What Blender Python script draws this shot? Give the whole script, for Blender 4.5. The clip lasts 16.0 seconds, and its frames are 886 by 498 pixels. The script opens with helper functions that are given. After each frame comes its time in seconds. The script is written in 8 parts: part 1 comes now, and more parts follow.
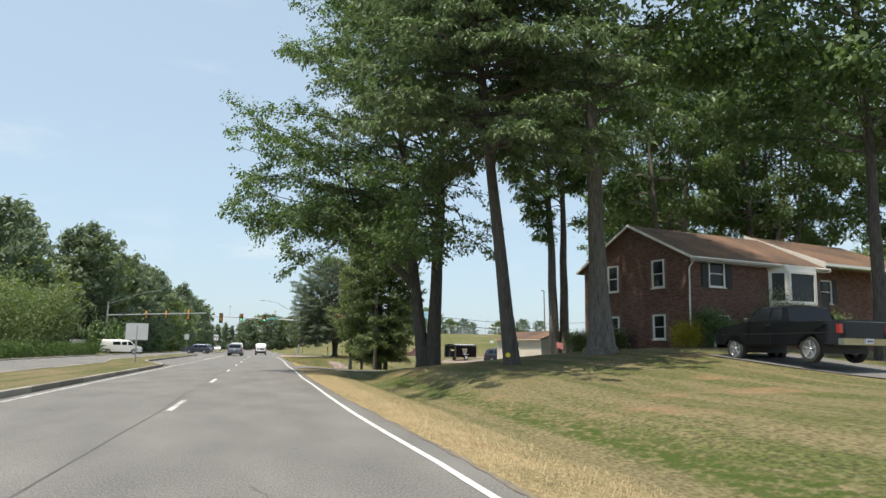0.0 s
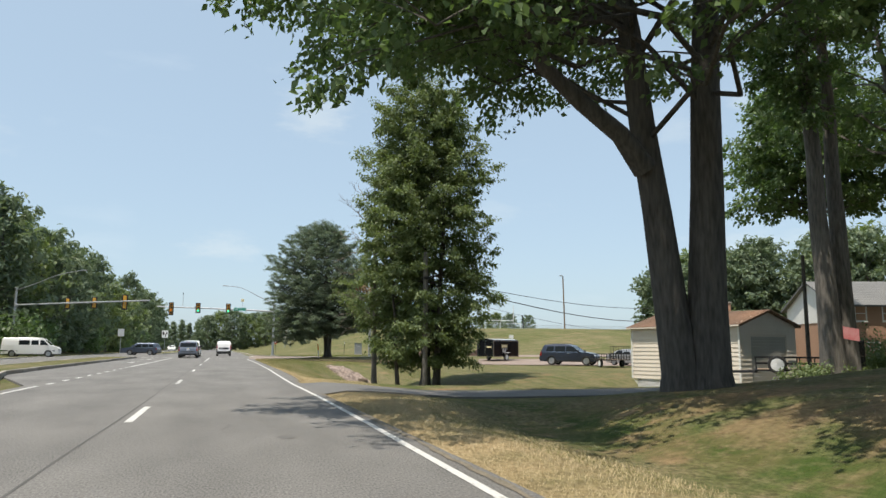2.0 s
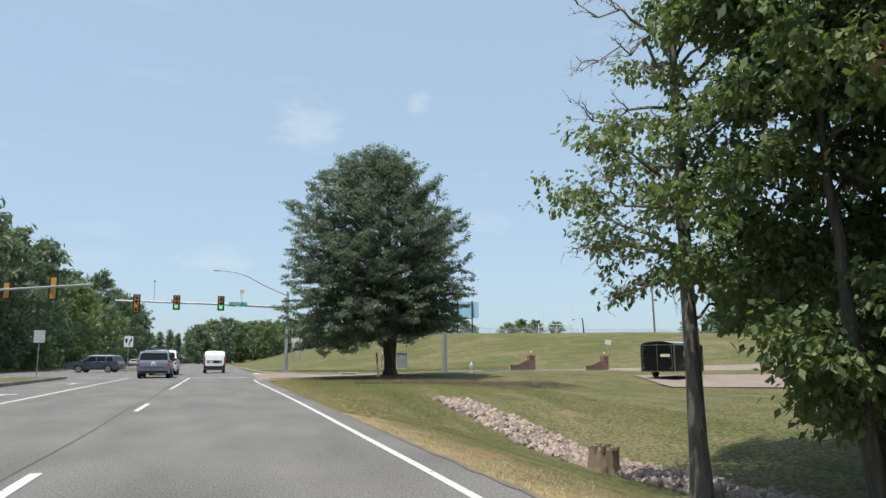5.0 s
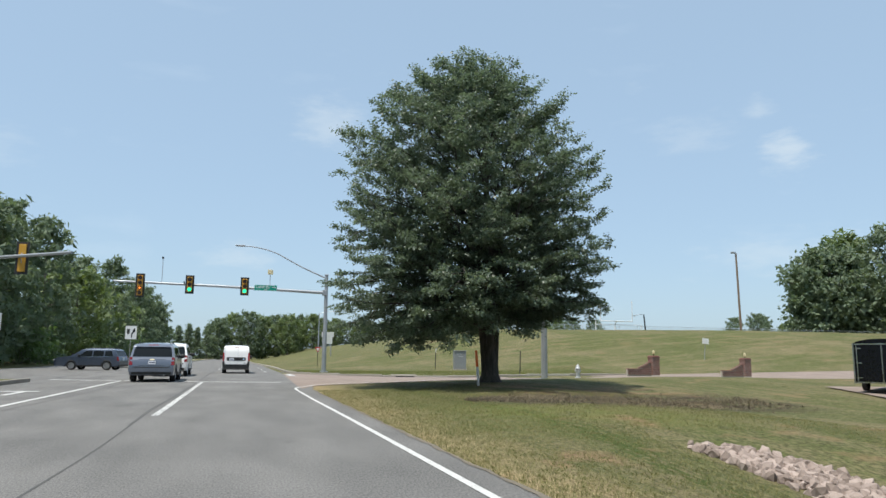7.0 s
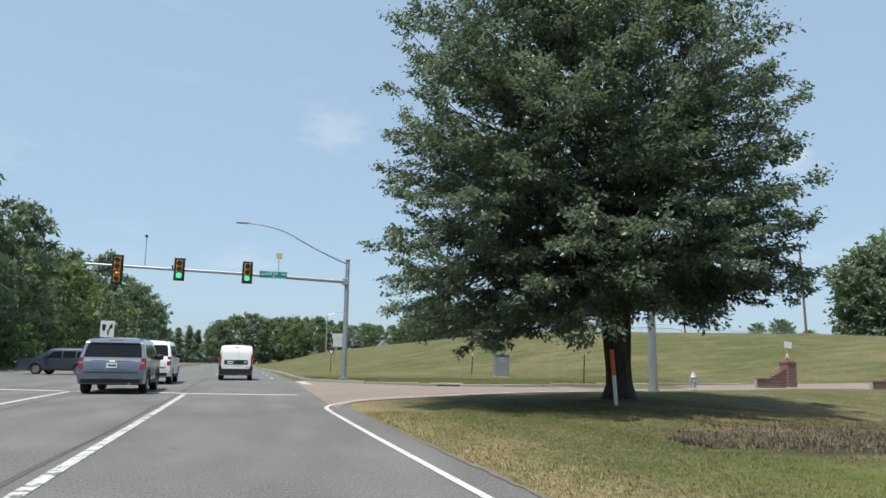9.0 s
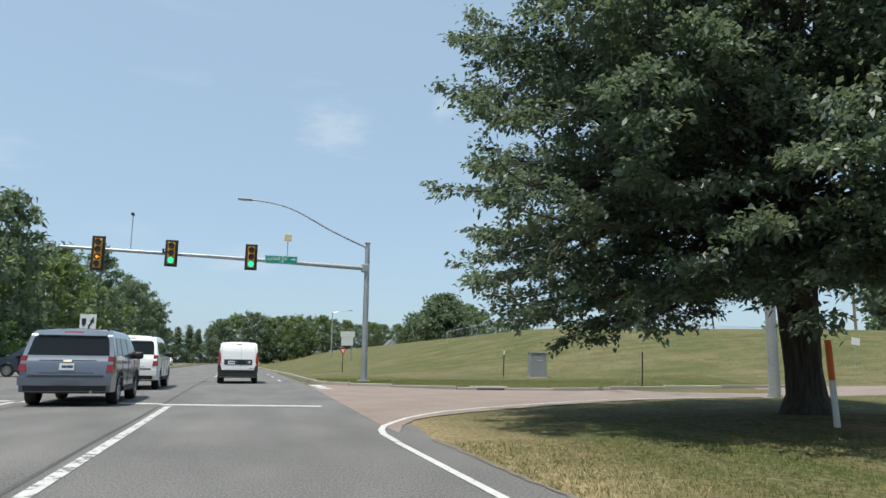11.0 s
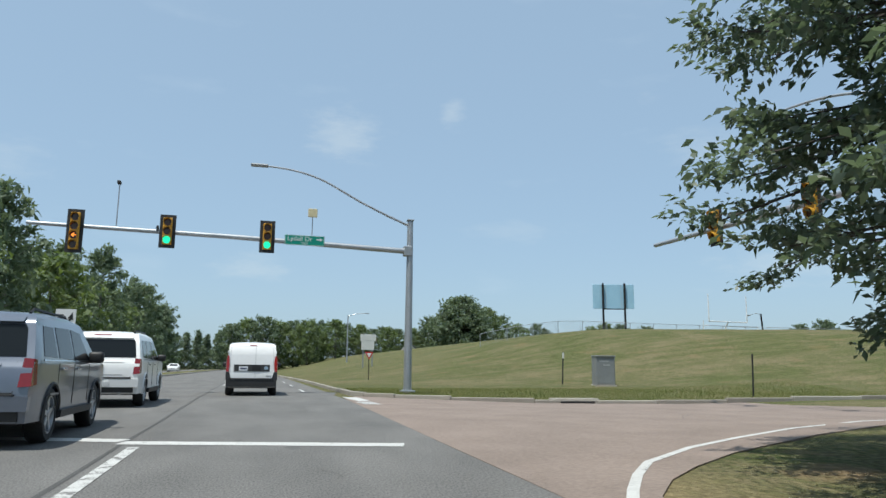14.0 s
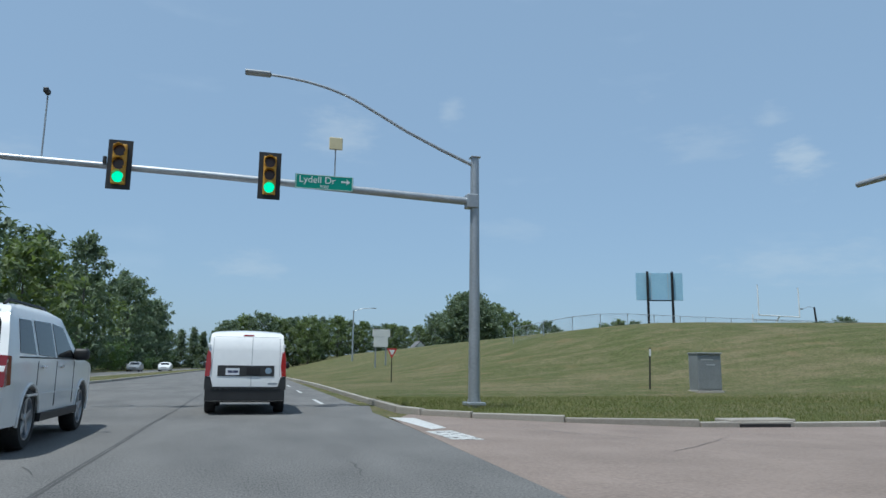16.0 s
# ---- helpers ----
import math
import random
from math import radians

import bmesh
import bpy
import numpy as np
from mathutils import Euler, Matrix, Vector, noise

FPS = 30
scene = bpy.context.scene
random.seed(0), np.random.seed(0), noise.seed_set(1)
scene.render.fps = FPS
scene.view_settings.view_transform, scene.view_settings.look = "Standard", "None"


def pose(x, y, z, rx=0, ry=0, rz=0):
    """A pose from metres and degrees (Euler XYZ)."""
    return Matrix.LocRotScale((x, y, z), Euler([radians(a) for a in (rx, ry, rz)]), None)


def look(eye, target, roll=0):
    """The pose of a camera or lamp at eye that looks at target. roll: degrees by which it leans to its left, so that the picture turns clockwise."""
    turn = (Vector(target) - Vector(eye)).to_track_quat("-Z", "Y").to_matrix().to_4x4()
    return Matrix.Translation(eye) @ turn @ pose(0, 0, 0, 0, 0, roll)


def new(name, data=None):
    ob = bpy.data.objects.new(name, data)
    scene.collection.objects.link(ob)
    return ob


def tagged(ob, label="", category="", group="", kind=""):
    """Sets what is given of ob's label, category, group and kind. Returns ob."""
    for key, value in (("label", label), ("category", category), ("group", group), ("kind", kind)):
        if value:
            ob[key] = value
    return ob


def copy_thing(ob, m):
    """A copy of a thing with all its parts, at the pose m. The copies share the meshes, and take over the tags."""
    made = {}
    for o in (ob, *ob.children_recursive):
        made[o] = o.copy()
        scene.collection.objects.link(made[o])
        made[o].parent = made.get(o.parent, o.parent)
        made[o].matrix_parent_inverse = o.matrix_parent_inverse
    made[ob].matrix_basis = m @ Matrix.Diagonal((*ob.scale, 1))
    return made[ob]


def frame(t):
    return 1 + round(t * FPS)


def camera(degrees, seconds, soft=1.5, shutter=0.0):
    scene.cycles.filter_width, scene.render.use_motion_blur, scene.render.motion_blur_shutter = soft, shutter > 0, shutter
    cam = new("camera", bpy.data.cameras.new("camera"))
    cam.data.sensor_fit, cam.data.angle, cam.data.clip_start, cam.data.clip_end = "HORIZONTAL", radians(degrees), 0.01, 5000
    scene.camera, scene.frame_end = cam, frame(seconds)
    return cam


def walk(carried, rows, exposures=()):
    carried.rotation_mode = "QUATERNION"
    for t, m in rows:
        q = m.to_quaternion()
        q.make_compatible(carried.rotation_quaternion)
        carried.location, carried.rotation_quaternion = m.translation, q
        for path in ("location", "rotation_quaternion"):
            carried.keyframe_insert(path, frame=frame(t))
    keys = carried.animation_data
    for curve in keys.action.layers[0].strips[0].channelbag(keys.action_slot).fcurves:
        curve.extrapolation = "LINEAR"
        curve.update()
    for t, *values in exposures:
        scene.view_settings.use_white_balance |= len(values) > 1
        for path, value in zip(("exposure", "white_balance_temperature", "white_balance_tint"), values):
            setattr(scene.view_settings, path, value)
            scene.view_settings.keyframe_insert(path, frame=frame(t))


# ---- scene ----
cam = camera(63.4, 16.0)
PATH = [
    (0, (0.019, -2.975, 1.296), (0.493, -1.052, 1.575), 0.9),
    (0.5, (-0.214, 4.587, 1.169), (0.27, 6.506, 1.459), 1.2),
    (1, (-0.205, 11.846, 1.275), (0.317, 13.755, 1.566), 0.7),
    (1.5, (-0.313, 18.382, 1.183), (0.241, 20.284, 1.458), 0.7),
    (2, (-0.39, 24.627, 1.165), (0.184, 26.523, 1.439), 0.3),
    (2.5, (-0.374, 30.716, 1.079), (0.211, 32.608, 1.361), 0.3),
    (3, (-0.442, 36.593, 1.184), (0.143, 38.484, 1.469), 0.1),
    (3.5, (-0.394, 41.88, 1.095), (0.236, 43.755, 1.391), -0.3),
    (4, (-0.368, 46.716, 1.11), (0.247, 48.594, 1.414), -0.4),
    (4.5, (-0.186, 51.511, 1.097), (0.416, 53.395, 1.396), -0.4),
    (5, (-0.089, 56.148, 1.102), (0.499, 58.035, 1.407), -0.2),
    (7.5, (-0.238, 73.138, 1.224), (0.294, 75.043, 1.523), 0.6),
    (8, (-0.14, 75.912, 1.123), (0.401, 77.812, 1.432), 0.9),
    (8.5, (-0.106, 78.451, 1.119), (0.392, 80.363, 1.431), 1.0),
    (9, (-0.094, 80.801, 1.102), (0.433, 82.705, 1.417), 0.9),
    (9.5, (-0.126, 82.866, 1.123), (0.391, 84.773, 1.436), 1.0),
    (12, (-0.252, 90.897, 1.006), (0.277, 92.799, 1.323), 0.6),
    (12.5, (-0.304, 92.835, 0.99), (0.195, 94.745, 1.313), 0.6),
    (13, (-0.296, 93.229, 1.026), (0.216, 95.135, 1.353), 0.6),
    (13.5, (-0.317, 93.983, 1.045), (0.218, 95.883, 1.37), 0.5),
    (14, (-0.338, 95.196, 1.041), (0.162, 97.104, 1.37), 0.6),
    (14.5, (-0.346, 96.961, 1.06), (0.152, 98.869, 1.392), 0.5),
    (15, (-0.36, 99.224, 1.103), (0.148, 101.13, 1.434), 0.3),
    (15.5, (-0.327, 101.929, 1.133), (0.178, 103.836, 1.462), 0.4),
    (16, (-0.236, 105.07, 1.121), (0.268, 106.978, 1.446), 0.6),
]
walk(cam, [(t, look(e, g, r)) for t, e, g, r in PATH], exposures=[(0, 1.02, 7100, 10), (2.5, 0.87, 6950, 10), (5, 0.82, 6650, 9), (9, 0.74, 6480, 8), (12, 0.72, 6550, 7), (14, 0.6, 6350, 6), (15, 0.46, 5950, 5), (16, 0.32, 5800, 5)])

# ---- world, sun and sky ----
SUN_FROM = Vector((-0.63, -0.38, 2.1)).normalized()
world = bpy.data.worlds.new("world")
scene.world = world
world.use_nodes = True
wn, wl = world.node_tree.nodes, world.node_tree.links
sky = wn.new("ShaderNodeTexSky")
sky.sky_type = 'NISHITA'
sky.sun_disc = False
sky.sun_elevation = math.asin(SUN_FROM.z)
sky.sun_rotation = math.atan2(SUN_FROM.x, SUN_FROM.y)
sky.air_density, sky.dust_density, sky.ozone_density, sky.altitude = 1.0, 1.4, 1.5, 60
sky_coord = wn.new("ShaderNodeTexCoord")
sky_map = wn.new("ShaderNodeMapping")
sky_map.inputs["Scale"].default_value = (1.0, 1.0, 3.2)
cloud = wn.new("ShaderNodeTexNoise")
cloud.inputs["Scale"].default_value, cloud.inputs["Detail"].default_value = 5.6, 6.0
cloud_ramp = wn.new("ShaderNodeValToRGB")
cloud_ramp.color_ramp.elements[0].position, cloud_ramp.color_ramp.elements[1].position = 0.605, 0.78
cloud_ramp.color_ramp.elements[1].color = (0.15, 0.15, 0.15, 1)
cloud_mix = wn.new("ShaderNodeMix")
cloud_mix.data_type = 'RGBA'
cloud_mix.inputs["B"].default_value = (8.6, 8.3, 8.2, 1)
wl.new(sky_coord.outputs["Generated"], sky_map.inputs["Vector"])
wl.new(sky_map.outputs["Vector"], cloud.inputs["Vector"])
wl.new(cloud.outputs["Fac"], cloud_ramp.inputs["Fac"])
wl.new(cloud_ramp.outputs["Color"], cloud_mix.inputs["Factor"])
wl.new(sky.outputs["Color"], cloud_mix.inputs["A"])
sky_tint = wn.new("ShaderNodeMix")
sky_tint.data_type, sky_tint.blend_type = 'RGBA', 'MULTIPLY'
sky_tint.inputs["Factor"].default_value = 1.0
sky_tint.inputs["B"].default_value = (0.92, 0.99, 1.0, 1)
haze = wn.new("ShaderNodeMix")
haze.data_type = 'RGBA'
haze.inputs["Factor"].default_value = 0.74
haze.inputs["B"].default_value = (2.2, 2.72, 3.45, 1)
wl.new(cloud_mix.outputs["Result"], haze.inputs["A"])
wisp = wn.new("ShaderNodeTexNoise")
wisp.inputs["Scale"].default_value, wisp.inputs["Detail"].default_value, wisp.inputs["Roughness"].default_value = 17.0, 7.0, 0.62
wl.new(sky_map.outputs["Vector"], wisp.inputs["Vector"])
above = haze.outputs["Result"]
# Small fair-weather clouds: direction, half width, half height, density.
for c, cw, ch, dens in (((0.106, 0.944, 0.313), 0.045, 0.030, 0.32), ((0.247, 0.905, 0.346), 0.015, 0.016, 0.28), ((-0.004, 0.991, 0.133), 0.042, 0.015, 0.30), ((0.646, 0.719, 0.258), 0.026, 0.025, 0.48),
                        ((0.614, 0.724, 0.315), 0.018, 0.016, 0.26), ((0.556, 0.779, 0.289), 0.05, 0.020, 0.18), ((0.656, 0.743, 0.134), 0.10, 0.024, 0.26), ((0.50, 0.82, 0.36), 0.02, 0.014, 0.18),
                        ((-0.33, 0.90, 0.24), 0.07, 0.022, 0.18), ((0.35, 0.92, 0.19), 0.06, 0.014, 0.14)):
    off, squash, far, soft_edge, amount, over = (wn.new("ShaderNodeVectorMath"), wn.new("ShaderNodeVectorMath"), wn.new("ShaderNodeVectorMath"), wn.new("ShaderNodeMath"), wn.new("ShaderNodeMapRange"), wn.new("ShaderNodeMix"))
    off.operation, squash.operation, far.operation, soft_edge.operation = 'SUBTRACT', 'MULTIPLY', 'LENGTH', 'MULTIPLY_ADD'
    wl.new(sky_coord.outputs["Generated"], off.inputs[0])
    off.inputs[1].default_value = c
    wl.new(off.outputs["Vector"], squash.inputs[0])
    squash.inputs[1].default_value = (1 / cw, 1 / cw, 1 / ch)
    wl.new(squash.outputs["Vector"], far.inputs[0])
    wl.new(wisp.outputs["Fac"], soft_edge.inputs[0])
    soft_edge.inputs[1].default_value = -3.2
    wl.new(far.outputs["Value"], soft_edge.inputs[2])
    amount.interpolation_type = 'SMOOTHSTEP'
    amount.inputs["From Min"].default_value, amount.inputs["From Max"].default_value = -0.15, -1.7
    amount.inputs["To Max"].default_value = dens
    wl.new(soft_edge.outputs["Value"], amount.inputs["Value"])
    over.data_type = 'RGBA'
    over.inputs["B"].default_value = (4.1, 4.15, 4.3, 1)
    wl.new(amount.outputs["Result"], over.inputs["Factor"])
    wl.new(above, over.inputs["A"])
    above = over.outputs["Result"]
wl.new(above, sky_tint.inputs["A"])
wl.new(sky_tint.outputs["Result"], wn["Background"].inputs["Color"])
wn["Background"].inputs["Strength"].default_value = 0.125

sun = new("sun", bpy.data.lights.new("sun", 'SUN'))
sun.data.energy, sun.data.angle, sun.data.color = 3.1, radians(0.6), (1.0, 0.955, 0.88)
sun.matrix_world = look(SUN_FROM * 100, (0, 0, 0))


# ---- materials ----
def mat(name, a, b=None, rough=0.7, scale=(3.0, 30.0), mix=0.5, bump=0.0, bump_scale=60.0, metal=0.0, coat=0.0,
        island=0.0, spec=0.5, translucent=None, per_object=0.0, stretch=(1, 1, 1), glow=None):
    """A surface whose colour wanders between a and b at two sizes, with fine relief."""
    m = bpy.data.materials.new(name)
    m.use_nodes = True
    n, l = m.node_tree.nodes, m.node_tree.links
    p = n["Principled BSDF"]
    p.inputs["Roughness"].default_value = rough
    p.inputs["Metallic"].default_value = metal
    p.inputs["Coat Weight"].default_value = coat
    p.inputs["Coat Roughness"].default_value = 0.06
    p.inputs["Specular IOR Level"].default_value = spec
    if glow:
        p.inputs["Emission Color"].default_value = (*glow[0], 1)
        p.inputs["Emission Strength"].default_value = glow[1]
    b = b or tuple(c * 0.8 for c in a)
    co, mp = n.new("ShaderNodeTexCoord"), n.new("ShaderNodeMapping")
    mp.inputs["Scale"].default_value = stretch
    l.new(co.outputs["Object"], mp.inputs["Vector"])
    big, small = n.new("ShaderNodeTexNoise"), n.new("ShaderNodeTexNoise")
    for tex, s, d in ((big, scale[0], 3.0), (small, scale[1], 2.0)):
        tex.inputs["Scale"].default_value, tex.inputs["Detail"].default_value = s, d
        l.new(mp.outputs["Vector"], tex.inputs["Vector"])
    add = n.new("ShaderNodeMix")
    add.inputs["Factor"].default_value = mix
    l.new(big.outputs["Fac"], add.inputs["A"])
    l.new(small.outputs["Fac"], add.inputs["B"])
    fac = add.outputs["Result"]
    if island or per_object:
        src = n.new("ShaderNodeNewGeometry").outputs["Random Per Island"] if island else n.new("ShaderNodeObjectInfo").outputs["Random"]
        im = n.new("ShaderNodeMix")
        im.inputs["Factor"].default_value = island or per_object
        l.new(fac, im.inputs["A"])
        l.new(src, im.inputs["B"])
        fac = im.outputs["Result"]
    ramp = n.new("ShaderNodeMapRange")
    ramp.inputs["From Min"].default_value, ramp.inputs["From Max"].default_value = 0.3, 0.7
    l.new(fac, ramp.inputs["Value"])
    col = n.new("ShaderNodeMix")
    col.data_type = 'RGBA'
    col.inputs["A"].default_value, col.inputs["B"].default_value = (*a, 1), (*b, 1)
    l.new(ramp.outputs["Result"], col.inputs["Factor"])
    l.new(col.outputs["Result"], p.inputs["Base Color"])
    if bump:
        bn, bt = n.new("ShaderNodeBump"), n.new("ShaderNodeTexNoise")
        bt.inputs["Scale"].default_value, bt.inputs["Detail"].default_value = bump_scale, 4.0
        l.new(mp.outputs["Vector"], bt.inputs["Vector"])
        bn.inputs["Strength"].default_value, bn.inputs["Distance"].default_value = bump, 0.02
        l.new(bt.outputs["Fac"], bn.inputs["Height"])
        l.new(bn.outputs["Normal"], p.inputs["Normal"])
    if translucent:
        tr, ms = n.new("ShaderNodeBsdfTranslucent"), n.new("ShaderNodeMixShader")
        tr.inputs["Color"].default_value = (*translucent, 1)
        ms.inputs["Fac"].default_value = 0.36
        l.new(p.outputs["BSDF"], ms.inputs[1])
        l.new(tr.outputs["BSDF"], ms.inputs[2])
        l.new(ms.outputs["Shader"], n["Material Output"].inputs["Surface"])
    return m


def glass_mat(name, tint, rough=0.03):
    m = bpy.data.materials.new(name)
    m.use_nodes = True
    p = m.node_tree.nodes["Principled BSDF"]
    p.inputs["Base Color"].default_value = (*tint, 1)
    p.inputs["Roughness"].default_value = rough
    p.inputs["Specular IOR Level"].default_value = 0.22
    return m


M = dict(
    asphalt=mat("asphalt", (0.060, 0.059, 0.057), (0.232, 0.223, 0.211), 0.88, (0.9, 55), 0.68, 0.6, 160, stretch=(1, 0.35, 1)),
    old_asphalt=mat("drive_asphalt", (0.10, 0.099, 0.098), (0.16, 0.155, 0.148), 0.9, (0.6, 50), 0.5, 0.5, 140),
    seam=mat("seam_tar", (0.055, 0.054, 0.052), (0.10, 0.097, 0.092), 0.85, (2, 40), 0.5),
    concrete=mat("road_concrete", (0.172, 0.134, 0.112), (0.30, 0.236, 0.20), 0.92, (0.7, 22), 0.55, 0.7, 60),
    kerb=mat("kerb_concrete", (0.26, 0.235, 0.20), (0.42, 0.39, 0.34), 0.92, (1.2, 30), 0.5, 0.4, 60, per_object=0.3),
    old_kerb=mat("stained_kerb", (0.17, 0.15, 0.125), (0.36, 0.33, 0.285), 0.92, (1.5, 30), 0.5, 0.5, 60, per_object=0.3),
    stain=mat("road_stain", (0.092, 0.089, 0.085), (0.130, 0.125, 0.118), 0.85, (2, 40)),
    paint=mat("road_paint", (0.72, 0.72, 0.70), (0.42, 0.41, 0.39), 0.75, (4, 45), 0.6, 0.2, 120),
    worn=mat("worn_paint", (0.62, 0.61, 0.58), (0.26, 0.255, 0.24), 0.8, (5, 40), 0.6, 0.2, 120),
    bark=mat("bark", (0.062, 0.056, 0.050), (0.20, 0.183, 0.163), 0.95, (3, 16), 0.65, 1.0, 16, stretch=(1, 1, 0.16)),
    dark_bark=mat("dark_bark", (0.036, 0.032, 0.028), (0.112, 0.100, 0.088), 0.95, (3, 16), 0.65, 1.0, 16, stretch=(1, 1, 0.16)),
    twig=mat("dead_twig", (0.16, 0.13, 0.11), (0.26, 0.22, 0.19), 0.95, (3, 30)),
    leaf=mat("leaf_green", (0.076, 0.112, 0.058), (0.200, 0.248, 0.118), 0.5, (0.6, 3), 0.3, island=0.35, spec=0.25, translucent=(0.20, 0.27, 0.06)),
    leaf_dark=mat("leaf_dark", (0.062, 0.104, 0.054), (0.165, 0.225, 0.110), 0.45, (0.5, 3), 0.3, island=0.35, spec=0.2, translucent=(0.14, 0.24, 0.05)),
    leaf_oak=mat("leaf_oak", (0.066, 0.100, 0.078), (0.165, 0.205, 0.148), 0.42, (0.35, 3), 0.4, island=0.4, spec=0.4, translucent=(0.19, 0.26, 0.13)),
    leaf_light=mat("leaf_light", (0.110, 0.152, 0.078), (0.225, 0.270, 0.142), 0.55, (0.3, 3), 0.4, island=0.45, spec=0.2, translucent=(0.2, 0.28, 0.05)),
    leaf_brown=mat("leaf_brown", (0.15, 0.085, 0.045), (0.25, 0.15, 0.085), 0.7, (0.5, 3), 0.4, island=0.5),
    needle=mat("needle", (0.115, 0.172, 0.095), (0.27, 0.335, 0.195), 0.6, (0.4, 3), 0.4, island=0.5, spec=0.2, translucent=(0.1, 0.16, 0.06)),
    # Wood leaves paled and blued: distance haze is put into their colour.
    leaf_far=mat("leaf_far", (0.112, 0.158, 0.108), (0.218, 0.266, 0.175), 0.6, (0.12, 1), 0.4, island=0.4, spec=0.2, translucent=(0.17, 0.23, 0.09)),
    brick=mat("brick_red", (0.098, 0.050, 0.040), (0.192, 0.104, 0.082), 0.9, (0.6, 12), 0.4, 0.5, 90, island=0.5),
    brick_piece=mat("brick_piece", (0.098, 0.050, 0.040), (0.192, 0.104, 0.082), 0.9, (0.6, 12), 0.4, 0.5, 90, per_object=0.5),
    pier_brick=mat("pier_brick", (0.205, 0.090, 0.080), (0.345, 0.180, 0.155), 0.9, (0.8, 12), 0.4, 0.5, 90, island=0.5),
    verge_dirt=mat("verge_dirt", (0.10, 0.090, 0.072), (0.21, 0.175, 0.125), 0.95, (3, 30), 0.5, 0.6, 60),
    pale_mortar=mat("pale_mortar", (0.40, 0.34, 0.30), (0.52, 0.46, 0.41), 0.95, (0.8, 30), 0.5, 0.3, 80),
    mortar=mat("mortar", (0.16, 0.125, 0.105), (0.24, 0.195, 0.17), 0.95, (0.8, 30), 0.5, 0.3, 80),
    tan_brick=mat("tan_brick", (0.30, 0.165, 0.105), (0.40, 0.235, 0.155), 0.9, (0.7, 9), 0.5, 0.4, 60, island=0.4),
    shingle=mat("shingle", (0.060, 0.050, 0.042), (0.30, 0.165, 0.100), 0.92, (0.34, 14), 0.22, 0.6, 40, island=0.25),
    shingle_grey=mat("shingle_grey", (0.13, 0.13, 0.13), (0.20, 0.20, 0.195), 0.92, (0.5, 14), 0.4, 0.5, 40, island=0.3),
    white=mat("white_paint", (0.78, 0.77, 0.74), (0.66, 0.645, 0.61), 0.55, (1.5, 20), 0.5),
    siding=mat("vinyl_siding", (0.74, 0.67, 0.585), (0.64, 0.575, 0.495), 0.55, (0.9, 14), 0.4, island=0.2),
    door_grey=mat("door_panel", (0.40, 0.38, 0.35), (0.48, 0.46, 0.42), 0.6, (1, 14)),
    shutter=mat("shutter_black", (0.018, 0.018, 0.02), (0.035, 0.035, 0.036), 0.6, (2, 20)),
    galv=mat("galvanised", (0.33, 0.35, 0.37), (0.46, 0.48, 0.50), 0.45, (1.2, 14), 0.5, 0.1, 40, metal=0.55),
    steel=mat("grey_steel", (0.30, 0.31, 0.32), (0.38, 0.39, 0.40), 0.5, (2, 18), metal=0.5),
    black=mat("black_plastic", (0.014, 0.014, 0.015), (0.030, 0.030, 0.031), 0.55, (4, 40)),
    black_metal=mat("black_metal", (0.012, 0.012, 0.013), (0.026, 0.026, 0.027), 0.5, (3, 30), spec=0.25),
    signal_yellow=mat("signal_yellow", (0.62, 0.33, 0.03), (0.52, 0.27, 0.03), 0.5, (2, 18)),
    lens_dark=mat("lens_dark", (0.05, 0.03, 0.02), (0.08, 0.04, 0.025), 0.25, (8, 30)),
    lens_green=mat("lens_green", (0.02, 0.5, 0.28), (0.02, 0.45, 0.25), 0.3, glow=((0.03, 0.85, 0.42), 0.8)),
    lens_orange=mat("lens_orange", (0.9, 0.25, 0.02), (0.8, 0.2, 0.02), 0.3, glow=((1.0, 0.28, 0.03), 1.0)),
    sign_green=mat("sign_green", (0.0, 0.28, 0.20), (0.0, 0.24, 0.17), 0.45, (2, 20)),
    sign_white=mat("sign_white", (0.80, 0.80, 0.79), (0.74, 0.74, 0.73), 0.45, (2, 20)),
    sign_back=mat("sign_back", (0.46, 0.47, 0.48), (0.56, 0.57, 0.58), 0.5, (1.4, 14), metal=0.3),
    sign_red=mat("sign_red", (0.55, 0.03, 0.03), (0.45, 0.03, 0.03), 0.5, (2, 20)),
    orange=mat("marker_orange", (0.85, 0.17, 0.03), (0.75, 0.14, 0.03), 0.5, (3, 20)),
    yellow=mat("reflector_yellow", (0.80, 0.66, 0.04), (0.72, 0.58, 0.04), 0.5, (3, 20)),
    cabinet=mat("cabinet_grey", (0.24, 0.25, 0.255), (0.32, 0.33, 0.335), 0.5, (1.2, 14), metal=0.3),
    car_white=mat("car_white", (0.80, 0.80, 0.79), (0.74, 0.74, 0.73), 0.35, (0.8, 8), coat=0.5),
    car_grey=mat("car_grey", (0.13, 0.152, 0.195), (0.155, 0.178, 0.222), 0.28, (0.8, 8), metal=0.35, coat=0.8),
    car_black=mat("car_black", (0.006, 0.007, 0.009), (0.009, 0.010, 0.013), 0.14, (0.8, 8), spec=0.22, coat=0.2),
    car_navy=mat("car_navy", (0.018, 0.026, 0.048), (0.028, 0.038, 0.064), 0.3, (0.8, 8), metal=0.3, coat=0.6),
    car_blue=mat("car_blue", (0.055, 0.075, 0.115), (0.075, 0.095, 0.135), 0.3, (0.8, 8), metal=0.4, coat=0.6),
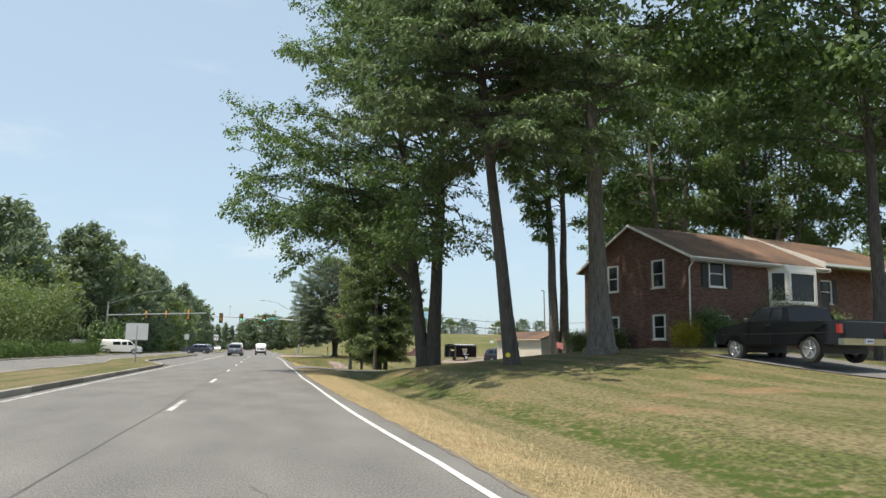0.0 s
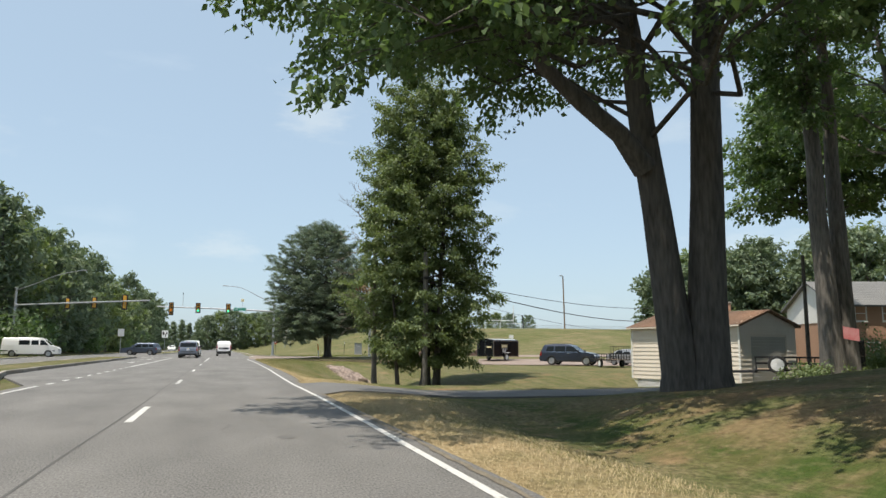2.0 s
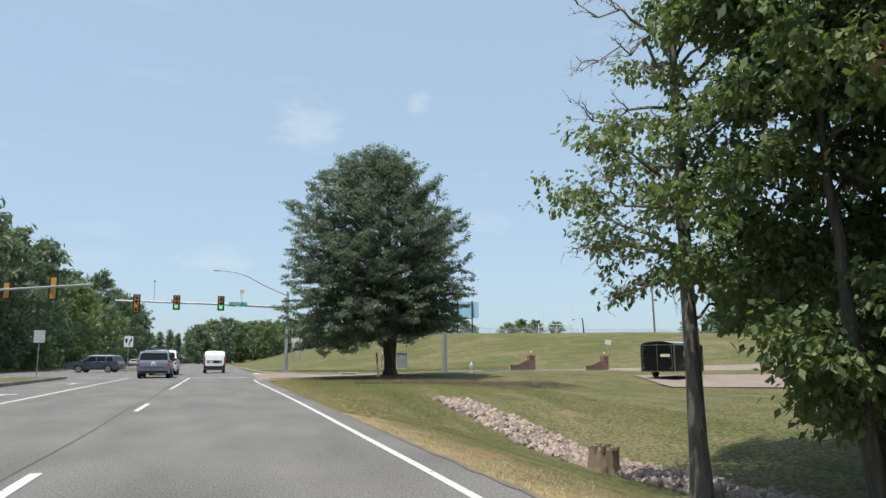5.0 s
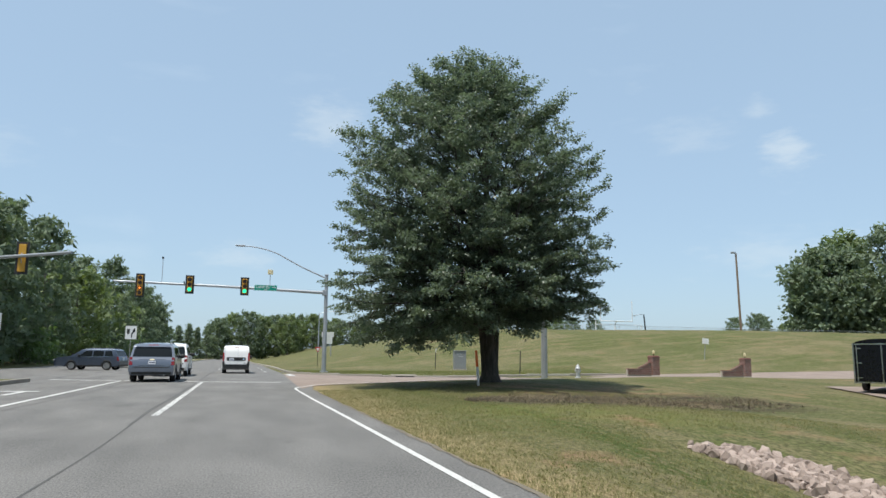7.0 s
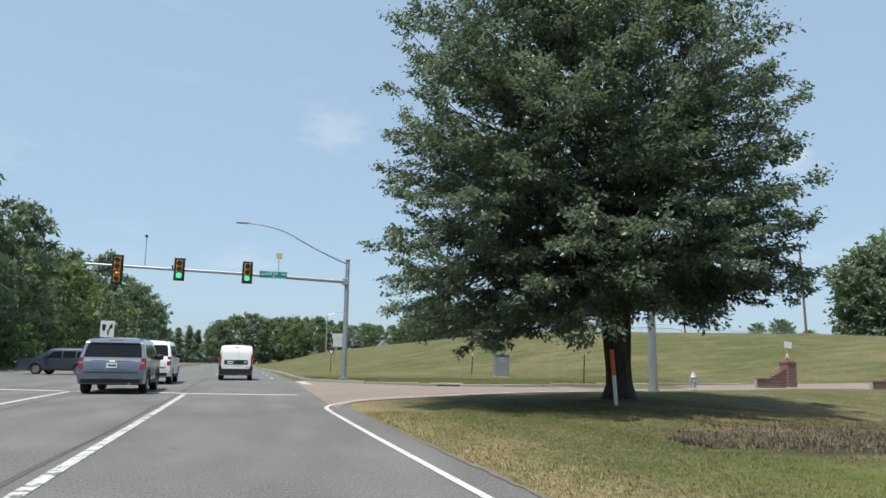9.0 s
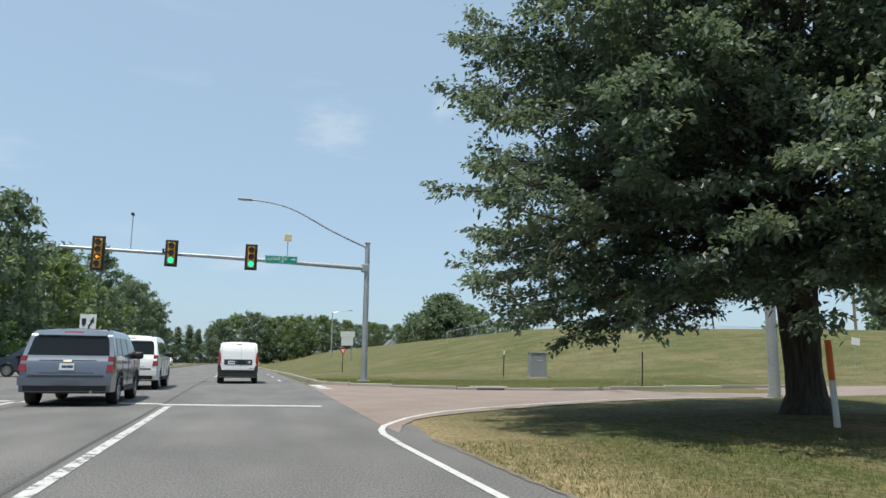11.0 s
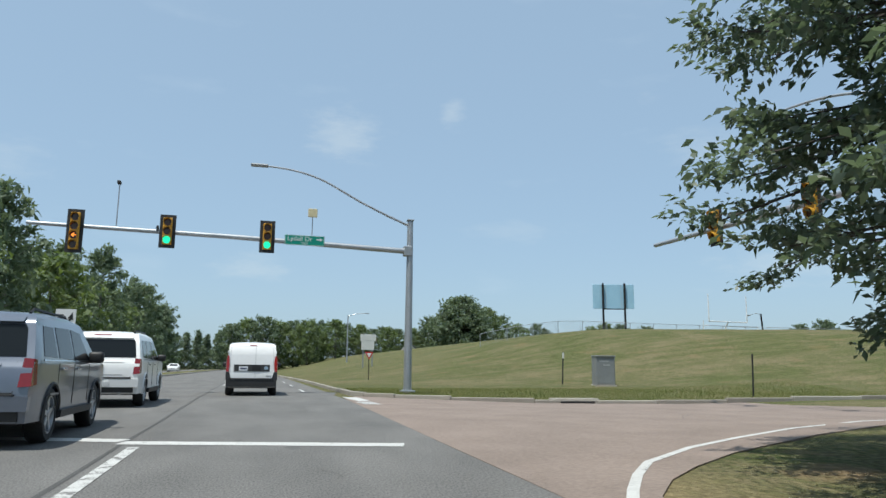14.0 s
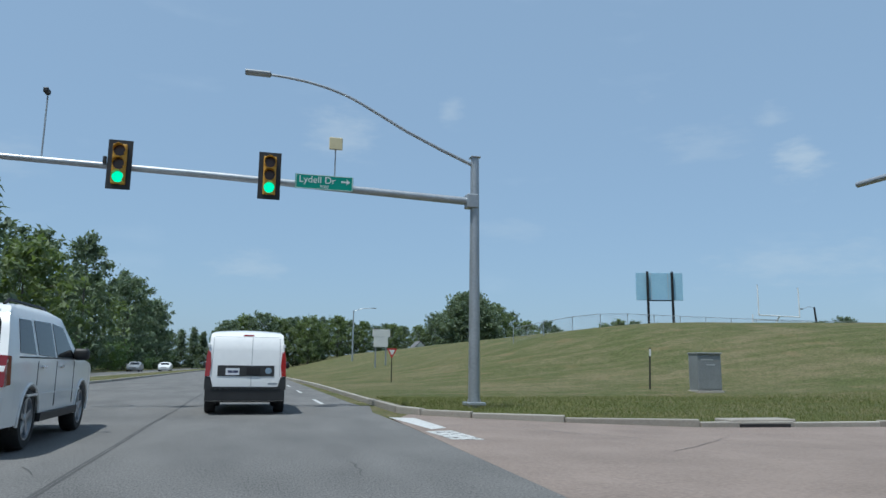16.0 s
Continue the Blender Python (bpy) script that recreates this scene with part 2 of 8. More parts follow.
    car_silver=mat("car_silver", (0.33, 0.34, 0.35), (0.40, 0.41, 0.42), 0.35, (0.8, 8), metal=0.5, coat=0.5),
    glass=glass_mat("dark_glass", (0.012, 0.015, 0.017)),
    pane=glass_mat("window_glass", (0.022, 0.024, 0.026)),
    chrome=mat("chrome", (0.65, 0.66, 0.68), (0.55, 0.56, 0.58), 0.18, (3, 20), metal=1.0),
    rim=mat("alloy_rim", (0.50, 0.51, 0.53), (0.42, 0.43, 0.45), 0.3, (4, 20), metal=0.8),
    tyre=mat("tyre", (0.018, 0.018, 0.018), (0.035, 0.034, 0.033), 0.85, (6, 40), 0.5, 0.3, 60),
    tail=mat("tail_lamp", (0.22, 0.010, 0.012), (0.16, 0.008, 0.010), 0.2, (4, 20), coat=0.5),
    tail_lit=mat("tail_lamp_lit", (0.30, 0.015, 0.012), (0.24, 0.012, 0.012), 0.2, (4, 20), coat=0.5, glow=((1.0, 0.10, 0.06), 0.02)),
    headlight=mat("headlight", (0.62, 0.64, 0.66), (0.5, 0.52, 0.54), 0.15, (4, 20), coat=0.6),
    wood=mat("weathered_wood", (0.16, 0.115, 0.08), (0.24, 0.18, 0.13), 0.9, (2, 20), 0.5, 0.5, 30, stretch=(1, 1, 0.2)),
    rock=mat("riprap_stone", (0.205, 0.158, 0.132), (0.375, 0.300, 0.260), 0.9, (1.5, 14), 0.5, 0.6, 20, per_object=0.45),
    hedge=mat("hedge_leaf", (0.045, 0.085, 0.030), (0.105, 0.160, 0.055), 0.55, (0.4, 3), 0.4, island=0.5, spec=0.2, translucent=(0.08, 0.15, 0.03)),
    bush_yellow=mat("bush_yellow", (0.22, 0.22, 0.02), (0.36, 0.31, 0.03), 0.6, (0.5, 4), island=0.5, translucent=(0.4, 0.36, 0.03)),
    blue_board=mat("board_blue", (0.30, 0.52, 0.68), (0.38, 0.60, 0.74), 0.5, (0.8, 6)),
    cream=mat("cream_board", (0.66, 0.58, 0.36), (0.58, 0.50, 0.30), 0.5, (2, 14)),
    plate=mat("number_plate", (0.66, 0.68, 0.72), (0.58, 0.60, 0.64), 0.5, (4, 20)),
    plate_ink=mat("plate_ink", (0.05, 0.06, 0.12), (0.07, 0.08, 0.14), 0.6),
    wire=mat("cable_black", (0.01, 0.01, 0.011), (0.02, 0.02, 0.021), 0.6),
    flag=mat("flag_red", (0.5, 0.10, 0.10), (0.6, 0.3, 0.3), 0.8, (4, 30)),
)


def grass_mat():
    """Lawn: green and straw-coloured by slow noise, drier beside the road, with mown stripes."""
    m = bpy.data.materials.new("lawn_grass")
    m.use_nodes = True
    n, l = m.node_tree.nodes, m.node_tree.links
    p = n["Principled BSDF"]
    p.inputs["Roughness"].default_value = 0.9
    p.inputs["Specular IOR Level"].default_value = 0.135
    co = n.new("ShaderNodeTexCoord")

    def tex(scale, detail=3.0, stretch=(1, 1, 1)):
        mp, t = n.new("ShaderNodeMapping"), n.new("ShaderNodeTexNoise")
        mp.inputs["Scale"].default_value = stretch
        l.new(co.outputs["Object"], mp.inputs["Vector"])
        l.new(mp.outputs["Vector"], t.inputs["Vector"])
        t.inputs["Scale"].default_value, t.inputs["Detail"].default_value = scale, detail
        return t.outputs["Fac"]

    def span(value, lo, hi):
        r = n.new("ShaderNodeMapRange")
        r.inputs["From Min"].default_value, r.inputs["From Max"].default_value = lo, hi
        l.new(value, r.inputs["Value"])
        return r.outputs["Result"]

    def blend(fac, a, b):
        x = n.new("ShaderNodeMix")
        x.data_type = 'RGBA'
        l.new(fac, x.inputs["Factor"])
        for sock, v in (("A", a), ("B", b)):
            if isinstance(v, tuple):
                x.inputs[sock].default_value = (*v, 1)
            else:
                l.new(v, x.inputs[sock])
        return x.outputs["Result"]

    def calc(op, a, b):
        x = n.new("ShaderNodeMath")
        x.operation, x.use_clamp = op, True
        for sock, v in zip(x.inputs, (a, b)):
            if isinstance(v, (int, float)):
                sock.default_value = v
            else:
                l.new(v, sock)
        return x.outputs[0]

    fine = tex(16, 8, (1.0, 0.5, 1))
    green = blend(span(fine, 0.36, 0.62), (0.046, 0.060, 0.019), (0.136, 0.150, 0.053))
    straw = blend(span(fine, 0.36, 0.62), (0.118, 0.098, 0.054), (0.275, 0.228, 0.130))
    dry = span(tex(0.22, 5, (1, 0.6, 1)), 0.40, 0.66)
    sep = n.new("ShaderNodeSeparateXYZ")
    l.new(co.outputs["Object"], sep.inputs[0])
    yard = span(sep.outputs["Y"], 112.0, 100.0)
    streak = calc('MULTIPLY', span(tex(1.5, 5, (1.0, 0.05, 1)), 0.45, 0.57), yard)
    front = span(sep.outputs["Y"], 40.0, 30.0)
    verge = n.new("ShaderNodeMapRange")
    verge.inputs["From Min"].default_value, verge.inputs["From Max"].default_value = 5.7, 4.0
    wob = n.new("ShaderNodeMath")
    wob.operation = 'MULTIPLY_ADD'
    l.new(tex(0.6, 4), wob.inputs[0])
    wob.inputs[1].default_value = 1.3
    l.new(sep.outputs["X"], wob.inputs[2])
    narrow = n.new("ShaderNodeMath")
    narrow.operation = 'MULTIPLY_ADD'
    l.new(span(sep.outputs["Y"], 46.0, 62.0), narrow.inputs[0])
    narrow.inputs[1].default_value = 0.55
    l.new(wob.outputs[0], narrow.inputs[2])
    l.new(narrow.outputs[0], verge.inputs["Value"])
    near = calc('MULTIPLY', calc('MULTIPLY', verge.outputs["Result"], span(sep.outputs["X"], -2.0, 0.0)), yard)
    mottle = span(tex(1.1, 6, (1.0, 0.55, 1)), 0.40, 0.64)
    tuft = span(tex(6.5, 6, (1.0, 0.6, 1)), 0.42, 0.60)
    fac = calc('ADD', calc('MULTIPLY', dry, 0.26), calc('MULTIPLY', streak, calc('ADD', calc('MULTIPLY', front, 0.34), 0.34)))
    fac = calc('ADD', fac, calc('MULTIPLY', mottle, 0.26))
    fac = calc('ADD', fac, calc('MULTIPLY', tuft, 0.30))
    fac = calc('SUBTRACT', fac, 0.07)
    hill = calc('SUBTRACT', 1.0, yard)
    fac = calc('SUBTRACT', fac, calc('MULTIPLY', hill, 0.17))
    mown = calc('MULTIPLY', span(tex(0.7, 6, (0.30, 1.6, 1)), 0.46, 0.56), 0.34)
    scorched = calc('MULTIPLY', span(tex(0.10, 6, (1.0, 1.4, 1)), 0.48, 0.58), 0.28)
    fac = calc('ADD', fac, calc('MULTIPLY', hill, calc('ADD', mown, scorched)))
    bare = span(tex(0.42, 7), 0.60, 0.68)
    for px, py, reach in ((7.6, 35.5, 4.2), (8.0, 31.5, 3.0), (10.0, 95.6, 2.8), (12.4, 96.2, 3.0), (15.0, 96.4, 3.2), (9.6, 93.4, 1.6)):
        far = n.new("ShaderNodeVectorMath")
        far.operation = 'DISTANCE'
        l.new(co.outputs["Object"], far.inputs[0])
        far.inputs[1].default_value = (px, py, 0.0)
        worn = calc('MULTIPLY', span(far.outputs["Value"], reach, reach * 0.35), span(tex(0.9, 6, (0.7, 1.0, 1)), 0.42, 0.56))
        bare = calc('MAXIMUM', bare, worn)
    damp = n.new("ShaderNodeMapRange")
    damp.inputs["From Min"].default_value, damp.inputs["From Max"].default_value = 0.55, 0.1
    away = n.new("ShaderNodeMath")
    away.operation = 'SUBTRACT'
    l.new(wob.outputs[0], away.inputs[0])
    away.inputs[1].default_value = 6.75
    size = n.new("ShaderNodeMath")
    size.operation = 'ABSOLUTE'
    l.new(away.outputs[0], size.inputs[0])
    l.new(size.outputs[0], damp.inputs["Value"])
    c = blend(fac, green, straw)
    hay = blend(span(fine, 0.3, 0.7), (0.245, 0.182, 0.098), (0.450, 0.345, 0.198))
    c = blend(calc('MULTIPLY', calc('MULTIPLY', damp.outputs["Result"], yard), calc('SUBTRACT', 1.05, tuft)), c, (0.060, 0.088, 0.020))
    c = blend(calc('MULTIPLY', near, calc('ADD', calc('MULTIPLY', span(tex(0.8, 5), 0.35, 0.6), 0.45), 0.55)), c, hay)
    patch = span(tex(0.16, 4), 0.42, 0.62)
    c = blend(calc('MULTIPLY', patch, 0.14), c, (0.05, 0.085, 0.022))
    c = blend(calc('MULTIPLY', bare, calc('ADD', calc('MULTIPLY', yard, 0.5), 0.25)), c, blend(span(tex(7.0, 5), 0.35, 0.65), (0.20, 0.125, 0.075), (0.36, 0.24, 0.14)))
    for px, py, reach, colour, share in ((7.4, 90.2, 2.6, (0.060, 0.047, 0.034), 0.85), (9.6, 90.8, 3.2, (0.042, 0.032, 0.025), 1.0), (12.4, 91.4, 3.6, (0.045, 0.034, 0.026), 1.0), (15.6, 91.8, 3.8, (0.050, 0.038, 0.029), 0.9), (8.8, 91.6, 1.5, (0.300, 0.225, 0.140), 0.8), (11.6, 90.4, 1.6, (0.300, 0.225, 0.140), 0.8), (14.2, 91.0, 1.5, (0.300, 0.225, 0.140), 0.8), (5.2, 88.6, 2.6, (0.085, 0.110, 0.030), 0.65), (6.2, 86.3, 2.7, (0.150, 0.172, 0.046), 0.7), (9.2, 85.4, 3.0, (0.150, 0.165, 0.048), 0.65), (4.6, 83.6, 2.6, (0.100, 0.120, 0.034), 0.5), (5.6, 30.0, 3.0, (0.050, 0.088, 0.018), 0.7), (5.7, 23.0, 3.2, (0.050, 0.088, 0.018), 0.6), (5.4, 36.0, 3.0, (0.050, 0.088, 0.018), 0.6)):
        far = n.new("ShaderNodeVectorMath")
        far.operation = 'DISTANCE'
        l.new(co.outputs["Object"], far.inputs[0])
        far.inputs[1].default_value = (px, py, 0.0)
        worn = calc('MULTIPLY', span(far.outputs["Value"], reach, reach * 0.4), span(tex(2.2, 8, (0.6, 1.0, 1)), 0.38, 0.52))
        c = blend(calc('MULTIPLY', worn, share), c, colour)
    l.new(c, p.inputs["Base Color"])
    bn = n.new("ShaderNodeBump")
    bn.inputs["Strength"].default_value, bn.inputs["Distance"].default_value = 1.0, 0.09
    l.new(tex(22, 8), bn.inputs["Height"])
    l.new(bn.outputs["Normal"], p.inputs["Normal"])
    return m



def worn_mat(name, cover):
    """Old road paint, chipped through to the asphalt."""
    m = mat(name, (0.62, 0.62, 0.60), (0.42, 0.415, 0.40), 0.75, (4, 45), 0.6, 0.2, 120)
    n, l = m.node_tree.nodes, m.node_tree.links
    p = n["Principled BSDF"]
    old = p.inputs["Base Color"].links[0].from_socket
    co, t = n.new("ShaderNodeTexCoord"), n.new("ShaderNodeTexNoise")
    t.inputs["Scale"].default_value, t.inputs["Detail"].default_value, t.inputs["Roughness"].default_value = 5.5, 8.0, 0.72
    l.new(co.outputs["Object"], t.inputs["Vector"])
    r, x = n.new("ShaderNodeMapRange"), n.new("ShaderNodeMix")
    r.inputs["From Min"].default_value, r.inputs["From Max"].default_value = cover, cover + 0.05
    l.new(t.outputs["Fac"], r.inputs["Value"])
    x.data_type = 'RGBA'
    l.new(r.outputs["Result"], x.inputs["Factor"])
    l.new(old, x.inputs["A"])
    x.inputs["B"].default_value = (0.15, 0.145, 0.138, 1)
    l.new(x.outputs["Result"], p.inputs["Base Color"])
    return m


M["paint"] = worn_mat("road_paint_chipped", 0.60)
M["worn"] = worn_mat("road_paint_worn", 0.51)
M["grass"] = grass_mat()


# ---- mesh helpers ----
def link_mesh(name, bm, material, smooth=None):
    me = bpy.data.meshes.new(name)
    bmesh.ops.recalc_face_normals(bm, faces=bm.faces)
    if smooth is not None:
        lim = radians(smooth)
        for f in bm.faces:
            f.smooth = True
        for e in bm.edges:
            e.smooth = len(e.link_faces) == 2 and e.calc_face_angle(0) < lim
    bm.to_mesh(me)
    bm.free()
    me.materials.append(material)
    return me


def part(name, bm, material, parent, label="", smooth=None):
    ob = new(name, link_mesh(name, bm, material, smooth))
    ob.parent = parent
    if label:
        tagged(ob, label)
    return ob


def thing(name, label, category, m=None, group="", kind=""):
    ob = new(name)
    ob.empty_display_size = 0.3
    ob.matrix_basis = m or Matrix()
    return tagged(ob, label, category, group, kind)


def solo(name, bm, material, label, category, m=None, group="", kind="", smooth=None):
    ob = new(name, link_mesh(name, bm, material, smooth))
    ob.matrix_basis = m or Matrix()
    return tagged(ob, label, category, group, kind)


def box(bm, c, s, m=None, bevel=0.0):
    r = bmesh.ops.create_cube(bm, size=1.0, matrix=(m or Matrix()) @ Matrix.Translation(c) @ Matrix.Diagonal((*s, 1)))
    if bevel:
        edges = list({e for v in r["verts"] for e in v.link_edges})
        bmesh.ops.bevel(bm, geom=edges, offset=bevel, segments=2, affect='EDGES', profile=0.5)
    return bm


def boxed(c, s, m=None, bevel=0.0):
    return box(bmesh.new(), c, s, m, bevel)


def pipe(bm, pts, radii, n=8, caps=True):
    """A tapered tube along points."""
    pts = [Vector(p) for p in pts]
    if isinstance(radii, (int, float)):
        radii = [radii] * len(pts)
    radii = [float(r) for r in radii]
    rings = []
    up = Vector((0.31, 0.17, 0.93))
    for i, p in enumerate(pts):
        d = (pts[min(i + 1, len(pts) - 1)] - pts[max(i - 1, 0)]).normalized()
        a = d.cross(up)
        if a.length < 0.05:
            a = d.cross(Vector((1, 0, 0)))
        a.normalize()
        b = d.cross(a)
        rings.append([bm.verts.new(p + radii[i] * (a * math.cos(k * math.tau / n) + b * math.sin(k * math.tau / n))) for k in range(n)])
    for r0, r1 in zip(rings, rings[1:]):
        for k in range(n):
            bm.faces.new((r0[k], r0[(k + 1) % n], r1[(k + 1) % n], r1[k]))
    if caps:
        bm.faces.new(rings[0])
        bm.faces.new(rings[-1])
    return bm


def piped(pts, radii, n=8):
    return pipe(bmesh.new(), pts, radii, n)


def slab(bm, poly, thick):
    """A flat polygon (list of 3D points) pushed along the vector thick."""
    thick = Vector(thick)
    a = [bm.verts.new(Vector(p)) for p in poly]
    b = [bm.verts.new(Vector(p) + thick) for p in poly]
    bm.faces.new(a)
    bm.faces.new(b[::-1])
    for i in range(len(a)):
        j = (i + 1) % len(a)
        bm.faces.new((a[i], b[i], b[j], a[j]))
    return bm


def slabbed(poly, thick):
    return slab(bmesh.new(), poly, thick)


def ngon(n, r, z=0.0, turn=0.0):
    return [(r * math.cos(turn + i * math.tau / n), r * math.sin(turn + i * math.tau / n), z) for i in range(n)]


def quads_object(name, verts, material, parent=None, label="", n=4):
    """Separate quads (or triangles) from an array of corner points, as one mesh."""
    verts = np.asarray(verts, np.float32).reshape(-1, 3)
    count = len(verts) // n
    me = bpy.data.meshes.new(name)
    me.vertices.add(len(verts))
    me.vertices.foreach_set("co", verts.ravel())
    me.loops.add(len(verts))
    me.loops.foreach_set("vertex_index", np.arange(len(verts), dtype=np.int32))
    me.polygons.add(count)
    me.polygons.foreach_set("loop_start", np.arange(0, len(verts), n, dtype=np.int32))
    me.polygons.foreach_set("loop_total", np.full(count, n, np.int32))
    me.update(calc_edges=True)
    me.materials.append(material)
    ob = new(name, me)
    ob.parent = parent
    if label:
        tagged(ob, label)
    return ob


def text_mesh(name, body, size, m, material, parent):
    cu = bpy.data.curves.new(name, 'FONT')
    cu.body, cu.size, cu.align_x, cu.align_y, cu.extrude = body, size, 'CENTER', 'CENTER', 0.002
    tmp = bpy.data.objects.new(name, cu)
    scene.collection.objects.link(tmp)
    me = bpy.data.meshes.new_from_object(tmp.evaluated_get(bpy.context.evaluated_depsgraph_get()))
    bpy.data.objects.remove(tmp)
    me.materials.clear()
    me.materials.append(material)
    ob = new(name, me)
    ob.parent = parent
    ob.matrix_basis = m
    return ob


# ---- the ground ----
def ease(v):
    v = min(max(v, 0.0), 1.0)
    return v * v * (3 - 2 * v)


def bell(v, c, w):
    return math.exp(-((v - c) / w) ** 2)


def dip(x, y):
    """How far the side street sags towards its storm drain."""
    return 0.19 * bell(x, 13.0, 6.5) * ease((y - 107) / 11) * (1 - ease((y - 121) / 8))


def ground_z(x, y):
    """Height of the ground: level road, ditch, house knoll and the grassed hill beyond the side street."""
    if x < 1.9:
        z = -0.07
        if x < -19.5:
            z += 0.25 * ease((-19.5 - x) / 6)
        return z
    off = ease((x - 1.9 - 0.34 * ease((y - 50) / 5) * (1 - ease((y - 94) / 5)) - 0.32 * (1 - ease((y - 7) / 9))) / 1.0)
    knoll = (1.12 * ease((x - 5.0) / 15.0) * (1 - ease((y - 35) / 10)) + 0.45 * ease((x - 5.0) / 4.0) * (1 - ease((y - 28) / 16))) * (0.36 + 0.64 * ease((y - 11) / 15))
    ditch = -0.38 * bell(x, 5.2, 1.5) * (1 - ease((y - 36) / 6)) * 1.0
    hollow = -1.45 * math.exp(-((x - 9.0) / 4.2) ** 2) * ease((y - 50) / 9) * (1 - ease((y - 72) / 14))
    hollow -= 0.35 * ease((x - 8) / 8) * ease((y - 48) / 8) * (1 - ease((y - 92) / 14))
    hollow -= 0.85 * math.exp(-((x - 20.2) / 4.5) ** 2 - ((y - 57.5) / 5.0) ** 2)
    hollow -= 0.24 * ease((x - 2.6) / 4.0) * ease((y - 38.5) / 5.0) * (1 - ease((y - 49) / 7))
    hill = 4.9 * ease((x - 3.0) / 30.0) * ease((y - 127.5 + min(0.42 * max(x - 20, 0), 16.0)) / 36.0)
    hill += 0.22 * ease((x - 6) / 10) * ease((y - 88) / 8) * (1 - ease((y - 104) / 5))
    hill += 0.19 * math.exp(-((x - 25.0) / 7.0) ** 2 - ((y - 107.3) / 2.0) ** 2)
    hill += 0.20 * math.exp(-((x - 10.2) / 3.4) ** 2 - ((y - 98.0) / 3.0) ** 2)
    return -0.07 + off * (0.075 + knoll + ditch + hollow + hill - dip(x, y))


def axis_steps(stops):
    out = [stops[0][0]]
    for (a, step), (b, _) in zip(stops, stops[1:]):
        k = max(1, round((b - a) / step))
        out += [a + (b - a) * i / k for i in range(1, k + 1)]
    return out


gx = axis_steps([(-2600, 400), (-600, 80), (-120, 12), (-30, 4), (2.0, 0.45), (32, 2.0), (90, 8), (200, 60), (800, 400), (2600, 1)])
gy = axis_steps([(-900, 200), (-100, 14), (-16, 1.0), (130, 2.5), (190, 10), (330, 60), (900, 400), (3300, 1)])
gv = [(x, y, ground_z(x, y) + 0.02 * noise.noise((x * 0.5, y * 0.5, 0)) * (x > 3)) for y in gy for x in gx]
nx = len(gx)
gf = [(j * nx + i, j * nx + i + 1, (j + 1) * nx + i + 1, (j + 1) * nx + i) for j in range(len(gy) - 1) for i in range(nx - 1)]
gm = bpy.data.meshes.new("ground")
gm.from_pydata(gv, [], gf)
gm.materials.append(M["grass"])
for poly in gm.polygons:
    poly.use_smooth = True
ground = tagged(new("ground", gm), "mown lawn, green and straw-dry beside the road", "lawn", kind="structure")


# ---- roads ----
def sheet(name, poly, material, label, category, z=0.0, thick=0.12, kind="structure"):
    return solo(name, slabbed([(x, y, z) for x, y in poly], (0, 0, -thick)), material, label, category, kind=kind)


sheet("road", [(-5.95, -160), (2.42, -160), (2.42, 6), (2.32, 10), (2.1, 18), (2.1, 50), (2.36, 54), (2.42, 60), (2.44, 88), (2.5, 97.6), (2.75, 99.5), (2.75, 123), (3.3, 127), (3.3, 145), (2.2, 190), (2.2, 700), (-8.75, 700), (-8.75, 137), (-5.95, 137)],
      M["asphalt"], "grey worn asphalt carriageway with tar seams", "road")
sheet("road_turn_lane", [(-5.95, 48), (-5.95, 137), (-18.6, 137), (-18.6, -160), (-10.3, -160), (-10.3, 50), (-12.2, 62), (-12.2, 106), (-9.0, 106), (-9.0, 58), (-6.0, 49)],
      M["asphalt"], "grey asphalt turn lane and opposite carriageway", "road", z=-0.003)
sheet("road_far", [(-18.6, 137), (-8.75, 137), (-8.75, 150), (-12.0, 150), (-12.0, 700), (-18.6, 700)], M["asphalt"], "grey asphalt opposite carriageway", "road", z=-0.003)
sheet("side_road_west", [(-30, 107), (-18.6, 107), (-18.6, 119), (-30, 119)], M["asphalt"], "grey asphalt side street", "road", z=-0.005)


# The side street of pale concrete: its near edge sweeps out of the main road, its far edge is kerbed.
near_edge = [(2.2, 98.4), (2.55, 99.7), (3.3, 101.1), (4.2, 102.1), (5.7, 103.4), (8.6, 105.2), (13.3, 107.2), (18, 108.2), (26, 108.8), (60, 109), (150, 109)]
far_edge = [(150, 119.5), (60, 119.5), (26, 119.3), (14, 119.0), (9.3, 119.1), (6.5, 119.9), (4.6, 121.0), (3.5, 122.2)]


def strip(name, left, right, material, label, category, z, thick=0.06, kind="structure"):
    bm = bmesh.new()
    rows = [[bm.verts.new((x, y, zz)) for (x, y), zz in ((a, z), (b, z), (b, z - thick), (a, z - thick))] for a, b in zip(left, right)]
    for r, s in zip(rows, rows[1:]):
        for i in range(4):
            bm.faces.new((r[i], r[(i + 1) % 4], s[(i + 1) % 4], s[i]))
    bm.faces.new(rows[0])
    bm.faces.new(rows[-1])
    return solo(name, bm, material, label, category, kind=kind)


def rise(x, y):
    return max(0.006, ground_z(x, y) + 0.02 + dip(x, y)) - dip(x, y)


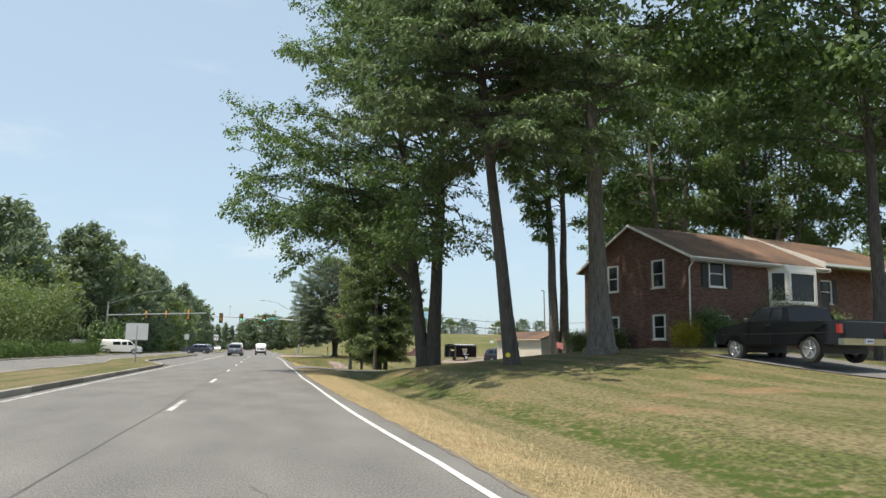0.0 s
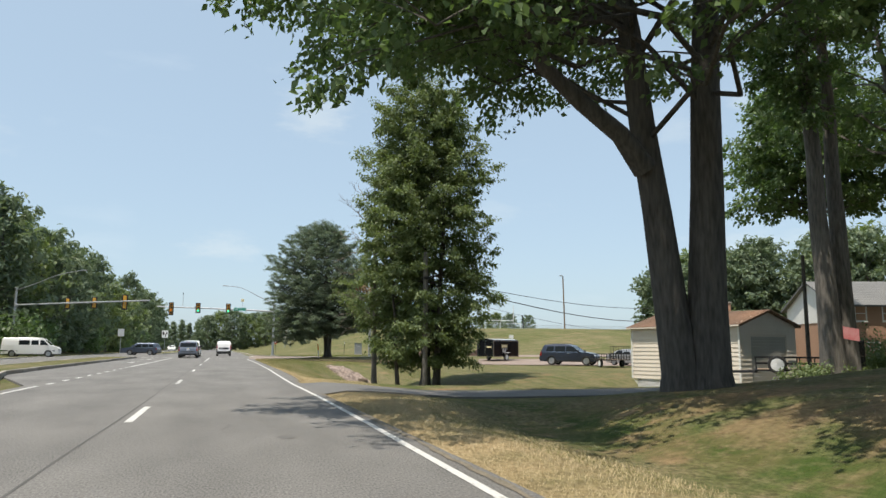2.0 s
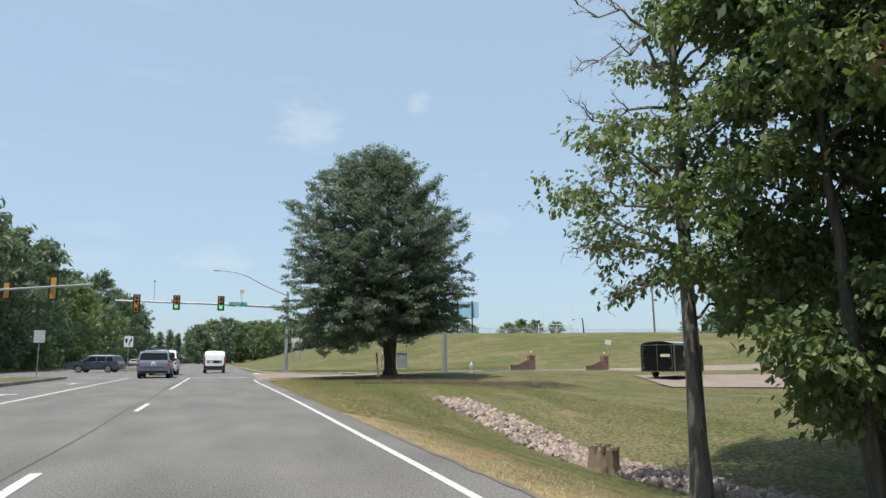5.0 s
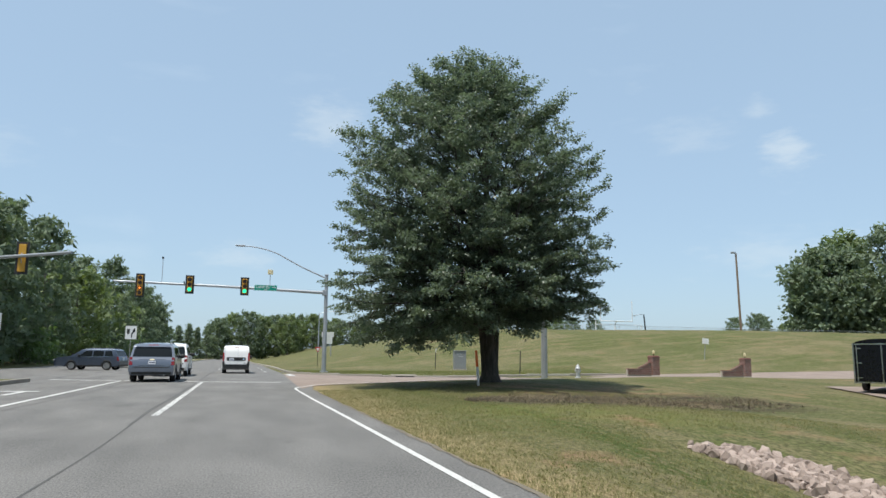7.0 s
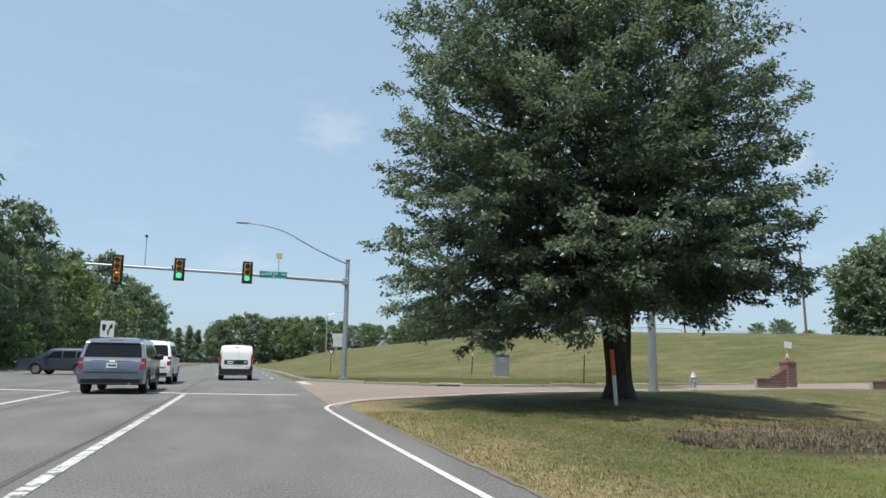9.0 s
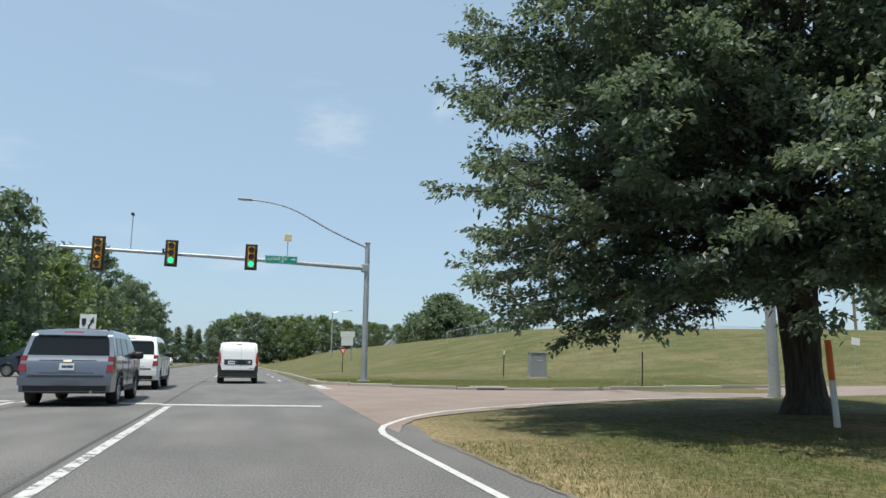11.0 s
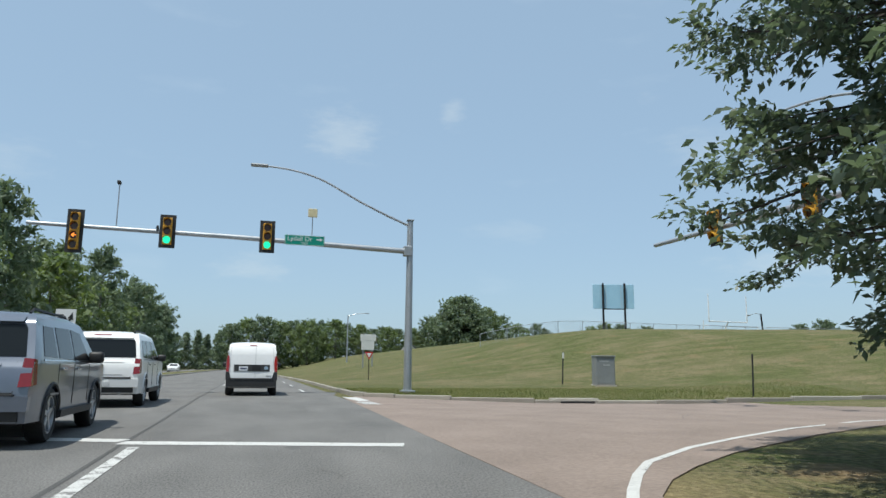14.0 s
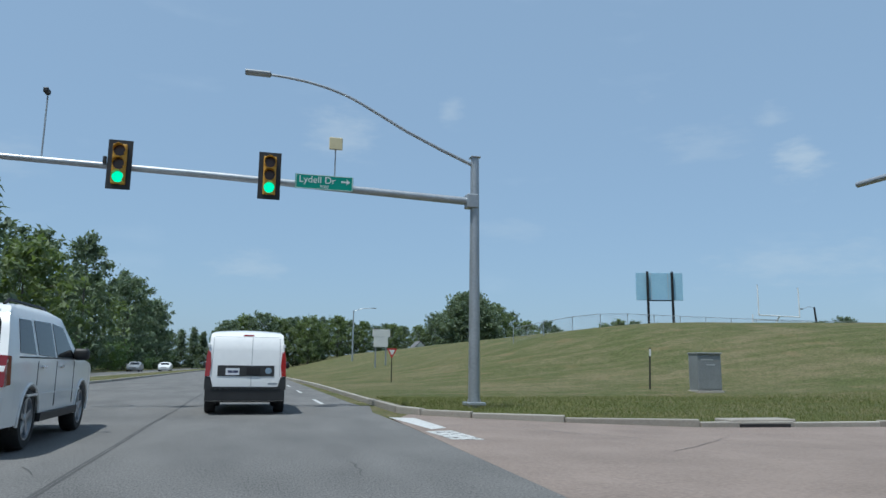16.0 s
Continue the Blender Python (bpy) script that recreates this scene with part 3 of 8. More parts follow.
conc = bmesh.new()
tops = []
cols = [i / 10 for i in range(11)]
stations = [(2.2, 98.4, 2.2, 98.6), (2.55, 99.7, 2.2, 100.5), (3.0, 100.7, 2.3, 104.0), (3.6, 101.5, 2.55, 112.0), (4.4, 102.3, 2.8, 120.5), (5.7, 103.4, 3.5, 122.2),
            (8.6, 105.2, 4.6, 121.0), (11, 106.3, 6.5, 119.9), (13.3, 107.2, 9.3, 119.1), (18, 108.2, 15, 119.0), (26, 108.8, 26, 119.3), (60, 109, 60, 119.5), (150, 109, 150, 119.5)]
for x0, y0, x1, y1 in stations:
    tops.append([conc.verts.new((x0 + (x1 - x0) * k, y0 + (y1 - y0) * k, rise(x0 + (x1 - x0) * k, y0 + (y1 - y0) * k))) for k in cols])
for r, s in zip(tops, tops[1:]):
    for i in range(10):
        conc.faces.new((r[i], r[i + 1], s[i + 1], s[i]))
low = bmesh.ops.extrude_face_region(conc, geom=conc.faces[:])
bmesh.ops.translate(conc, verts=[v for v in low["geom"] if isinstance(v, bmesh.types.BMVert)], vec=(0, 0, -0.1))
solo("side_road", conc, M["concrete"], "pale pinkish concrete side street with dark cracks", "road", kind="structure")


def painted(name, pts, width, material, label, z=0.006, drape=False):
    """A painted line along points on the road."""
    top = (lambda x, y: rise(x, y) + 0.005) if drape else (lambda x, y: z)
    bm = bmesh.new()
    left, right = [], []
    for i, p in enumerate(pts):
        p = Vector((*p, 0))
        d = Vector((*pts[min(i + 1, len(pts) - 1)], 0)) - Vector((*pts[max(i - 1, 0)], 0))
        d.normalize()
        s = Vector((d.y, -d.x, 0)) * width / 2
        left.append(bm.verts.new((p.x - s.x, p.y - s.y, top(p.x, p.y))))
        right.append(bm.verts.new((p.x + s.x, p.y + s.y, top(p.x, p.y))))
    for i in range(len(pts) - 1):
        bm.faces.new((left[i], right[i], right[i + 1], left[i + 1]))
    return solo(name, bm, material, label, "road marking", kind="structure")


LINE_Y, LINE_X = (-20, 4, 7, 10, 16, 24, 30, 37, 43, 49, 55, 63, 75, 84, 92, 97.2), (2.12, 2.10, 2.01, 1.89, 1.82, 1.81, 1.75, 1.83, 1.84, 1.78, 1.85, 1.97, 2.02, 1.98, 1.91, 1.91)


def wavering(x, y0, y1, step=6.0, amp=0.03):
    k = max(2, int((y1 - y0) / step))
    return [(x + amp * noise.noise((x, (y0 + (y1 - y0) * i / k) * 0.13, 3.1)), y0 + (y1 - y0) * i / k) for i in range(k + 1)]


def line_x(y):
    """Where the white edge line runs; it strays a little from a straight course."""
    return float(np.interp(y, LINE_Y, LINE_X))


painted("edge_line", [(line_x(y), y) for y in np.linspace(-120, 97.2, 72).tolist()], 0.095, M["paint"], "white edge line beside the dry verge")
painted("edge_line_curve", [(1.91, 97.2), (1.93, 98.2), (2.02, 98.9), (2.2, 99.6), (2.5, 100.3), (2.9, 101.0), (3.4, 101.8), (4.05, 102.7), (5.45, 104.0), (7.0, 105.1), (9.0, 106.3), (12, 107.8), (16, 109.0), (30, 110.0)],
        0.105, M["paint"], "white edge line sweeping round the corner", drape=True)
for k in range(-9, 6):
    y = 15.6 + 12.19 * k
    painted("lane_dash", [(-1.75, y - 3.05), (-1.75, y)], 0.12, M["paint"] if k % 3 else M["worn"], "white broken lane line")
painted("lane_line", wavering(-1.75, 86, 105.4, 4, 0.05), 0.14, M["worn"], "worn white lane line before the stop line")
for k in range(10):
    y = 140 + 12.19 * k
    painted("lane_dash", [(-1.75, y - 3.05), (-1.75, y)], 0.12, M["paint"], "white broken lane line")
for k in range(3):
    painted("merge_dash", [(1.9, 127 + 9 * k), (1.9, 130 + 9 * k)], 0.12, M["paint"], "white broken merge line")
painted("tar_seam", wavering(-1.99, 84, 200, 0.31, 0.16), 0.028, M["seam"], "ragged open crack along the lane seam", z=0.0031)
painted("tar_seam", wavering(-1.95, -40, 200, 0.6, 0.12), 0.032, M["seam"], "dark tar seam along the lane line", z=0.0035)
painted("tar_seam", wavering(-4.9, 60, 108, 1.0, 0.25), 0.04, M["seam"], "dark tar seam in the turn lane", z=0.0035)
painted("stop_line", [(-8.8, 108.9), (-5.6, 107.6)], 0.42, M["paint"], "broad white stop line across the turn lane")
painted("stop_line", [(-5.3, 107.4), (-2.0, 106.3)], 0.42, M["paint"], "broad white stop line across the lane")
painted("stop_line", [(-2.0, 106.0), (1.75, 105.15)], 0.42, M["paint"], "broad white stop line across the lane")
painted("turn_line", wavering(-5.45, 70, 107.2, 4, 0.04), 0.14, M["paint"], "white line beside the turn lane")
for k in range(9):
    painted("turn_dash", [(-5.5, 49.5 + 2.3 * k), (-5.5, 50.4 + 2.3 * k)], 0.13, M["paint"], "short white dash into the turn lane")
for y in (84.0, 97.0):
    painted("arrow_bar", [(-7.9, y), (-6.4, y - 0.3)], 0.3, M["paint"], "white turn arrow stroke")
    painted("arrow_bar", [(-6.8, y - 0.4), (-6.8, y - 2.6)], 0.2, M["paint"], "white turn arrow stroke")
for poly, m in (([(2.80, 121.1), (3.33, 120.9), (3.36, 118.3), (3.0, 118.0)], M["paint"]), ([(2.80, 117.6), (3.31, 117.72), (3.37, 116.05), (2.87, 116.15)], M["worn"])):
    solo("hatch_bar", slabbed([(x, y, rise(x, y) + 0.006) for x, y in poly], (0, 0, -0.004)), m, "white hatched patch beside the kerb", "road marking", kind="structure")
painted("median_line", wavering(-5.55, -120, 48.5), 0.12, M["worn"], "faded pale line beside the median kerb")
painted("edge_line_west", wavering(-18.2, -120, 105), 0.12, M["paint"], "white edge line of the opposite carriageway", z=0.003)

# Tar-sealed cracks and old stains on the near lanes.
rng = random.Random(4)
for k in range(18):
    x, y = rng.uniform(-4.6, 1.4), rng.uniform(-2, 118)
    heading, pts = rng.uniform(-0.5, 0.5), [(x, y)]
    for i in range(rng.randint(3, 7)):
        heading += rng.uniform(-0.55, 0.55)
        pts.append((pts[-1][0] + 0.22 * math.sin(heading), pts[-1][1] + 0.22 * math.cos(heading)))
    painted("road_crack", pts, rng.uniform(0.008, 0.018), M["seam"], "thin tarred crack in the asphalt", z=0.0045)
for k in range(12):
    x, y, r = rng.uniform(-1.2, 1.3), rng.uniform(0, 112), rng.uniform(0.05, 0.13)
    bm = bmesh.new()
    bm.faces.new([bm.verts.new((x + r * rng.uniform(0.6, 1.1) * math.cos(a * math.tau / 11), y + 2.0 * r * rng.uniform(0.6, 1.1) * math.sin(a * math.tau / 11), 0.0012 + 0.00015 * k)) for a in range(11)])
    solo("road_stain", bm, M["stain"], "dark oily stain on the asphalt", "stain", kind="structure")
for k in range(14):
    x, y = rng.uniform(4, 16), rng.uniform(108.5, 118)
    a = rng.uniform(0, math.pi)
    pts = [(x + 0.5 * i * math.cos(a) + rng.uniform(-0.1, 0.1), y + 0.5 * i * math.sin(a) + rng.uniform(-0.1, 0.1)) for i in range(rng.randint(3, 8))]
    painted("road_crack", pts, 0.014, M["seam"], "dark sealed crack in the concrete", drape=True)

bm = bmesh.new()
edge_rng = random.Random(21)


def brink(y):
    return float(np.interp(y, (6, 10, 18, 24, 30, 40, 50, 54, 60, 88, 97), (2.39, 2.29, 2.07, 2.03, 1.95, 2.0, 2.07, 2.33, 2.39, 2.41, 2.45)))


edge = []
for i in range(560):
    y = -30 + 0.23 * i
    a, b = brink(y) + edge_rng.uniform(-0.03, 0.03), brink(y) + 0.11 + 0.08 * noise.noise((0.0, y * 0.7, 1.0)) + edge_rng.uniform(-0.05, 0.05)
    edge.append((bm.verts.new((a, y, 0.0075)), bm.verts.new(((a + b) / 2, y, 0.014)), bm.verts.new((b, y, ground_z(b, y) + 0.012))))
for r, s in zip(edge, edge[1:]):
    if not (43.3 < r[0].co.y < 49.4) and r[0].co.y < 97.4:
        for i in range(2):
            bm.faces.new((r[i], r[i + 1], s[i + 1], s[i]))
solo("verge_edge", bm, M["verge_dirt"], "ragged dirt edge where the asphalt meets the verge", "road edge", kind="structure")
drive = bmesh.new()
drive_rows = []
for x, y0, y1 in ((2.1, 43.5, 49.2), (2.8, 43.8, 48.6), (3.6, 43.95, 48.0), (4.6, 43.95, 47.5), (6, 43.9, 47.1), (8, 43.85, 47.0), (10.5, 43.8, 47.0), (13, 43.8, 47.2), (16, 43.9, 47.7), (19, 44.1, 48.6), (22, 44.3, 49.6), (26, 44.6, 50.2), (30, 44.9, 50.6), (36, 45.2, 51)):
    drive_rows.append([drive.verts.new((x, y0 + (y1 - y0) * k / 9, ground_z(x, y0 + (y1 - y0) * k / 9) + 0.045)) for k in range(10)])
for r, s in zip(drive_rows, drive_rows[1:]):
    for i in range(9):
        drive.faces.new((r[i], r[i + 1], s[i + 1], s[i]))
low = bmesh.ops.extrude_face_region(drive, geom=drive.faces[:])
bmesh.ops.translate(drive, verts=[v for v in low["geom"] if isinstance(v, bmesh.types.BMVert)], vec=(0, 0, -0.12))
solo("driveway", drive, M["old_asphalt"], "dark asphalt driveway leaving the road", "driveway", kind="structure")
bm = bmesh.new()
drv = [(17.9 + 0.02 * i * i, 21.6 - 1.2 * i) for i in range(14)]
lo = [bm.verts.new((x - 1.3, y, ground_z(x - 1.3, y) + 0.04)) for x, y in drv]
hi = [bm.verts.new((x + 2.2, y, ground_z(x + 2.2, y) + 0.04)) for x, y in drv]
for i in range(len(drv) - 1):
    bm.faces.new((lo[i], lo[i + 1], hi[i + 1], hi[i]))
solo("parking_strip", bm, M["old_asphalt"], "grey asphalt parking strip in the yard", "driveway", kind="structure")
bm = bmesh.new()
lot = [(22, 88), (28, 84.5), (36, 80), (46, 82), (52, 92), (40, 97), (26, 98)]
bm.faces.new([bm.verts.new((x, y, ground_z(x, y) + 0.07)) for x, y in lot])
bmesh.ops.triangulate(bm, faces=bm.faces)
bmesh.ops.subdivide_edges(bm, edges=bm.edges, cuts=6, use_grid_fill=True)
for v in bm.verts:
    v.co.z = ground_z(v.co.x, v.co.y) + 0.05
solo("parking_lot", bm, M["concrete"], "pale gravelly parking area behind the lawn", "parking area", kind="structure")


# ---- kerbs ----
def kerb_run(name, pts, label, material, height=0.15, width=0.16, piece=3.0):
    """A kerb in cast lengths with open joints."""
    root = thing(name, label, "kerb", kind="structure")
    pts = [Vector((*p, 0)) for p in pts]
    for a, b in zip(pts, pts[1:]):
        d = b - a
        k = max(1, round(d.length / piece))
        ang = math.atan2(d.y, d.x)
        for i in range(k):
            c = a + d * ((i + 0.5) / k)
            bm = boxed((0, 0, 0), (d.length / k - 0.012, width, height + 0.12), bevel=0.025)
            ob = part("kerb_stone", bm, material, root)
            base = max(0.0, ground_z(c.x, c.y) + dip(c.x, c.y)) - dip(c.x, c.y) if c.x > 4 else 0.0
            ob.matrix_basis = pose(c.x, c.y, base + height - (height + 0.12) / 2 + rng.uniform(-0.006, 0.006), 0, 0, math.degrees(ang))
    return root


kerb_run("kerb_median", [(-6.0, -40), (-6.0, 10), (-6.0, 44.5), (-6.25, 47), (-6.9, 49), (-7.9, 53), (-8.85, 58), (-9.0, 64), (-9.0, 106)], "weathered dark-stained concrete kerb along the grass median", M["old_kerb"], 0.17)
kerb_run("kerb_median_west", [(-10.2, -40), (-10.2, 49), (-12.1, 62), (-12.1, 106)], "weathered concrete kerb on the far side of the median", M["old_kerb"])
kerb_run("kerb_corner", [(2.25, 230), (2.25, 190), (3.35, 146), (3.35, 127), (3.4, 123), (3.75, 121.9), (4.7, 121.0), (6.5, 119.95), (9.3, 119.15), (14, 119.05), (20, 119.2), (30, 119.4)],
         "pale concrete kerb turning into the side street", M["kerb"], 0.16)
kerb_run("kerb_median_far", [(-11.9, 300), (-11.9, 152), (-11.6, 145), (-10.6, 142.2), (-9.6, 142.8), (-8.9, 147), (-8.7, 152), (-8.7, 300)], "concrete kerb round the far median nose", M["kerb"], 0.15)
kerb_run("kerb_west", [(-18.7, -40), (-18.7, 104)], "concrete kerb beside the hedge", M["kerb"], 0.13)

for nm, poly in (("median", [(-6.08, -160), (-6.08, 44.5), (-6.32, 47), (-6.98, 49), (-7.98, 53), (-8.93, 58), (-9.08, 64), (-9.08, 106), (-12.02, 106), (-12.02, 62), (-10.12, 49), (-10.12, -160)]),
                 ("median_far", [(-11.8, 700), (-11.8, 152), (-11.5, 145), (-10.6, 142.4), (-9.7, 143), (-9.0, 147), (-8.8, 152), (-8.8, 700)])):
    bm = slabbed([(x, y, 0.12) for x, y in poly], (0, 0, -0.25))
    solo(nm, bm, M["grass"], "grass median strip, dry and patchy", "median", kind="structure")

# storm drain in the kerb; a black block paints the shade of its mouth
drain = thing("storm_drain", "concrete storm drain with a dark mouth in the kerb", "drain", pose(10.9, 119.12, -dip(10.9, 119.1), 0, 0, 0))
part("hood", boxed((0, 0.25, 0.17), (1.7, 0.6, 0.09), bevel=0.03), M["old_kerb"], drain)
part("mouth", boxed((0, -0.09, 0.075), (1.3, 0.05, 0.09)), M["black"], drain, "black block standing in for the shaded drain opening")


# ---- trees ----
def leaf_points(rs, centres, radii, per, size, flat=0.7, up=0.5, slim=0.33):
    """Leaves as bent quads scattered loosely about twig ends; returns their corners."""
    c = np.repeat(np.asarray(centres, float), per, 0)
    r = np.repeat(np.asarray(radii, float), per)[:, None]
    off = rs.normal(size=c.shape) * 0.52
    p = c + off * r * (1, 1, flat)
    nrm = off * 0.7 + rs.normal(size=c.shape) * 0.5 + (0, 0, up)
    nrm /= np.linalg.norm(nrm, axis=1, keepdims=True)
    t = np.cross(nrm, rs.normal(size=c.shape))
    t /= np.linalg.norm(t, axis=1, keepdims=True) + 1e-9
    t[:, 2] -= 0.3
    s = np.cross(nrm, t)
    ln = size * (0.55 + 0.9 * rs.random((len(c), 1)))
    return np.stack([p - t * ln * 0.5, p + s * ln * slim + nrm * ln * 0.1, p + t * ln * 0.5, p - s * ln * slim + nrm * ln * 0.1], 1)


def curve_between(a, b, sag, rs, k=5, wob=0.06):
    a, b = np.asarray(a, float), np.asarray(b, float)
    ln = np.linalg.norm(b - a)
    out = []
    for i in range(k + 1):
        u = i / k
        p = a + (b - a) * u + np.array([0, 0, sag * ln * math.sin(math.pi * u)])
        if 0 < i < k:
            p = p + rs.normal(size=3) * wob * ln * 0.5
        out.append(p)
    return out


def make_tree(label, base, height, radius, first, limbs, per, leaf, size, trunk, seed, profile, rise_lo=-0.1, rise_hi=0.9, clump=1.0,
              bark=None, lean=(0, 0), top_share=1.0, shift=(0, 0), steps=4, inner=0.35, flat=0.6, stems=None, skip=None, name="tree", group="", fan=0.34, vary=(0.72, 0.42), flare=0.55, low=1.0, twigs=False, crown_label="", corners=4):
    """A tree: tapered trunk, limbs, and leaf clumps set along the limbs. profile(u) gives the crown's radius share at height share u."""
    rs = np.random.RandomState(seed)
    bx, by, bz = base
    root = thing(name, label, "tree", Matrix.Translation((bx, by, bz)), group)
    wood = bmesh.new()
    stems = stems or [(0.0, 0.0, lean[0], lean[1], 1.0)]
    lines = []
    for sx, sy, lx, ly, share in stems:
        hgt = height * 0.93 * share
        pts, rad = [], []
        for i in range(9):
            u = i / 8
            w = 0.012 * height * u
            pts.append((sx + lx * u + rs.normal() * w * 0.5, sy + ly * u + rs.normal() * w * 0.5, -0.35 + (hgt + 0.35) * u))
            wide = 1.0 + flare * math.exp(-u * 22)
            rad.append(max(0.03, trunk * share * wide * (1 - u) ** 0.75))
        pts.insert(1, (sx + lx * 0.02, sy + ly * 0.02, 0.35))
        rad.insert(1, trunk * share * (1 + 0.33 * flare))
        pipe(wood, pts, rad, 12)
        lines.append((np.array(pts), np.array(rad)))
    centres, radii = [], []
    for i in range(limbs):
        pts, rad = lines[i % len(lines)]
        u = ((i + rs.random()) / limbs) ** low
        z = first + (height - first) * u
        zs = pts[:, 2]
        start_z = max(first * 0.75, z - 0.16 * (height - first) * rs.random() * (1 - u * 0.5))
        sx, sy = np.interp(start_z, zs, pts[:, 0]), np.interp(start_z, zs, pts[:, 1])
        az = i * 2.39996 + rs.normal() * 0.35
        reach = radius * profile(u) * (vary[0] + vary[1] * rs.random())
        slope = rise_lo + (rise_hi - rise_lo) * u + rs.normal() * 0.1
        ex = sx + math.cos(az) * reach + shift[0] * (0.5 + 0.5 * u)
        ey = sy + math.sin(az) * reach + shift[1] * (0.5 + 0.5 * u)
        ez = min(z + slope * reach * 0.5, height * 1.02)
        if skip and skip(ex + bx, ey + by, ez + bz):
            continue
        path = curve_between((sx, sy, start_z), (ex, ey, ez), 0.06, rs)
        r0 = min(np.interp(start_z, zs, rad) * 0.5, 0.03 + 0.014 * reach)
        pipe(wood, path, [r0 * (1 - 0.9 * k / 5) for k in range(6)], 5 if twigs else 3, caps=False)
        across = np.array([-math.sin(az), math.cos(az), 0.0])
        for k in range(steps):
            v = inner + (1 - inner) * (k + 1 - 0.8 * rs.random()) / steps if k < steps - 1 else 1.0
            j = min(int(v * 5), 4)
            q = path[j] + (path[j + 1] - path[j]) * (v * 5 - j)
            spread = fan * reach * math.sin(math.pi * min(v, 0.93)) * (2 * rs.random() - 1)
            e = q + across * spread + np.array([math.cos(az), math.sin(az), 0.0]) * abs(spread) * 0.5 + rs.normal(size=3) * 0.15 * clump
            if twigs and k < steps - 1:
                pipe(wood, [q, (q + e) / 2 + (0, 0, 0.05 * reach * rs.random()), e], [0.022, 0.014, 0.006], 4, caps=False)
            centres.append(e)
            radii.append(clump * (0.6 + 0.7 * rs.random()) * (1.1 - 0.4 * v))
    for i in range(max(3, limbs // 14)):
        pts = lines[i % len(lines)][0]
        centres.append(pts[-1] + rs.normal(size=3) * (0.5, 0.5, 0.6))
        radii.append(clump * 0.8)
    part("trunk", wood, bark or M["bark"], root, smooth=60)
    leaves = leaf_points(rs, centres, radii, per, size, flat)
    quads_object("crown", leaves[:, :corners], leaf, root, crown_label, corners)
    return root


def egg(u):
    return max(0.12, math.sin(math.pi * (0.16 + 0.80 * u)) ** 0.75)


def broad(u):
    return max(0.2, (1 - (2 * u - 0.85) ** 2 * 0.62)) if u < 0.95 else 0.3


def cone(u):
    return max(0.08, (1 - u) ** 0.7)


def leaf_sprays(rs, tails, tips, per, size, spread, up=0.8, slim=0.3, droop=0.15):
    """Leaves as bent quads set along twigs; returns their corners."""
    a, b = np.repeat(np.asarray(tails, float), per, 0), np.repeat(np.asarray(tips, float), per, 0)
    d = b - a
    p = a + d * (rs.random((len(a), 1)) ** 0.75 * 1.05) + rs.normal(size=a.shape) * spread * (1, 1, 0.6)
    nrm = rs.normal(size=a.shape) * 0.55 + (0, 0, up)
    nrm /= np.linalg.norm(nrm, axis=1, keepdims=True)
    t = d / (np.linalg.norm(d, axis=1, keepdims=True) + 1e-6) + rs.normal(size=a.shape) * 0.7 - (0, 0, droop)
    s = np.cross(nrm, t)
    s /= np.linalg.norm(s, axis=1, keepdims=True) + 1e-6
    t = np.cross(s, nrm)
    t[:, 2] -= droop
    ln = size * (0.6 + 0.8 * rs.random((len(a), 1)))
    return np.stack([p, p + t * ln * 0.45 + s * ln * slim + nrm * ln * 0.12, p + t * ln, p + t * ln * 0.45 - s * ln * slim + nrm * ln * 0.12], 1)


def shape_of(*pairs):
    """A crown's outline: shares of its radius at shares of its height."""
    us, rs_ = zip(*pairs)
    return lambda u: float(np.interp(u, us, rs_))


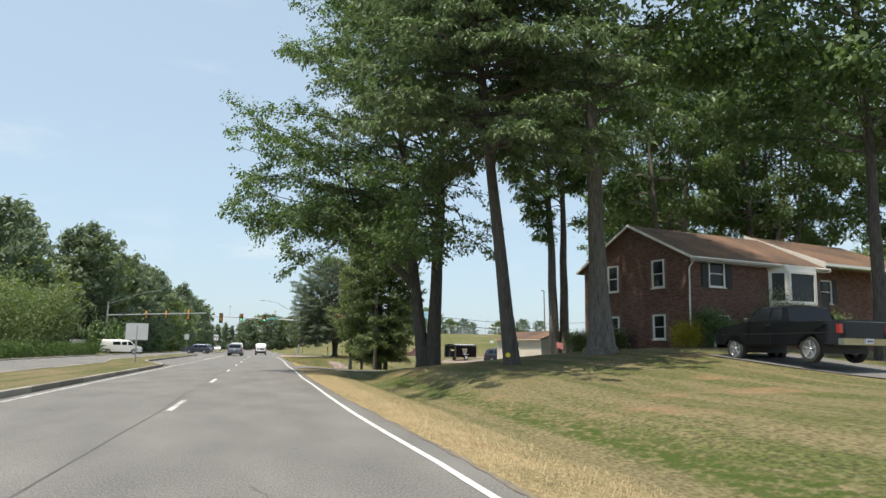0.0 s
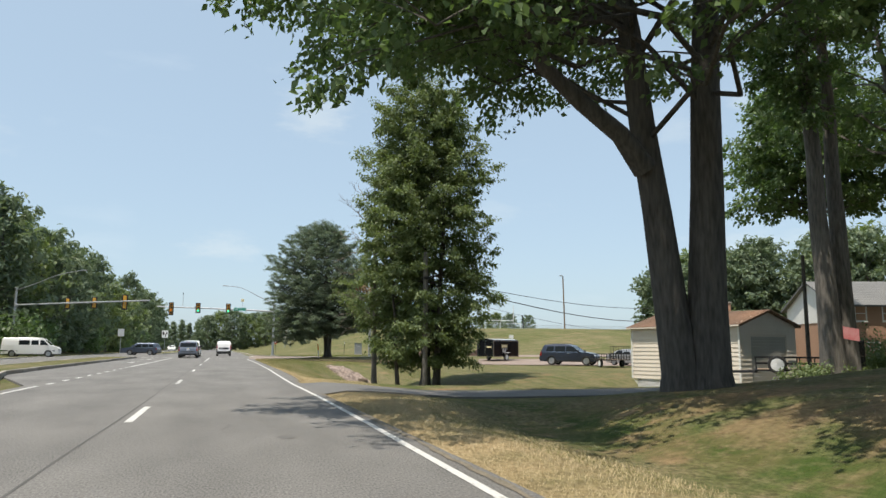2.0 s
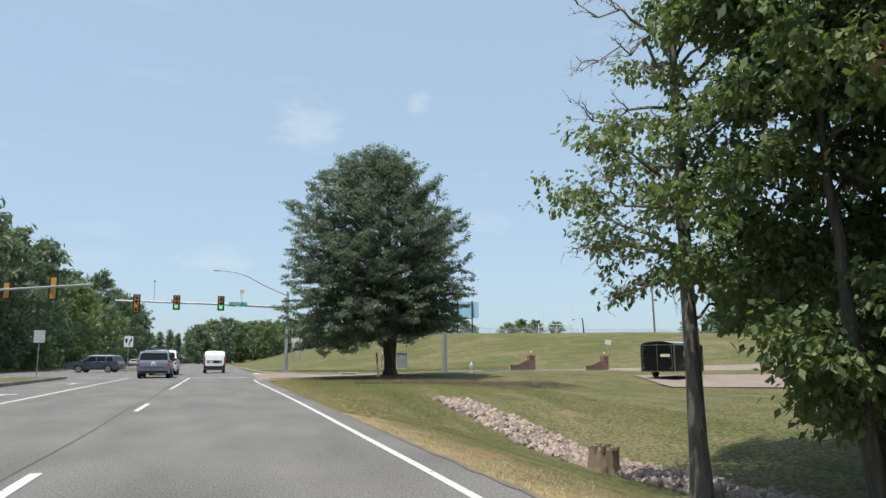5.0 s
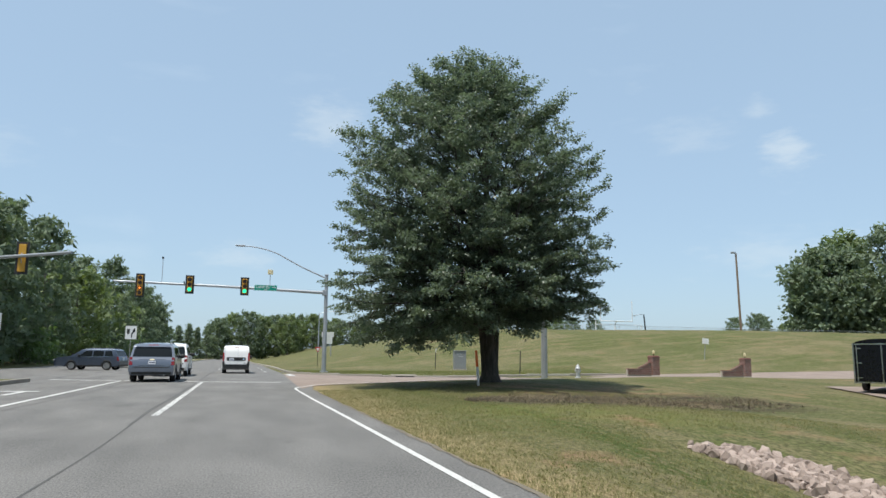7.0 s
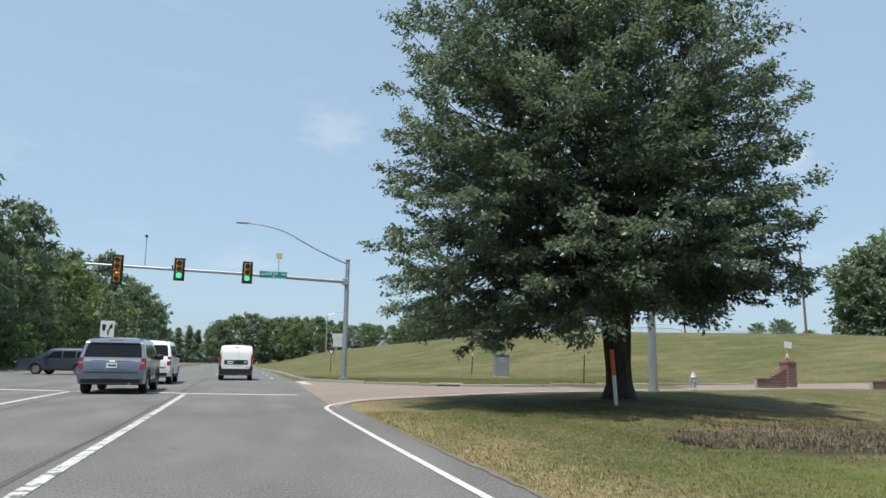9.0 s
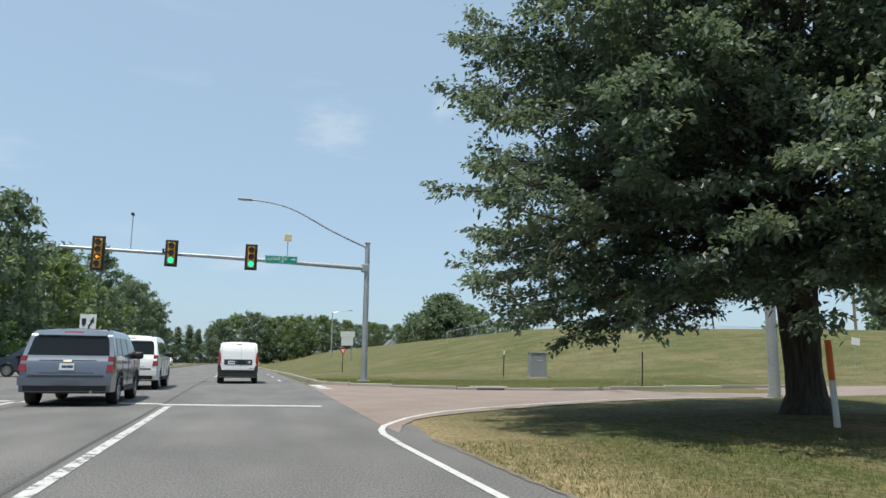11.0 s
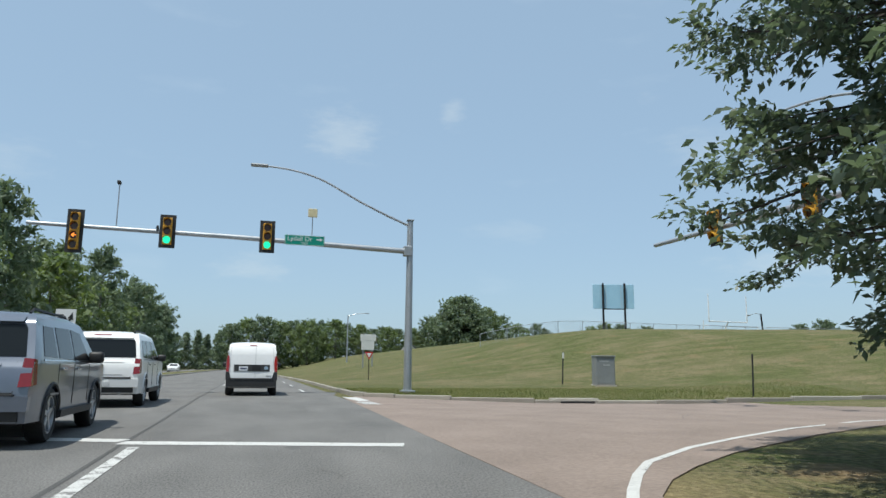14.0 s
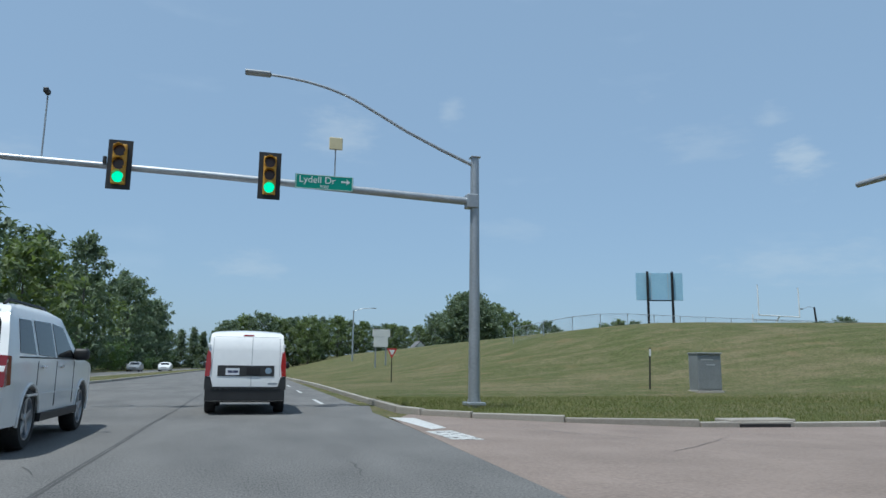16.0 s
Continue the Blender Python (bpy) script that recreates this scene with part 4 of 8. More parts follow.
def spray_tree(label, base, height, radius, first, limbs, steps, sub, per, leaf, size, trunk, seed, profile, climb=(-0.2, 0.8), twig=0.5, spread=0.09, ragged=0.22, inner=0.3,
               fan=0.3, shift=(0, 0), stems=None, bark=None, name="tree", flare=0.55, bound=None, up=0.8, slim=0.3, droop=0.15, low=1.0, stout=0.012, stem_low=0.75, lift=0.12, flat=0.35, group="", wob=0.06, lumpy=0.0, spread_low=0.3):
    """A tree grown to an outline: tapered stems, limbs out to the outline, side branches, and leafy twigs along these."""
    rs = np.random.RandomState(seed)
    bx, by, bz = base
    root = thing(name, label, "tree", Matrix.Translation((bx, by, bz)), group)
    wood, lines = bmesh.new(), []
    for sx, sy, lx, ly, share in stems or [(0.0, 0.0, shift[0] * 0.5, shift[1] * 0.5, 1.0)]:
        hgt = height * 0.95 * share
        pts, rad = [], []
        for i in range(11):
            u = i / 10
            w = 0.008 * height * u
            pts.append((sx + lx * u + rs.normal() * w * 0.5, sy + ly * u + rs.normal() * w * 0.5, -0.35 + (hgt + 0.35) * u))
            rad.append(max(0.025, trunk * share * (1.0 + flare * math.exp(-u * 22)) * (1 - u) ** 0.75))
        pts.insert(1, (sx + lx * 0.02, sy + ly * 0.02, 0.35))
        rad.insert(1, trunk * share * (1 + 0.33 * flare))
        pipe(wood, pts, rad, 12)
        lines.append((np.array(pts), np.array(rad)))
    tails, tips = [], []
    zup = np.array((0.0, 0.0, 1.0))
    for i in range(limbs):
        pts, rad = lines[i % len(lines)]
        u = ((i + rs.random()) / limbs) ** low
        z = first + (height - first) * u
        az = i * 2.39996 + rs.normal() * 0.3
        reach = radius * profile(u) * (1.03 - ragged * rs.random()) * (1 + lumpy * noise.noise((1.3 * math.cos(az) + seed, 1.3 * math.sin(az), 0.33 * z)))
        end = np.array((shift[0] + math.cos(az) * reach, shift[1] + math.sin(az) * reach, z))
        if bound:
            end = bound(*(end + base))
            if end is None:
                continue
            end = np.array(end) - base
        rise_share = climb[0] + (climb[1] - climb[0]) * u + rs.normal() * 0.1
        start_z = min(max(first * stem_low + 0.14 * height * rs.random() * spread_low, z - rise_share * reach), pts[-1][2] - 0.1)
        start = np.array((np.interp(start_z, pts[:, 2], pts[:, 0]), np.interp(start_z, pts[:, 2], pts[:, 1]), start_z))
        path = curve_between(start, end, 0.05 + 0.04 * rs.normal(), rs, 6, wob)
        ln = np.linalg.norm(end - start)
        r0 = min(np.interp(start_z, pts[:, 2], rad) * 0.55, 0.02 + stout * ln)
        pipe(wood, path, [r0 * (1 - 0.88 * k / 6) for k in range(7)], 5, caps=False)
        for k in range(steps):
            v = inner + (1 - inner) * (k + rs.random()) / steps if k < steps - 1 else 0.97
            j = min(int(v * 6), 5)
            q = path[j] + (path[j + 1] - path[j]) * (v * 6 - j)
            d = path[j + 1] - path[j]
            d = d / (np.linalg.norm(d) + 1e-6)
            across = np.cross(d, zup)
            across /= np.linalg.norm(across) + 1e-6
            side = (-1) ** k if k < steps - 1 else 0.2 * rs.normal()
            out = d * 0.7 + across * side * 0.8 + zup * (lift + flat * rs.normal() * 0.6)
            out /= np.linalg.norm(out)
            bl = fan * ln * (1.1 - v) * (0.5 + 0.9 * rs.random()) + twig * 0.6
            tip = q + out * bl
            pipe(wood, [q, (q + tip) / 2 + zup * 0.04 * bl, tip], [0.006 + 0.009 * bl, 0.005 + 0.005 * bl, 0.004], 3, caps=False)
            wing = np.cross(out, zup)
            for m in range(sub + 1):
                w = (m + rs.random()) / sub if m < sub else 0.9
                p = q + (tip - q) * min(w, 1.0)
                way = out + wing * (0.8 * (-1) ** m if m < sub else 0.0) + rs.normal(size=3) * (0.3, 0.3, flat) - zup * droop * 0.6
                way /= np.linalg.norm(way)
                tails.append(p)
                tips.append(p + way * twig * (0.55 + 0.8 * rs.random()))
    part("trunk", wood, bark or M["bark"], root, smooth=60)
    quads_object("crown", leaf_sprays(rs, tails, tips, per, size, spread, up, slim, droop), leaf, root)
    return root


def on_ground(x, y, dz=0.0):
    return (x, y, ground_z(x, y) + dz)


# The pin oak at the corner.
OAK = shape_of((0, 0.66), (0.06, 0.92), (0.21, 1.0), (0.42, 0.99), (0.61, 0.94), (0.75, 0.80), (0.82, 0.70), (0.94, 0.40), (1, 0.10))
spray_tree("broad dark-green pin oak on the corner lawn with sweeping branches", on_ground(9.75, 98.4), 13.5, 5.65, 1.35, 250, 8, 4, 30, M["leaf_oak"], 0.118, 0.21, 11, OAK,
           (-0.30, 1.25), 0.46, 0.085, 0.22, 0.30, 0.26, shift=(-0.9, 0.4), bark=M["dark_bark"], bound=lambda x, y, z: (x, y, max(z, 1.7 + 0.36 * max(0.0, x - 8.6))), name="pin_oak", flare=2.1, low=1.15, stem_low=1.7, flat=0.22, up=0.75, lumpy=0.14, slim=0.26,
           stems=[(0, 0, -0.2, 0, 1.0), (0.04, 0, 1.1, 0.5, 0.88), (-0.03, 0, -1.2, 0.4, 0.88), (0, 0.05, 0.2, 1.3, 0.84), (0, -0.04, -0.5, -1.0, 0.84)])


# Two-stemmed maple beside the driveway, its crown hanging over the road.
def maple_room(x, y, z):
    if (y < 32.5 and x < 2.8) or x > 12.4 or (x > 10.4 and z < 10) or (x < 0.6 and z > 14.5):
        return None
    return max(x, -1.9), y, max(z, 6.0 if x > 5 else 4.2, 2.4 + 0.46 * (y - 30.7) if x > 6.8 else 3.0 + 0.52 * (y - 30.7), 2.0 + 0.31 * (y - 17.1) if x < 1 else 1.5 + 0.21 * (y - 17.1))


MAPLE = shape_of((0, 0.80), (0.1, 0.95), (0.25, 1.0), (0.5, 0.98), (0.75, 0.8), (0.9, 0.55), (1, 0.2))
maple = spray_tree("tall two-stemmed maple leaning over the roadside ditch", on_ground(9.35, 38.0), 24.5, 9.4, 4.2, 215, 8, 4, 26, M["leaf_dark"], 0.15, 0.42, 21, MAPLE,
           (-0.12, 0.75), 0.7, 0.16, 0.25, 0.28, 0.26, shift=(-2.1, -1.4), bark=M["dark_bark"], name="maple_tree", stem_low=1.25, flat=0.5, up=0.6, slim=0.36, droop=0.3, low=1.15, spread_low=1.4, stout=0.005, bound=maple_room,
           stems=[(-0.22, 0.1, -2.5, 0.5, 0.88), (0.22, -0.1, 0.55, -0.6, 1.0)])
part("limb", piped([(-1.05, 0.05, 4.75), (-1.7, -0.05, 5.45), (-2.6, 0.0, 6.1), (-3.4, 0.2, 6.9), (-4.4, 0.0, 8.8), (-5.2, -0.5, 11.0)], [0.27, 0.21, 0.19, 0.16, 0.11, 0.05], 10), M["dark_bark"], maple, smooth=60)
# Narrow clump of sweet gum and sapling trunks in the hollow.
CL = (10.6, 64.2)
GUM = shape_of((0, 0.42), (0.07, 0.80), (0.2, 0.95), (0.40, 0.90), (0.53, 1.0), (0.61, 0.92), (0.71, 0.76), (0.84, 0.62), (0.94, 0.46), (1, 0.2))
spray_tree("slender roadside tree clump with dense drooping leaves", on_ground(*CL), 18.6, 4.15, 1.5, 160, 7, 4, 27, M["leaf"], 0.132, 0.27, 31, GUM,
           (-0.25, 0.9), 0.5, 0.13, 0.34, 0.2, 0.28, lumpy=0.5, shift=(-0.3, 0.0), bark=M["dark_bark"], name="roadside_tree", flat=0.5, up=0.55, slim=0.38, droop=0.4, stem_low=1.0,
           stems=[(0, 0, 0.0, 0, 1.0), (-1.5, 0.3, -0.5, 0.3, 0.5), (0.3, 2.0, 0.9, -0.2, 0.55), (0.5, -0.4, 0.4, -0.3, 0.8)],
           bound=lambda x, y, z: None if x < 6.6 or (x < 7.8 and z < 2.2) else (x, y, z))
# Thin grey tree at the edge of the clump, half its twigs bare.
spray_tree("thin tree with a bare dying side and sparse leaves", on_ground(8.35, 67.6), 14.2, 2.7, 3.6, 50, 6, 3, 16, M["leaf"], 0.12, 0.17, 33, shape_of((0, 0.7), (0.3, 1.0), (0.7, 0.8), (1, 0.2)),
           (0.2, 0.9), 0.45, 0.12, 0.35, 0.35, 0.3, shift=(-0.3, 0), name="thin_tree", flat=0.5, up=0.5, slim=0.36, droop=0.35, bound=lambda x, y, z: (max(x, 6.2), y, z) if 3.3 < z < 5.4 or x > 7.5 else None)
dead = bmesh.new()
rs = np.random.RandomState(8)


def bare_branch(a, b, r, depth):
    """A dead branch that forks into ever finer twigs."""
    path = curve_between(a, b, 0.08, rs, 5, 0.09)
    ln = np.linalg.norm(np.array(b) - a)
    pipe(dead, path, [r * (1 - 0.8 * k / 5) for k in range(6)], 5 if depth > 1 else 3, caps=False)
    if depth:
        for j in (1, 2, 3, 3, 4, 5, 5):
            way = (np.array(b) - a) / ln + rs.normal(size=3) * 0.62
            way /= np.linalg.norm(way)
            bare_branch(path[j], path[j] + way * ln * (0.22 + 0.25 * rs.random()), r * 0.42, depth - 1)


for z0, x1, z1, y1 in ((6.9, 6.35, 6.5, 67.2), (7.2, 6.3, 7.9, 67.8), (8.2, 6.6, 9.6, 67.2), (5.9, 6.6, 5.6, 67.9), (2.5, 6.6, 2.2, 67.3), (2.9, 6.5, 3.2, 67.9), (3.6, 6.7, 4.2, 67.3), (9.2, 7.0, 10.8, 67.8)):
    bare_branch(np.array((8.25, 67.6, z0)), np.array((x1, y1, z1)), 0.045, 2)
solo("dead_branch", dead, M["twig"], "bare grey dead branches on the thin tree", "branch", kind="stuff")
rs = np.random.RandomState(18)
quads_object("withered_leaf_clump", leaf_points(rs, [(6.45, 61.3, 4.2)], [0.30], 50, 0.15), M["leaf_brown"])
tagged(bpy.data.objects["withered_leaf_clump"], "withered orange-brown leaves in the roadside tree", "leaves", kind="stuff")

# Trees round the brick house.
CONIFER = shape_of((0, 0.8), (0.1, 1.0), (0.35, 0.85), (0.7, 0.5), (1, 0.08))
spray_tree("tall dark conifer with long pale feathery boughs before the house", on_ground(10.0, 25.3), 25, 7.5, 7.6, 118, 10, 6, 14, M["needle"], 0.22, 0.30, 41, CONIFER,
           (-0.22, 0.05), 0.42, 0.05, 0.45, 0.2, 0.30, shift=(-2.0, -2.2), bark=M["dark_bark"], name="conifer_tree", flat=0.12, up=1.0, slim=0.17, droop=0.30, stem_low=1.0, lift=-0.1, wob=0.03,
           stems=[(0, 0, -2.8, -0.3, 1.0)])
make_tree("massive old oak with a flared grey trunk by the gable", on_ground(14.7, 26.7), 26, 7.8, 12.0, 80, 60, M["leaf_dark"], 0.24, 0.45, 42, broad,
          -0.1, 0.7, 1.1, M["bark"], flare=1.3, lean=(-0.6, 0.3), shift=(1.6, 0.5), steps=7, flat=0.75, name="oak_tree")
spray_tree("tall grey twin-stemmed tree on the lawn", on_ground(20.6, 45.1), 23, 4.8, 8.2, 90, 7, 4, 17, M["leaf_dark"], 0.17, 0.40, 43, shape_of((0, 0.20), (0.2, 0.40), (0.45, 0.85), (0.65, 1.0), (0.85, 0.7), (1, 0.2)),
           (0.1, 0.8), 0.6, 0.15, 0.35, 0.35, 0.28, shift=(-0.4, 0), name="twin_tree", flat=0.5, up=0.6, slim=0.36, droop=0.35, lumpy=0.4, low=0.8, bound=lambda x, y, z: None if z < 13.5 and x > 19.4 else (x, y, z),
           stems=[(-0.36, 0, -0.7, 0.2, 1.0), (0.36, 0.1, 0.1, 0.2, 0.95)])
# Strap-leaved plants round its foot.
rs = np.random.RandomState(91)
for k in range(9):
    px_, py_ = 18.9 + 0.45 * k + rs.normal() * 0.1, 43.9 + rs.normal() * 0.3
    lily = thing("daylily", "clump of green strap-leaved plants under the tree", "plant", Matrix.Translation(on_ground(px_, py_)), "daylilies under the tree")
    blades = []
    for j in range(70):
        az, ln, w = rs.random() * math.tau, 0.45 + 0.35 * rs.random(), 0.016
        o = np.array((math.cos(az), math.sin(az), 0))
        c = np.array((-o[1], o[0], 0)) * w
        ps = [o * (0.05 + ln * 0.75 * u ** 1.3) + np.array((0, 0, ln * (1.25 * u - 0.75 * u * u))) for u in (0, 0.35, 0.7, 1)]
        for a, e, wa, we in zip(ps, ps[1:], (1, 1.1, 0.8), (1.1, 0.8, 0.15)):
            blades.append([a - c * wa, a + c * wa, e + c * we, e - c * we])
    quads_object("leaves", np.array(blades), M["leaf"], lily)
BIG = [((31.4, 50.3), 25, 8.0, 45), ((39, 44), 26, 8.5, 46), ((48, 41), 25, 8.0, 47), ((44, 52), 26, 8.5, 48), ((56, 46), 25, 8.5, 49), ((27.5, 41.5), 24, 6.5, 50), ((36, 42.5), 24, 7.0, 53)]
for (x, y), h, r, sd in BIG:
    make_tree("tall shade tree standing behind the brick house", on_ground(x, y), h, r, 11.0, 50, 80, M["leaf_dark"], 0.36, 0.30, sd, broad,
              -0.1, 0.7, 1.05, M["bark"], steps=6, flat=0.7, fan=0.24, corners=3, name="shade_tree", group="trees behind the house",
              stems=[(-0.3, 0, -1.6, 0.3, 1.0), (0.35, 0.1, 1.5, -0.3, 0.92)])
spray_tree("broad tree behind the shed with a thin dark trunk", on_ground(36.8, 62.0), 20, 5.6, 10.6, 95, 6, 3, 15, M["leaf_dark"], 0.26, 0.22, 54, MAPLE,
           (0.0, 0.7), 0.7, 0.2, 0.3, 0.25, 0.28, name="shade_tree", flat=0.5, up=0.6, slim=0.36, droop=0.3, bark=M["dark_bark"])
make_tree("dark-trunked tree in the front yard beside the parked truck", on_ground(22.6, 19.4), 24, 7.0, 9.0, 70, 80, M["leaf_dark"], 0.26, 0.26, 52, broad,
          -0.1, 0.7, 1.1, M["dark_bark"], steps=7, name="yard_tree")

# Far woods: a few moulds, copied about with turns and sizes.
moulds = []
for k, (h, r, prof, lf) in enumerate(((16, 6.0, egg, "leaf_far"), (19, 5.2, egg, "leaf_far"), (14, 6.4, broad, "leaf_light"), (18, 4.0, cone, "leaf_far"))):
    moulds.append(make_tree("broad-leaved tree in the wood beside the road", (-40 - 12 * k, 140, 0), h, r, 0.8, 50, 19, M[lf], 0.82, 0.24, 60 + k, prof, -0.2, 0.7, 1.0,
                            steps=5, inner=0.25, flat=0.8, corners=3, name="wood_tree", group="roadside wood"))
rng = random.Random(9)


def wood_place(k, x, y, s, label="", group=""):
    ob = copy_thing(moulds[k], pose(x, y, ground_z(x, y), 0, 0, rng.uniform(0, 360)))
    ob.scale = (s, s, s * rng.uniform(0.92, 1.08))
    return tagged(ob, label, group=group)


WEST = [(2, -33, 84, .7), (0, -33, 97, 1.1), (1, -27, 124, 1.05), (0, -38, 114, 1.2), (2, -29, 132, 1.2), (0, -26, 140, 1.1), (0, -35, 107, 1.15), (2, -30, 102, .9), (1, -31, 126, 1.1), (0, -24.5, 147, .9), (1, -31, 148, 1.0), (0, -25, 154, 1.0), (2, -29, 163, 1.1),
        (1, -24, 170, .9), (0, -28, 180, 1.0), (2, -24, 190, 1.0), (0, -27, 203, 1.0), (1, -23, 214, .9), (2, -26, 228, 1.1), (0, -22, 245, 1.0), (1, -25, 262, 1.0), (3, -21, 280, .9),
        (0, -25, 300, 1.1), (2, -29, 312, 1.1), (0, -42, 126, 1.2), (1, -44, 104, 1.1), (0, -46, 90, 1.1), (2, -40, 160, 1.2), (0, -38, 195, 1.2), (1, -37, 235, 1.1)]
for k, x, y, s in WEST:
    wood_place(k, x, y, s, "broad-leaved tree in the wood beside the road", "roadside wood")
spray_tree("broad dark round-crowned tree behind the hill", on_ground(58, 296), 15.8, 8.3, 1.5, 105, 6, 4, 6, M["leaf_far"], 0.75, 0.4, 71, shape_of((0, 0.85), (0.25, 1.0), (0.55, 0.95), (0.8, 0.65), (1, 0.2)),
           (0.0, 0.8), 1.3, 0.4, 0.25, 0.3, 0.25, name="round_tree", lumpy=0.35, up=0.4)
for k, (x, y, sc) in enumerate(((104.5, 178, 1.0), (115, 164, 1.12), (127, 150, 1.2))):
    ob = copy_thing(bpy.data.objects["round_tree"], pose(x, y, ground_z(x, y), 0, 0, 130 + 70 * k))
    ob.scale = (sc, sc, sc * 1.04)
    tagged(ob, "broad dark tree at the edge of the wood", group="wood behind the hill")
FAR = [(0, 64, 303, .80), (2, 69, 306, .95), (0, 75, 310, .72), (2, 82, 314, .76), (0, 88, 312, .62), (1, 94, 318, .52), (2, 106, 300, .7), (0, 113, 303, .68), (2, 99, 296, .66), (0, 118.5, 297, .6), (0, 175, 296, .74), (0, 188, 300, .8), (2, 202, 302, .72), (0, 196, 306, .75),
       (0, -6, 300, .78), (2, -2, 304, .98), (0, 2.5, 300, .88), (2, 7, 303, .9), (0, 11, 306, .78), (2, 14.5, 300, .84), (0, 18, 308, .62), (2, 22.5, 302, .78), (1, 20, 320, .6), (0, 26, 306, .60), (2, 30, 304, .56), (0, 34, 308, .46), (2, 38, 304, .54),
       (0, 42, 309, .46), (2, 46, 306, .56), (0, 50, 303, .66), (2, 53, 312, .7), (3, -10, 320, .62), (3, -13, 316, .55), (3, -16, 322, .6), (0, -9, 335, .7), (3, -19, 318, .62)]
for i in range(12):
    FAR.append((rng.choice((0, 2)), -24 + 7.5 * i + rng.uniform(-2, 2), 345 + rng.uniform(-10, 10), rng.uniform(0.5, 0.7)))
for k, x, y, s in FAR:
    wood_place(k, x, y, s, "distant tree beyond the hill", "distant trees")
EAST = [(2, 116, 186, 1.45), (1, 118, 178, 1.15), (2, 121, 166, 1.55), (0, 117, 160, 1.35), (1, 128, 156, 1.2), (2, 130, 146, 1.6), (0, 126, 140, 1.4), (2, 136, 132, 1.6), (0, 133, 122, 1.4),
        (1, 141, 118, 1.3), (2, 139, 106, 1.6), (0, 136, 96, 1.4), (2, 143, 88, 1.6), (0, 138, 78, 1.4), (2, 140, 66, 1.6), (0, 132, 58, 1.4)]
for k, x, y, s in EAST:
    wood_place(k, x, y, s, "tree in the dark wood behind the parking area", "wood behind the hill")


# ---- the brick house ----
HU, HV = Vector((-0.21, 0.978, 0)).normalized(), Vector((0.975, 0.222, 0)).normalized()
H0 = Vector((20.62, 28.9, 0))
hm = Matrix(((HV.x, HU.x, 0, H0.x), (HV.y, HU.y, 0, H0.y), (0, 0, 1, 0), (0, 0, 0, 1)))
# local frame: x along the front, y along the gable, z up
house = thing("brick_house", "red-brown brick split-level house under tall trees", "house", hm)
GL, FL, ZB, ZE, ZP = 8.3, 10.0, 0.6, 6.35, 8.35


def wall_with_holes(w, z0, z1, holes, t, m, gable=None):
    """A wall in its own plane (x across, z up), thick towards +y, with rectangular holes through it."""
    xs = sorted({0, w, *[h[0] for h in holes], *[h[1] for h in holes]})
    zs = sorted({z0, z1, *[h[2] for h in holes], *[h[3] for h in holes]})
    bm = bmesh.new()
    for a, b in zip(xs, xs[1:]):
        for c, d in zip(zs, zs[1:]):
            if not any(h[0] <= a and b <= h[1] and h[2] <= c and d <= h[3] for h in holes):
                box(bm, ((a + b) / 2, t / 2, (c + d) / 2), (b - a, t, d - c))
    bmesh.ops.remove_doubles(bm, verts=bm.verts, dist=0.0005)
    inner = [f for f in bm.faces if len([g for g in bm.faces if g is not f and (g.calc_center_median() - f.calc_center_median()).length < 0.001]) > 0]
    bmesh.ops.delete(bm, geom=inner, context='FACES')
    if gable:
        slab(bm, [(0, 0, z1), (w, 0, z1), (w / 2, 0, gable)], (0, t, 0))
    bmesh.ops.transform(bm, matrix=m, verts=bm.verts)
    return bm


def brick_quads(w, z0, z1, holes, m, gable=None, proud=0.006, pick=None, picked=None):
    """Brick faces in running bond, each its own low block, as corner points."""
    L, H, J = 0.203, 0.057, 0.011
    out = []
    row, z = 0, z0
    rs = random.Random(5)
    top = gable or z1
    while z + H < top:
        lo, hi = 0.0, w
        if z + H > z1:
            k = (z + H - z1) / (gable - z1)
            lo, hi = w / 2 * k, w - w / 2 * k
        x = lo - (L / 2 if row % 2 else 0)
        while x < hi:
            a, b = max(x, lo), min(x + L, hi)
            if pick and b - a > L - 0.001 and len(picked) < 300 and pick(a, z) and not any(h[0] - 0.01 < b and a < h[1] + 0.01 and h[2] - 0.01 < z + H and z < h[3] + 0.01 for h in holes):
                picked.append((a, z))
            elif b - a > 0.03 and not any(h[0] - 0.01 < b and a < h[1] + 0.01 and h[2] - 0.01 < z + H and z < h[3] + 0.01 for h in holes):
                p = proud + rs.uniform(-0.002, 0.003)
                f = [(a, -p, z), (b, -p, z), (b, -p, z + H), (a, -p, z + H)]
                e = 0.004
                g = [(a - e, 0.001, z - e), (b + e, 0.001, z - e), (b + e, 0.001, z + H + e), (a - e, 0.001, z + H + e)]
                out += f
                for i in range(4):
                    j = (i + 1) % 4
                    out += [g[i], g[j], f[j], f[i]]
            x += L + J
        z += H + J
        row += 1
    arr = np.array(out)
    r = np.array(m.to_3x3())
    return arr @ r.T + np.array(m.translation)


